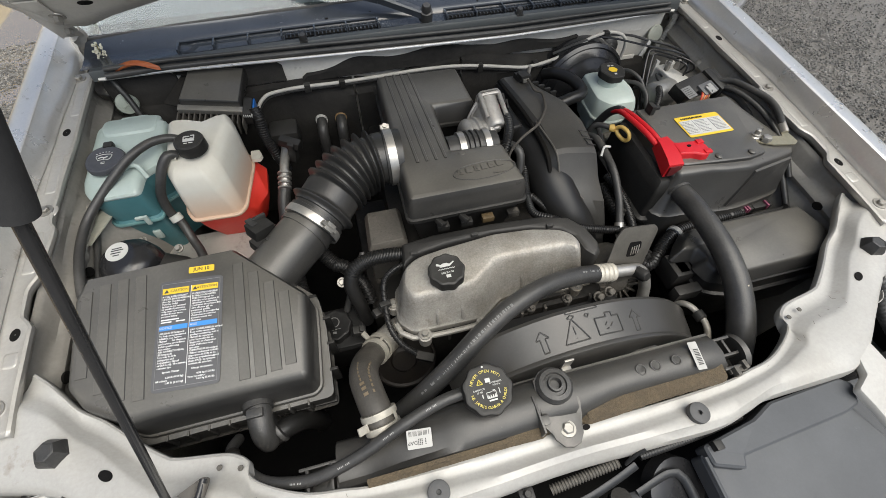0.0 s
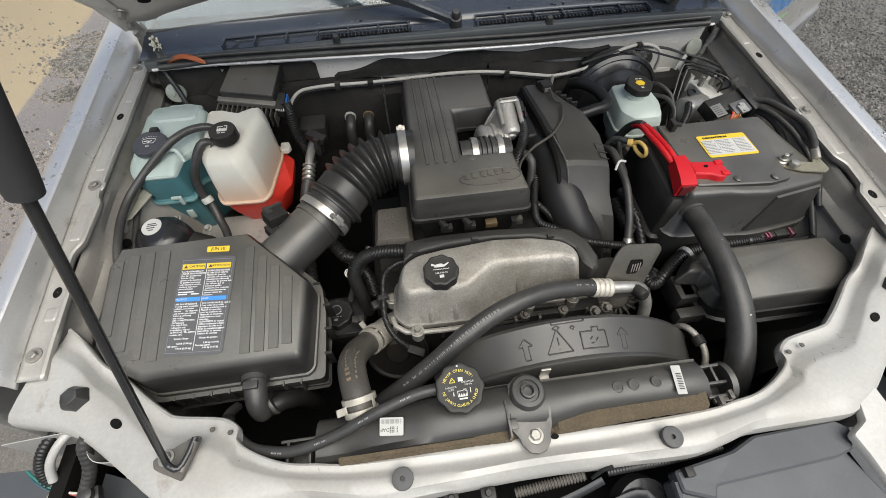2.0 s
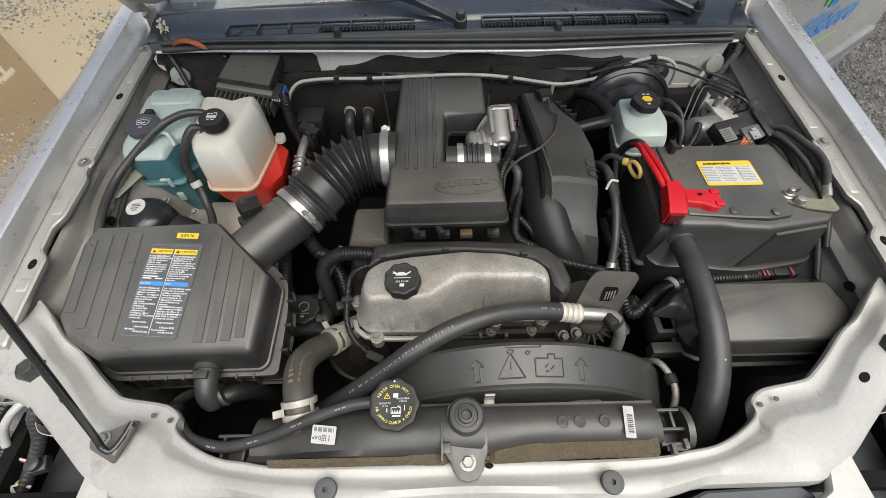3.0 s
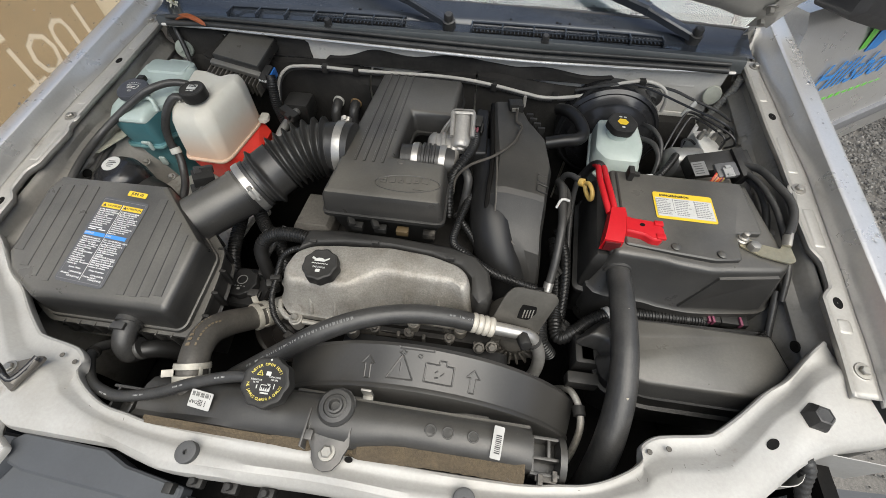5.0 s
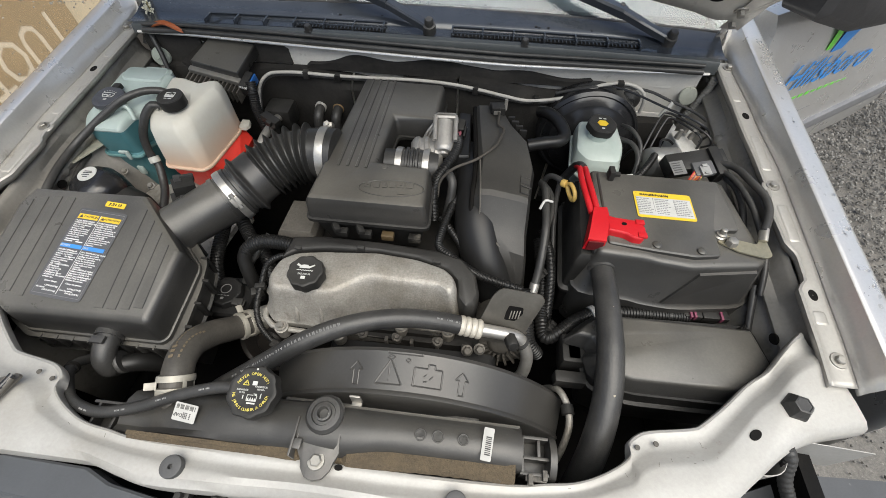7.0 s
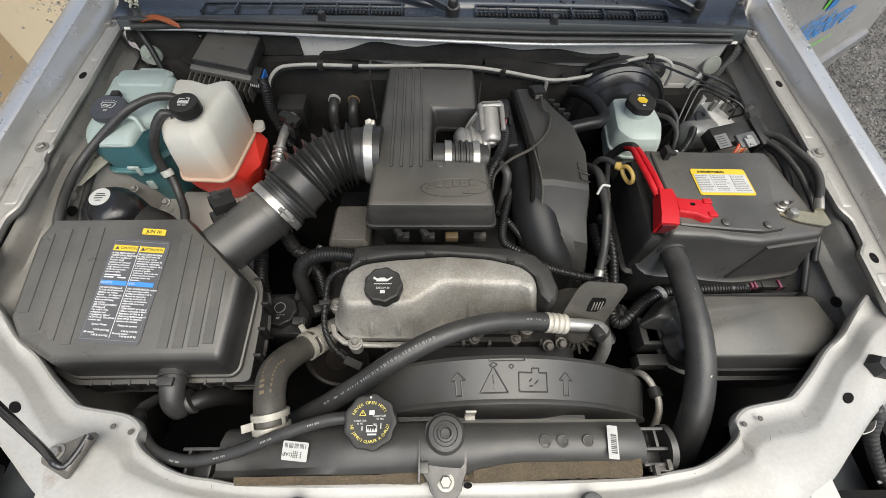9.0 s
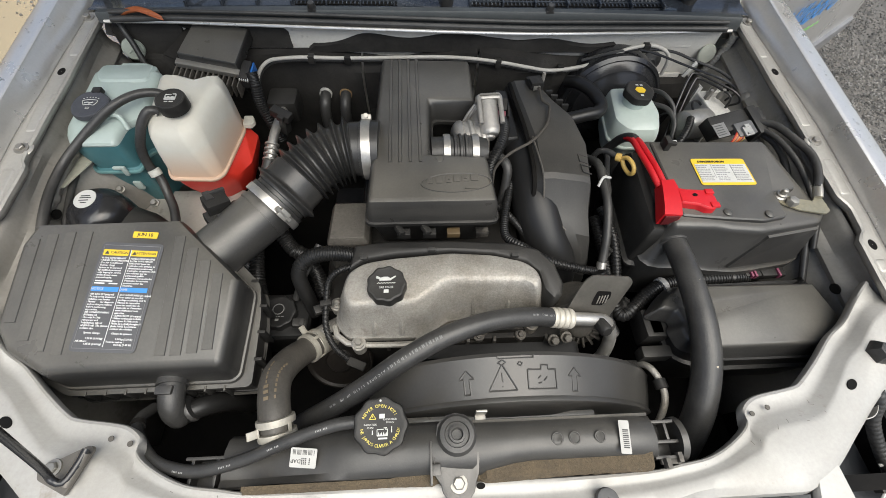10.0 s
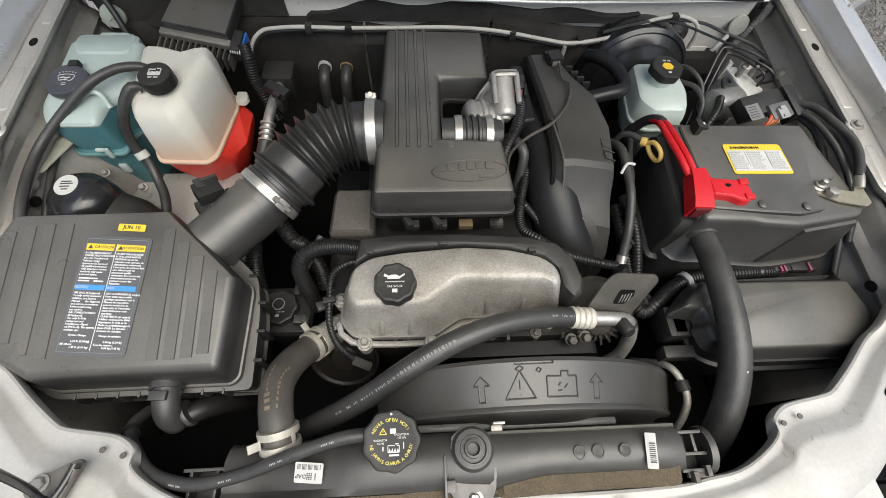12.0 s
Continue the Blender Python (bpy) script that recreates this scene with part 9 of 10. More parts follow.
single("pressed_bead", bm, FIREW, (0.555, 0.711, 0.995), "raised bead pressed in the firewall", "body panel", "firewall beads")
bm = bmesh.new()
box(bm, (0.55, 0.711, 0.918), (0.11, 0.004, 0.012), bevel=0.003)
single("pressed_bead", bm, FIREW, (0.555, 0.711, 0.918), "raised bead pressed in the firewall", "body panel", "firewall beads")
bm = bmesh.new()
lathe(bm, [(0.0005, 0.004), (0.012, 0.004), (0.020, 0.003), (0.022, 0.001), (0.022, -0.001)], frame_on((0.638, 0.704, 0.978), (-0.2, -1, 0.2), (0, 0, 1)) @ Matrix.Diagonal((0.85, 1, 1, 1)), 26)
box(bm, (0, 0.016, 0.003), (0.006, 0.010, 0.002), frame_on((0.638, 0.704, 0.978), (-0.2, -1, 0.2), (0, 0, 1)), 0.0006)
single("body_plug", bm, surface("cream_plug", (0.46, 0.47, 0.40), 0.5, 0, (0.38, 0.39, 0.33), 0.5, 30), (0.638, 0.704, 0.978), "cream round plug in the firewall", "plug", "body plugs")
hose("seam_sealer", [(0.672, 0.698, 1.03), (0.672, 0.70, 1.0), (0.664, 0.703, 0.96), (0.655, 0.705, 0.92)], 0.0075, "ribbed bead of beige seam sealer in the corner", SILVER_IN, category="sealer", ridge=0.001, pitch=0.006)
hose("apron_wire", [(0.60, 0.42, 0.95), (0.63, 0.38, 0.96), (0.655, 0.34, 0.955), (0.66, 0.30, 0.94)], 0.006, "black cables between battery and inner fender", category="cable")
hose("brake_loom", [(0.47, 0.56, 0.955), (0.49, 0.53, 0.965), (0.50, 0.50, 0.955), (0.495, 0.47, 0.93)], 0.005, "black looped wire beside the brake reservoir", category="wire")


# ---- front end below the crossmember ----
# Added box, near-black so that the gap below the grille stays in shade.
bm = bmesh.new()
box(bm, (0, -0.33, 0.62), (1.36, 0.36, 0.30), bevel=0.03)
single("front_gap_filler", bm, DARK, (0, -0.33, 0.45), "near-black box added to fill the shaded gap below the grille", "bumper")


def grille_panel(s):
    g = thing("grille_cover", (s * 0.32, -0.25, 0.9), "grey plastic grille cover panel with a raised rear ledge", "grille cover", "grille covers")
    bm = bmesh.new()
    prism(bm, rounded([(s * 0.172, -0.206), (s * 0.172, -0.36), (s * 0.470, -0.36), (s * 0.452, -0.28), (s * 0.420, -0.205), (s * 0.408, -0.200)], 0.006), [(0.900, 0), (0.926, 0), (0.929, 0.003)], height=lambda x, y: 0.10 * (y + 0.2))
    part("tray", bm, GREYP, g)
    bm = bmesh.new()
    prism(bm, rounded([(s * 0.176, -0.222), (s * 0.215, -0.236), (s * 0.222, -0.222), (s * 0.395, -0.212), (s * 0.422, -0.206), (s * 0.436, -0.180), (s * 0.420, -0.168), (s * 0.300, -0.172), (s * 0.262, -0.186), (s * 0.176, -0.198)], 0.004), [(0.915, 0), (0.938, 0.0), (0.941, 0.003)])
    part("rear_ledge", bm, GREYP, g)
    bm = bmesh.new()
    tube(bm, [(s * 0.174, -0.21, 0.934), (s * 0.172, -0.26, 0.931), (s * 0.172, -0.34, 0.922)], 0.003, 8, 0.02)
    part("side_rim", bm, GREYP, g)
    bm = bmesh.new()
    box(bm, (s * 0.190, -0.202, 0.945), (0.012, 0.012, 0.014), bevel=0.002)
    part("clip", bm, BLACK, g)


def lamp_bracket(s):
    b = thing("headlamp_panel", (s * 0.5, -0.2, 0.9), "silver-painted headlamp mounting panel beside the grille", "body panel", "headlamp panels")
    bm = bmesh.new()
    prism(bm, rounded([(s * 0.414, -0.190), (s * 0.442, -0.176), (s * 0.455, -0.140), (s * 0.474, -0.118), (s * 0.488, -0.128), (s * 0.490, -0.19), (s * 0.516, -0.27), (s * 0.512, -0.345), (s * 0.485, -0.345), (s * 0.428, -0.215)], 0.005), [(0.93, 0), (0.938, 0), (0.941, 0.002)], height=lambda x, y: 0.02 + 0.42 * min(0, y + 0.19))
    part("plate", bm, CROSSP, b)
    bm = bmesh.new()
    pts = [(s * x, y, z) for x, y, z in ((0.46, -0.118, 0.95), (0.500, -0.112, 0.95), (0.536, -0.110, 0.945), (0.540, -0.095, 0.945), (0.548, -0.075, 0.945), (0.565, -0.086, 0.942), (0.590, -0.082, 0.944), (0.602, -0.066, 0.946), (0.598, -0.048, 0.948), (0.606, -0.040, 0.950), (0.66, -0.042, 0.950), (0.72, -0.045, 0.948))]
    rings = [[p + Vector((0, 0, 0.0)), p + Vector((0, 0.0012, -0.0)), p + Vector((0, 0.0012, -0.09)), p + Vector((0, 0.0, -0.09))] for p in spline(pts, 0.006)]
    loft(bm, rings)
    part("bent_strip", bm, CROSSP, b)
    bm = bmesh.new()
    prism(bm, [(s * 0.50, -0.13), (s * 0.70, -0.055), (s * 0.83, -0.05), (s * 0.83, -0.36), (s * 0.53, -0.36)], [(0.78, 0), (0.83, 0.0)])
    part("lamp_back", bm, GREYP, b, "grey plastic back of the headlamp")
    bm = bmesh.new()
    tube(bm, [(s * 0.60, -0.050, 0.955), (s * 0.607, -0.062, 0.945), (s * 0.612, -0.085, 0.915), (s * 0.635, -0.12, 0.88), (s * 0.65, -0.16, 0.86)], 0.0085, 10, 0.006, 0.0006, 0.008)
    part("cable_sleeve", bm, RUBBER, b, "black woven cable sleeve")
    for k in range(5):
        bm = bmesh.new()
        tube(bm, [(s * (0.655 - 0.006 * k), -0.10 - 0.01 * k, 0.87), (s * (0.662 - 0.003 * k), -0.14, 0.865 + 0.004 * k), (s * (0.64 - 0.008 * k), -0.19, 0.86)], 0.0022, 6, 0.01)
        part("wire", bm, (WIRES + [WHITE])[k], b)
    bm = bmesh.new()
    box(bm, (s * 0.628, -0.165, 0.866), (0.03, 0.02, 0.016), bevel=0.003)
    part("connector", bm, YELLOW if s < 0 else BLACK, b)


for s in (-1, 1):
    grille_panel(s)
    lamp_bracket(s)
hose("lamp_loom", [(-0.654, -0.029, 0.928), (-0.661, -0.035, 0.937), (-0.673, -0.053, 0.932), (-0.682, -0.069, 0.918), (-0.684, -0.083, 0.9), (-0.677, -0.094, 0.885)], 0.0068, "black ribbed conduit to the headlamp", ridge=0.001, pitch=0.005)
hose("lamp_tube", [(-0.635, -0.031, 0.93), (-0.639, -0.036, 0.938), (-0.649, -0.05, 0.938), (-0.661, -0.066, 0.928), (-0.668, -0.077, 0.915), (-0.67, -0.089, 0.9)], 0.0058, "pale grey tube to the headlamp", surface("pale_tube", (0.42, 0.41, 0.39), 0.5))
for pts, tone, nm in (([(-0.67, -0.089, 0.9), (-0.665, -0.097, 0.895), (-0.652, -0.105, 0.89), (-0.629, -0.109, 0.888)], (0.62, 0.58, 0.5), "white"), ([(-0.669, -0.09, 0.899), (-0.661, -0.1, 0.893), (-0.647, -0.108, 0.887), (-0.629, -0.112, 0.884)], (0.32, 0.05, 0.05), "red"), ([(-0.713, -0.071, 0.9), (-0.696, -0.083, 0.902), (-0.683, -0.093, 0.896), (-0.671, -0.099, 0.888)], (0.03, 0.18, 0.15), "green"), ([(-0.713, -0.073, 0.897), (-0.7, -0.085, 0.898), (-0.687, -0.095, 0.892), (-0.673, -0.102, 0.884)], (0.03, 0.08, 0.10), "blue")):
    hose("lamp_wire", pts, 0.0016, "thin %s wire to the headlamp" % nm, surface("wire_%s" % nm, tone, 0.45), seg=8, category="wire", group="headlamp wires")
bm = bmesh.new()
box(bm, (0, 0, 0), (0.022, 0.016, 0.014), pose(*(-0.666, -0.106, 0.886), 10, 0, -25), 0.002)
single("lamp_connector", bm, surface("cream_connector", (0.42, 0.39, 0.28), 0.5), (-0.666, -0.106, 0.886), "cream plastic connector on the headlamp wires", "connector")
bm = bmesh.new()
box(bm, (0, 0, 0), (0.024, 0.022, 0.018), pose(*(-0.621, -0.114, 0.884), 0, 10, 20), 0.004)
lathe(bm, [(0.008, 0.006), (0.010, 0.008), (0.010, 0.016), (0.007, 0.018)], pose(*(-0.621, -0.114, 0.884)), 14)
single("lamp_plug", bm, RUBBER, (-0.621, -0.114, 0.884), "black rubber headlamp plug", "connector")

# hood latch
LATCH = surface("blue_grey_latch_steel", (0.034, 0.0355, 0.038), 0.42, 0.4, (0.022, 0.023, 0.0245), 0.5, 20, 0.1, 200, 0.1)
hl = thing("hood_latch", (0.03, -0.21, 0.85), "greasy hood latch with return spring", "latch")
bm = bmesh.new()
tube(bm, [(-0.030, -0.192, 0.905), (0.0, -0.190, 0.914), (0.03, -0.188, 0.922), (0.062, -0.186, 0.931)], 0.0052, 14, 0.004, 0.0016, 0.0042)
part("return_spring", bm, GRIME, hl, "steel coil spring")
for pts, w in (([(-0.075, -0.196, 0.90), (-0.075, -0.198, 0.93), (-0.06, -0.20, 0.935)], 0.0045), ([(-0.06, -0.215, 0.905), (0.0, -0.215, 0.905), (0.05, -0.205, 0.915), (0.085, -0.195, 0.925)], 0.0065), ([(0.07, -0.19, 0.93), (0.085, -0.184, 0.945), (0.095, -0.182, 0.95)], 0.0045), ([(0.08, -0.225, 0.90), (0.13, -0.215, 0.905), (0.15, -0.225, 0.90), (0.16, -0.27, 0.88), (0.165, -0.32, 0.86)], 0.0065), ([(-0.04, -0.21, 0.91), (-0.01, -0.222, 0.912), (0.03, -0.224, 0.912)], 0.005)):
    bm = bmesh.new()
    tube(bm, pts, w, 8, 0.01, flat=0.45)
    part("lever", bm, LATCH, hl)
bm = bmesh.new()
box(bm, (0.01, -0.235, 0.875), (0.15, 0.03, 0.05), bevel=0.006)
part("latch_plate", bm, LATCH, hl)
bm = bmesh.new()
tube(bm, [(0.055, -0.225, 0.905), (0.055, -0.228, 0.885)], 0.012, 14, 0.004, 0.002, 0.004)
part("pivot_spring", bm, GREASY, hl)
hose("release_cable", [(0.09, -0.187, 0.935), (0.13, -0.186, 0.94), (0.18, -0.184, 0.935), (0.26, -0.178, 0.92)], 0.005, "black hood release cable along the crossmember", ridge=0.0006, pitch=0.004, category="cable")
for x in (-0.118, -0.07, -0.165):
    bm = bmesh.new()
    box(bm, (x, -0.190, 0.935), (0.020, 0.014, 0.014), bevel=0.003)
    tube(bm, [(x, -0.188, 0.935), (x, -0.190, 0.950)], 0.004, 8, 0.004, 0.0008, 0.004)
    single("push_clip", bm, BLACK, (x, -0.19, 0.93), "black plastic push clip under the crossmember edge", "clip", "push clips")
bm = bmesh.new()
lathe(bm, [(0.012, 0), (0.035, 0.002), (0.045, 0.01), (0.045, 0.03), (0.03, 0.032)], frame_on((0.135, -0.225, 0.86), (0.2, -0.5, 1)), 28)
single("horn", bm, GLOSS, (0.135, -0.225, 0.86), "round black horn beside the latch", "horn")

# ---- hood prop rod ----
pr = thing("prop_rod", (-0.45, -0.11, 0.97), "black steel hood prop rod with a foam grip", "prop rod")
A, G = Vector((-0.466, -0.106, 0.985)), Vector((-0.361, -0.0235, 1.371))
D = (G - A).normalized()
bm = bmesh.new()
tube(bm, [(-0.437, -0.080, 0.982), (-0.442, -0.098, 0.981), (-0.450, -0.114, 0.981), (-0.460, -0.112, 0.985), A + D * 0.030, A + D * 0.2, G], 0.0042, 12, 0.006)
part("rod", bm, GLOSS, pr)
bm = bmesh.new()
tube(bm, [G - D * 0.002, G + D * 0.004, G + D * 0.12, G + D * 0.30], [0.010, 0.0128, 0.0130, 0.0132], 20, 0.02)
part("foam_grip", bm, surface("grip_foam", (0.022, 0.022, 0.023), 0.8, 0, (0.03, 0.03, 0.03), 0.5, 30), pr)
bm = bmesh.new()
tube(bm, [G + D * 0.30, G + D * 0.62], 0.0052, 12, 0.03)
part("rod_end", bm, GLOSS, pr)
bm = bmesh.new()
prism(bm, rounded([(-0.450, -0.128), (-0.434, -0.078), (-0.442, -0.074), (-0.492, -0.098), (-0.488, -0.110)], 0.004), [(0.9685, 0), (0.9725, 0.0008)])
tube(bm, [(-0.449, -0.118, 0.9765), (-0.438, -0.084, 0.980)], 0.0058, 12, 0.006)
part("bracket", bm, surface("bronze_bracket", (0.13, 0.12, 0.105), 0.5, 0.3, (0.10, 0.09, 0.078), 0.5, 25), pr)
bm = bmesh.new()
hexbolt(bm, frame_on((-0.474, -0.098, 0.9725), (0, 0, 1)), 0.007, 0.0105, 0.005)
part("bolt", bm, STEEL, pr)


# ---- rest of the truck, closing the place behind the windshield ----
cab = thing("truck_cab", (0, 1.6, 0.45), "silver pickup cab behind the open hood", "truck cab")


def slab(name, quad, thick, mat, parent):
    bm = bmesh.new()
    q = [Vector(p) for p in quad]
    n = (q[1] - q[0]).cross(q[2] - q[0]).normalized() * thick
    loft(bm, [q, [p + n for p in q]])
    return part(name, soften(bm, 0.008, 2), mat, parent)


for s in (-1, 1):
    slab("cowl_side", [(s * 0.70, 0.87, 0.5), (s * 0.80, 0.87, 0.5), (s * 0.77, 0.87, 1.08), (s * 0.70, 0.87, 1.12)], s * -0.22, SILVER_IN, cab)
    slab("windshield_pillar", [(s * 0.70, 0.90, 1.09), (s * 0.78, 0.92, 1.09), (s * 0.70, 1.60, 1.60), (s * 0.64, 1.60, 1.60)], s * 0.05, SILVER, cab)
    slab("rear_pillar", [(s * 0.80, 2.30, 1.05), (s * 0.80, 2.45, 1.05), (s * 0.68, 2.45, 1.66), (s * 0.68, 2.32, 1.66)], s * 0.05, SILVER, cab)
    slab("rocker", [(s * 0.82, 0.90, 0.40), (s * 0.82, 2.45, 0.40), (s * 0.82, 2.45, 0.52), (s * 0.82, 0.90, 0.52)], s * 0.06, SILVER, cab)
slab("closed_door", [(-0.86, 1.0, 0.52), (-0.86, 2.30, 0.52), (-0.82, 2.30, 1.09), (-0.82, 1.0, 1.09)], 0.06, SILVER, cab)
slab("roof", [(-0.70, 1.58, 1.62), (0.70, 1.58, 1.62), (0.68, 2.45, 1.66), (-0.68, 2.45, 1.66)], 0.04, SILVER, cab)
slab("rear_wall", [(-0.82, 2.45, 0.45), (0.82, 2.45, 0.45), (0.82, 2.45, 1.10), (-0.82, 2.45, 1.10)], -0.04, SILVER, cab)
slab("cab_floor", [(-0.82, 1.2, 0.45), (0.82, 1.2, 0.45), (0.82, 2.45, 0.45), (-0.82, 2.45, 0.45)], 0.04, DARK, cab)
bed = thing("truck_bed", (0, 3.3, 0.5), "silver pickup bed behind the cab", "truck bed")
for s in (-1, 1):
    slab("bed_side", [(s * 0.84, 2.55, 0.50), (s * 0.84, 4.20, 0.50), (s * 0.84, 4.20, 1.05), (s * 0.84, 2.55, 1.05)], s * 0.06, SILVER, bed)
slab("tailgate", [(-0.84, 4.20, 0.50), (0.84, 4.20, 0.50), (0.84, 4.20, 1.05), (-0.84, 4.20, 1.05)], -0.06, SILVER, bed)
slab("bed_floor", [(-0.84, 2.55, 0.55), (0.84, 2.55, 0.55), (0.84, 4.20, 0.55), (-0.84, 4.20, 0.55)], 0.05, DARK, bed)
chassis = thing("chassis_frame", (0, 1.8, 0.38), "dark steel chassis rails under the truck", "chassis")
for s in (-1, 1):
    slab("rail", [(s * 0.42, -0.30, 0.36), (s * 0.42, 4.10, 0.36), (s * 0.42, 4.10, 0.50), (s * 0.42, -0.30, 0.50)], s * 0.08, GREASY, chassis)
for y in (0.36, 3.45):
    bm = bmesh.new()
    tube(bm, [(-0.74, y, 0.36), (0.74, y, 0.36)], 0.05, 12, 0.2)
    part("axle", bm, GREASY, chassis)
TYRE = surface("tyre_rubber", (0.02, 0.02, 0.02), 0.75, 0, (0.035, 0.034, 0.032), 0.5, 8, 0.2, 120, 0.4)
for s in (-1, 1):
    for y in (0.36, 3.45):
        m = frame_on((s * 0.72, y, 0.355), (s, 0, 0), (0, 0, 1))
        bm = bmesh.new()
        lathe(bm, [(0.215, -0.10), (0.30, -0.11), (0.345, -0.09), (0.355, -0.05), (0.355, 0.05), (0.345, 0.09), (0.30, 0.11), (0.215, 0.10)], m, 48)
        w = part("wheel", bm, TYRE, chassis, "black truck tyre")
        bm = bmesh.new()
        lathe(bm, [(0.03, 0.06), (0.06, 0.085), (0.14, 0.05), (0.19, 0.09), (0.222, 0.108), (0.222, -0.08)], m, 40)
        part("rim", bm, STEEL, w, "silver steel rim")

# ---- open front door ----
def door():
    u = Vector((0.82, 0.573, 0)).normalized()
    o = Vector((1.031, 0.977, 0))
    n = Vector((u.y, -u.x, 0))
    m = Matrix((u, Vector((0, 0, 1)), n)).transposed().to_4x4()
    m.translation = o
    bm = bmesh.new()
    rings = []
    for i in range(23):
        x = -0.22 + 1.12 * i / 22
        e = 0.02 * max(0, (x - 0.75) / 0.15) ** 2
        rings.append([m @ Vector((x, y, z)) for y, z in ((0.50 + e, -0.05), (0.47 + e, -0.02), (0.48 + e, 0.0), (0.54, 0.010), (0.60, 0.014), (0.66, 0.014), (0.75, 0.006), (0.87, 0.0), (0.98, -0.004), (1.06, -0.018), (1.09, -0.035), (1.09, -0.08), (0.52, -0.09))])
    loft(bm, rings)
    d = part("open_door", bm, SILVER, cab, "open silver door with blue lettering and dark moulding")
    bm = bmesh.new()
    prism(bm, rounded([(-0.20, 0.595), (0.86, 0.600), (0.885, 0.655), (-0.20, 0.650)], 0.01), [(0.012, 0), (0.026, 0.006), (0.028, 0.014)], m)
    part("side_moulding", bm, surface("grey_moulding", (0.17, 0.17, 0.175), 0.45, 0, (0.13, 0.13, 0.135), 0.5, 12), d, "dark grey rub strip")
    tilt = Matrix.Rotation(radians(-3.5), 4, "Z")
    words("lettering", "Hillsboro", 0.122, m @ Matrix.Translation((0.19, 0.870, 0.0045)) @ tilt, BLUEP, d, 0.0005, label="blue painted lettering", shear=0.25)
    rnd = random.Random(17)
    bm = bmesh.new()
    for k in range(9):
        box(bm, (0.10 + 0.035 * k, 0.795 - 0.002 * k, 0.0046), (0.022, 0.005 + 0.007 * rnd.random(), 0.0006), m)
    part("green_line", bm, GREENP, d, "thin green script line")
    bm = bmesh.new()
    for k in range(11):
        box(bm, (0.02 + 0.029 * k, 0.722 - 0.001 * k, 0.0085), (0.021, 0.013, 0.0006), m)
    part("small_lettering", bm, surface("grey_print", (0.24, 0.24, 0.25), 0.5), d, "row of grey small print")
    bm = bmesh.new()
    prism(bm, rounded([(0.085, 0.945), (0.112, 0.945), (0.105, 1.06), (0.060, 1.06)], 0.006), [(0, 0), (0.001, 0)], m @ Matrix.Translation((0, 0, -0.001)))
    part("emblem_green", bm, GREENP, d)
    bm = bmesh.new()
    prism(bm, rounded([(0.125, 0.930), (0.180, 0.930), (0.26, 1.06), (0.215, 1.06), (0.172, 0.985), (0.172, 1.06), (0.130, 1.06)], 0.004), [(0, 0), (0.001, 0)], m @ Matrix.Translation((0, 0, -0.001)))
    part("emblem_blue", bm, BLUEP, d)
    bm = bmesh.new()
    prism(bm, rounded([(-0.31, 1.140), (-0.10, 1.070), (0.10, 1.045), (0.42, 1.055), (0.45, 1.30), (-0.30, 1.30)], 0.02, 5), [(-0.02, 0.02), (-0.005, 0.0), (0.07, 0.0), (0.085, 0.02)], m)
    part("mirror_housing", bm, surface("mirror_black", (0.03, 0.03, 0.032), 0.45), d, "black side mirror housing")
    bm = bmesh.new()
    box(bm, (-0.03, 1.10, 0.0), (0.12, 0.08, 0.06), m, 0.02)
    part("mirror_foot", bm, BLACK, d)


door()


# ---- low building beside the lot, mirrored in the puddle ----
bm = bmesh.new()
box(bm, (-8.2, 6.0, 1.75), (1.0, 22.0, 3.5), bevel=0.02)
single("building_wall", bm, surface("beige_wall", (0.74, 0.66, 0.48), 0.7, 0, (0.68, 0.6, 0.44), 0.5, 0.6), (-8.2, 6.0, 0), "plain beige wall of a low building beside the lot", "building", kind="structure")

# ---- sign board mirrored in the puddle ----
sb = thing("sign_board", (-7.5, 4.0, 0), "brown sign board with cream letters beside the lot", "sign")
SIGNB = surface("brown_board", (0.20, 0.115, 0.04), 0.6, 0, (0.17, 0.10, 0.036), 0.5, 2)
SIGNC = surface("cream_letters", (0.85, 0.78, 0.64), 0.6, 0, (0.80, 0.73, 0.60), 0.5, 3)
bm = bmesh.new()
box(bm, (-7.56, 3.5, 1.95), (0.08, 7.1, 2.9), bevel=0.01)
part("board", bm, SIGNB, sb)
for y in (0.6, 6.4):
    bm = bmesh.new()
    box(bm, (-7.65, y, 1.9), (0.10, 0.12, 2.4), bevel=0.01)
    part("wall_batten", bm, GREASY, sb)
ms_ = Matrix(((0, 0, 1), (1, 0, 0), (0, 1, 0))).to_4x4()
for ch, y in (("T", 4.93), ("O", 5.40), ("U", 5.92), ("T", 6.43)):
    mm = ms_.copy()
    mm.translation = (-7.51, y + 0.1, 2.20)
    words("letter", ch, 0.95, mm @ Matrix.Diagonal((0.74, 1, 1, 1)), SIGNC, sb, 0.006)
for y in (4.3, 4.65, 5.05):
    bm = bmesh.new()
    box(bm, (-7.515, y, 1.55), (0.012, 0.12, 0.5))
    part("plain_bar", bm, SIGNC, sb)

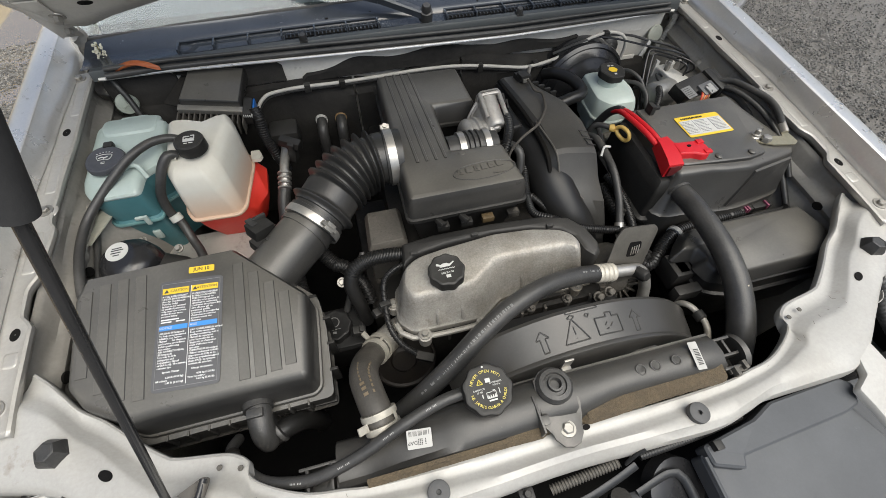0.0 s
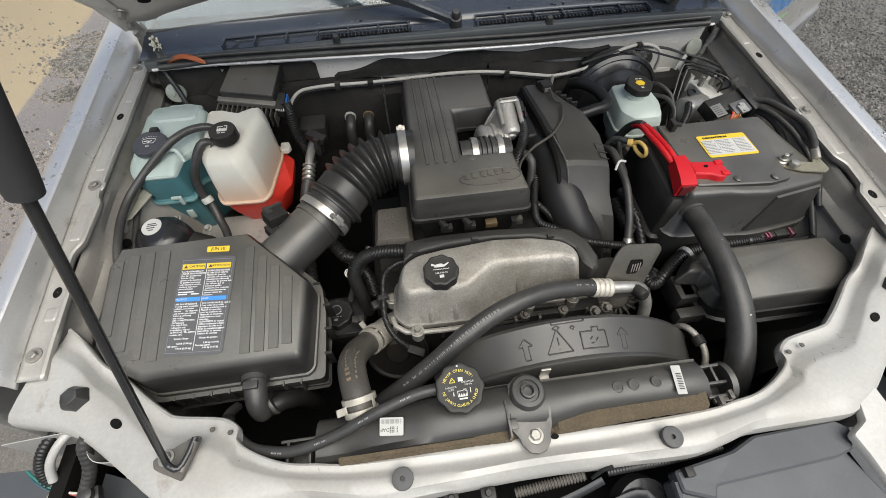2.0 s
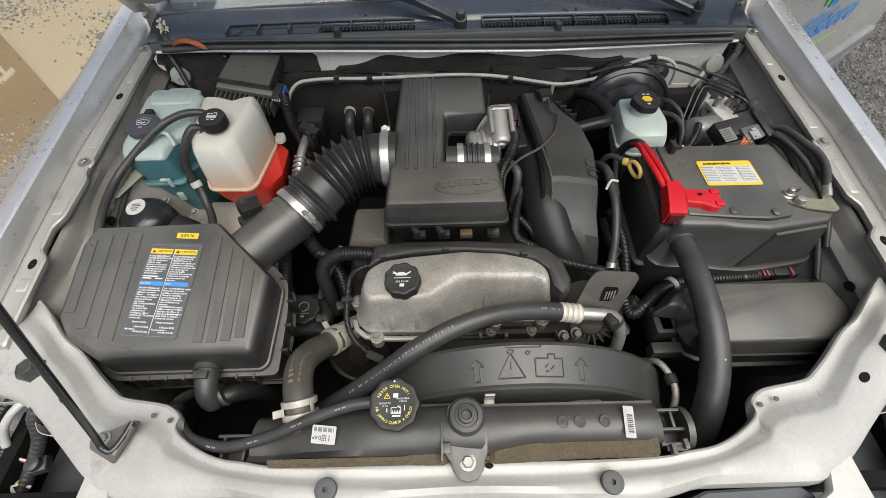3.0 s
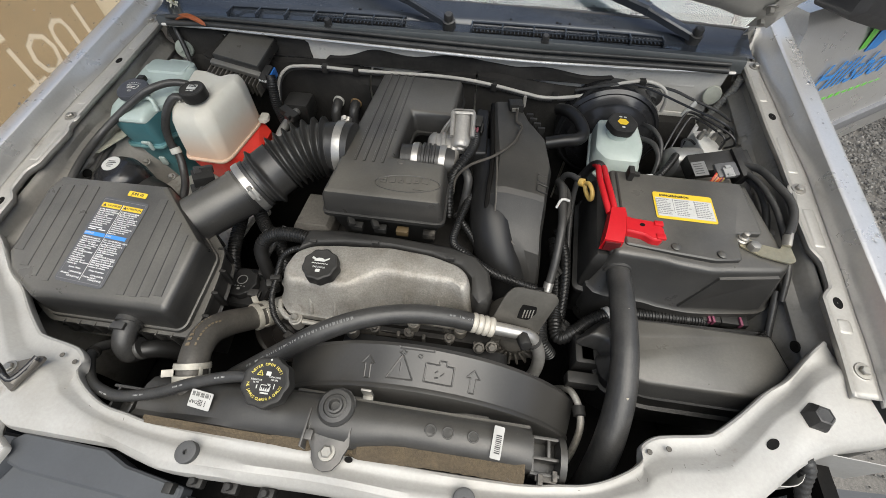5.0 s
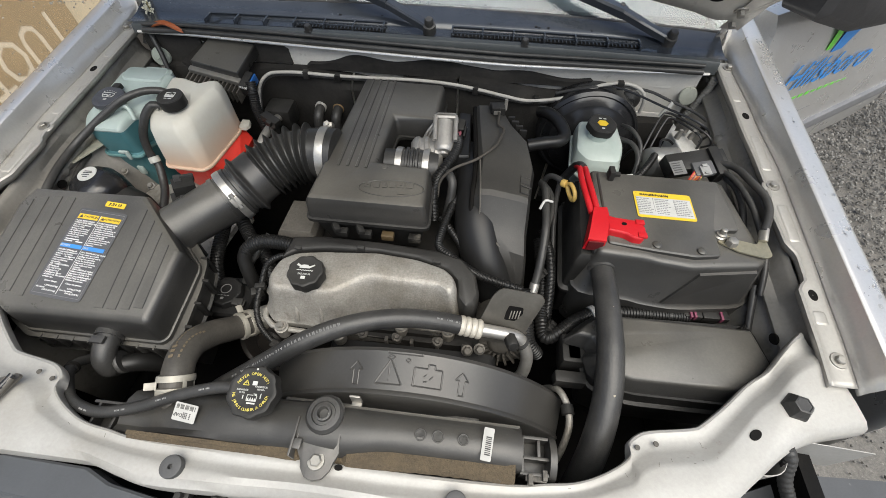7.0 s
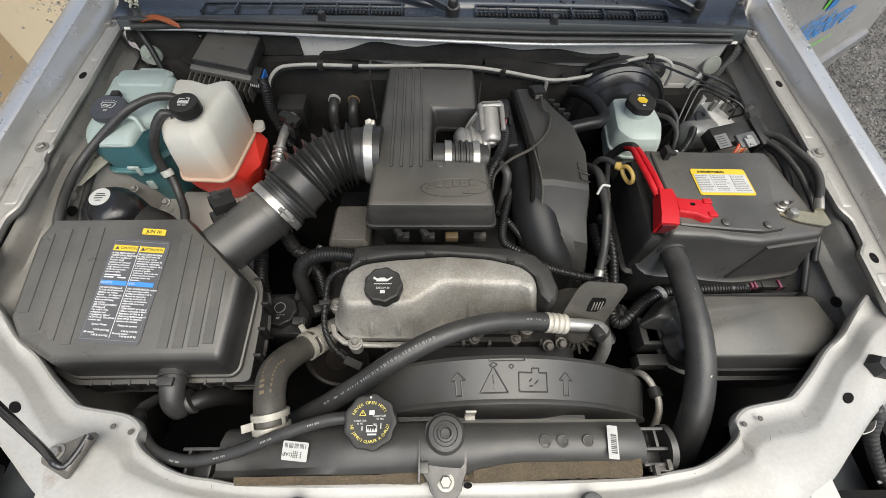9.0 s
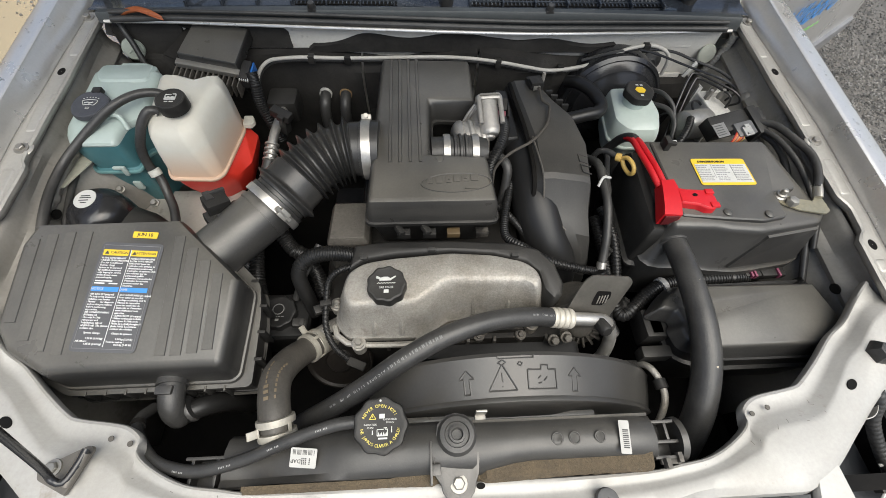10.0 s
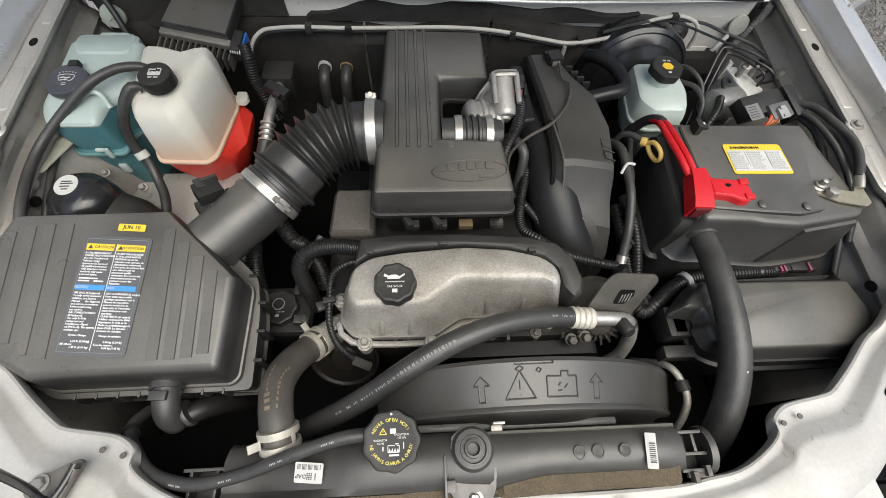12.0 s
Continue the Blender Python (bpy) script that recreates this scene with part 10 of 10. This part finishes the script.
# ---- leaf litter at the hinge corner ----
bm = bmesh.new()
rings = []
for i in range(11):
    t = i / 10
    w = 0.0065 * math.sin(math.pi * min(1, t * 0.95 + 0.05)) ** 0.7
    c = Vector((-0.612 + 0.085 * t, 0.690 - 0.016 * t, 1.066 + 0.012 * math.sin(t * 3)))
    rings.append([c + Vector((0.1 * w, -w, 0.004 * math.sin(5 * t))), c + Vector((0, 0, -0.003)), c + Vector((-0.1 * w, w, 0.005))])
loft(bm, rings, close=False)
lf = single("dead_leaf", bm, surface("rust_leaf", (0.36, 0.10, 0.03), 0.55, 0, (0.28, 0.07, 0.025), 0.5, 60), (-0.57, 0.68, 1.06), "curled rust-red dead leaf on the cowl seal", "leaf")
lf.modifiers.new("thick", "SOLIDIFY").thickness = 0.0006
fl = thing("dry_sprig", (-0.645, 0.765, 1.05), "dry cream flower sprig caught by the hood hinge", "plant debris")
rnd = random.Random(44)
for k in range(34):
    bm = bmesh.new()
    c = Vector((-0.646 + rnd.uniform(-0.008, 0.008), 0.752 + rnd.uniform(-0.008, 0.008), 1.070 + rnd.uniform(-0.006, 0.024)))
    lathe(bm, [(0.0008, -0.003), (rnd.uniform(0.0016, 0.0034), 0), (0.0008, 0.003)], frame_on(c, (rnd.uniform(-1, 1), rnd.uniform(-1, 1), 1)), 6)
    part("floret", bm, surface("cream_floret", (0.72, 0.69, 0.55), 0.7) if k == 0 else bpy.data.materials["cream_floret"], fl)
bm = bmesh.new()
tube(bm, [(-0.66, 0.775, 1.045), (-0.652, 0.762, 1.065), (-0.645, 0.755, 1.09)], 0.0016, 6, 0.006)
part("stem", bm, surface("dry_stem", (0.30, 0.26, 0.12), 0.7), fl)


# ---- wiring and small parts in the dark gaps ----
LOOMS = [
    ([(-0.335, 0.275, 0.985), (-0.350, 0.295, 0.965), (-0.352, 0.31, 0.92), (-0.345, 0.32, 0.86)], 0.0055, True),
    ([(-0.212, 0.235, 0.925), (-0.228, 0.205, 0.91), (-0.246, 0.185, 0.885), (-0.262, 0.170, 0.85)], 0.006, False),
    ([(0.300, 0.30, 0.93), (0.315, 0.25, 0.915), (0.318, 0.20, 0.89), (0.315, 0.15, 0.86)], 0.0082, True),
    ([(0.335, 0.42, 0.955), (0.325, 0.37, 0.945), (0.322, 0.31, 0.92), (0.325, 0.25, 0.89)], 0.0052, False),
    ([(0.480, 0.60, 0.96), (0.492, 0.57, 0.972), (0.508, 0.54, 0.962), (0.512, 0.51, 0.935)], 0.0045, False),
    ([(0.530, 0.50, 0.965), (0.512, 0.47, 0.965), (0.492, 0.445, 0.955), (0.475, 0.43, 0.94)], 0.0065, True),
    ([(0.64, 0.43, 0.985), (0.652, 0.40, 0.985), (0.658, 0.36, 0.975), (0.655, 0.31, 0.955)], 0.006, False),
    ([(0.635, 0.155, 0.895), (0.648, 0.135, 0.885), (0.650, 0.11, 0.865), (0.648, 0.08, 0.84)], 0.0095, True),
    ([(-0.672, 0.40, 0.93), (-0.662, 0.36, 0.935), (-0.655, 0.30, 0.925), (-0.655, 0.24, 0.90)], 0.0055, False),
    ([(0.105, 0.30, 0.94), (0.128, 0.275, 0.935), (0.150, 0.25, 0.92), (0.165, 0.225, 0.90)], 0.006, True),
]
for pts, r, ribbed in LOOMS:
    hose("wire_loom", pts, r, "black ribbed wiring conduit in the engine bay" if ribbed else "black smooth cable in the engine bay", ridge=0.001 if ribbed else 0.0, pitch=0.0048, category="wire")
# small bolts and brackets that catch the light
for c, n, r in (((-0.298, 0.305, 0.87), (0, -0.3, 1), 0.006), ((-0.262, 0.225, 0.86), (0, -0.5, 1), 0.0065), ((0.44, 0.44, 0.925), (0, -0.4, 1), 0.006), ((-0.565, 0.385, 0.86), (0, -0.4, 1), 0.006), ((-0.62, 0.40, 0.885), (0, -0.4, 1), 0.0055)):
    bm = bmesh.new()
    hexbolt(bm, frame_on(c, n), r, r * 1.5, r * 1.1)
    single("bolt", bm, STEEL, c, "small zinc hex bolt in the engine bay", "bolt", "engine bolts")
for k, (x, y, z) in enumerate(((-0.245, 0.115, 0.868), (-0.205, 0.128, 0.895), (0.30, 0.22, 0.90), (0.318, 0.13, 0.872))):
    bm = bmesh.new()
    box(bm, (0, 0, 0), (0.022, 0.014, 0.012), pose(x, y, z, 10 * k, 14, 25 * k), 0.0018)
    box(bm, (0.004, 0, 0.008), (0.008, 0.012, 0.005), pose(x, y, z, 10 * k, 14, 25 * k), 0.001)
    single("plug_connector", bm, BLACK, (x, y, z), "small black wiring plug between the hoses", "connector", "wiring plugs")
# rain drops lying on the fender crests and on the glass
def drops(name, count, seed, place, lo, hi, label):
    rnd = random.Random(seed)
    verts, faces = [], []
    for _ in range(count):
        c, n = place(rnd)
        m = frame_on(c, n)
        r = rnd.uniform(lo, hi) * (0.6 + rnd.random() * 0.6)
        k = len(verts)
        for rr, z in ((1.0, -0.1), (0.8, 0.28), (0.4, 0.42)):
            for j in range(8):
                a = j * math.pi / 4
                verts.append(m @ Vector((r * rr * math.cos(a), r * rr * math.sin(a) * 1.2, r * z)))
        for ring in range(2):
            for j in range(8):
                j2 = (j + 1) % 8
                faces.append((k + ring * 8 + j, k + ring * 8 + j2, k + ring * 8 + 8 + j2, k + ring * 8 + 8 + j))
        faces.append(tuple(k + 16 + j for j in range(8)))
    me = bpy.data.meshes.new(name)
    me.from_pydata([tuple(v) for v in verts], [], faces)
    me.materials.append(WATER)
    me.shade_smooth()
    return tagged(new(name, me), label, "water drops", kind="stuff")


WATER = bpy.data.materials.new("rain_water")
WATER.use_nodes = True
wp = WATER.node_tree.nodes["Principled BSDF"]
wp.inputs["Transmission Weight"].default_value, wp.inputs["Roughness"].default_value, wp.inputs["IOR"].default_value = 1.0, 0.02, 1.33
drops("rain_drops", 90, 91, lambda r: (lambda s, y: (Vector((s * r.uniform(0.725, 0.752), y, flange_z(y) + 0.0385)), (0, 0, 1)))(r.choice((-1, 1, 1)), r.uniform(0.02, 0.85)), 0.0015, 0.0035, "clear rain drops on the fender tops")
drops("rain_drops", 260, 92, lambda r: (lambda x, k: (Vector((x, 0.842 - 0.04 * (x / 0.7) ** 2 + 0.75 * k, 1.083 + 0.52 * k)), (0, -0.57, 0.82)))(r.uniform(-0.6, 0.6), r.uniform(0.0, 0.22)), 0.0016, 0.004, "rain drops on the windshield glass")
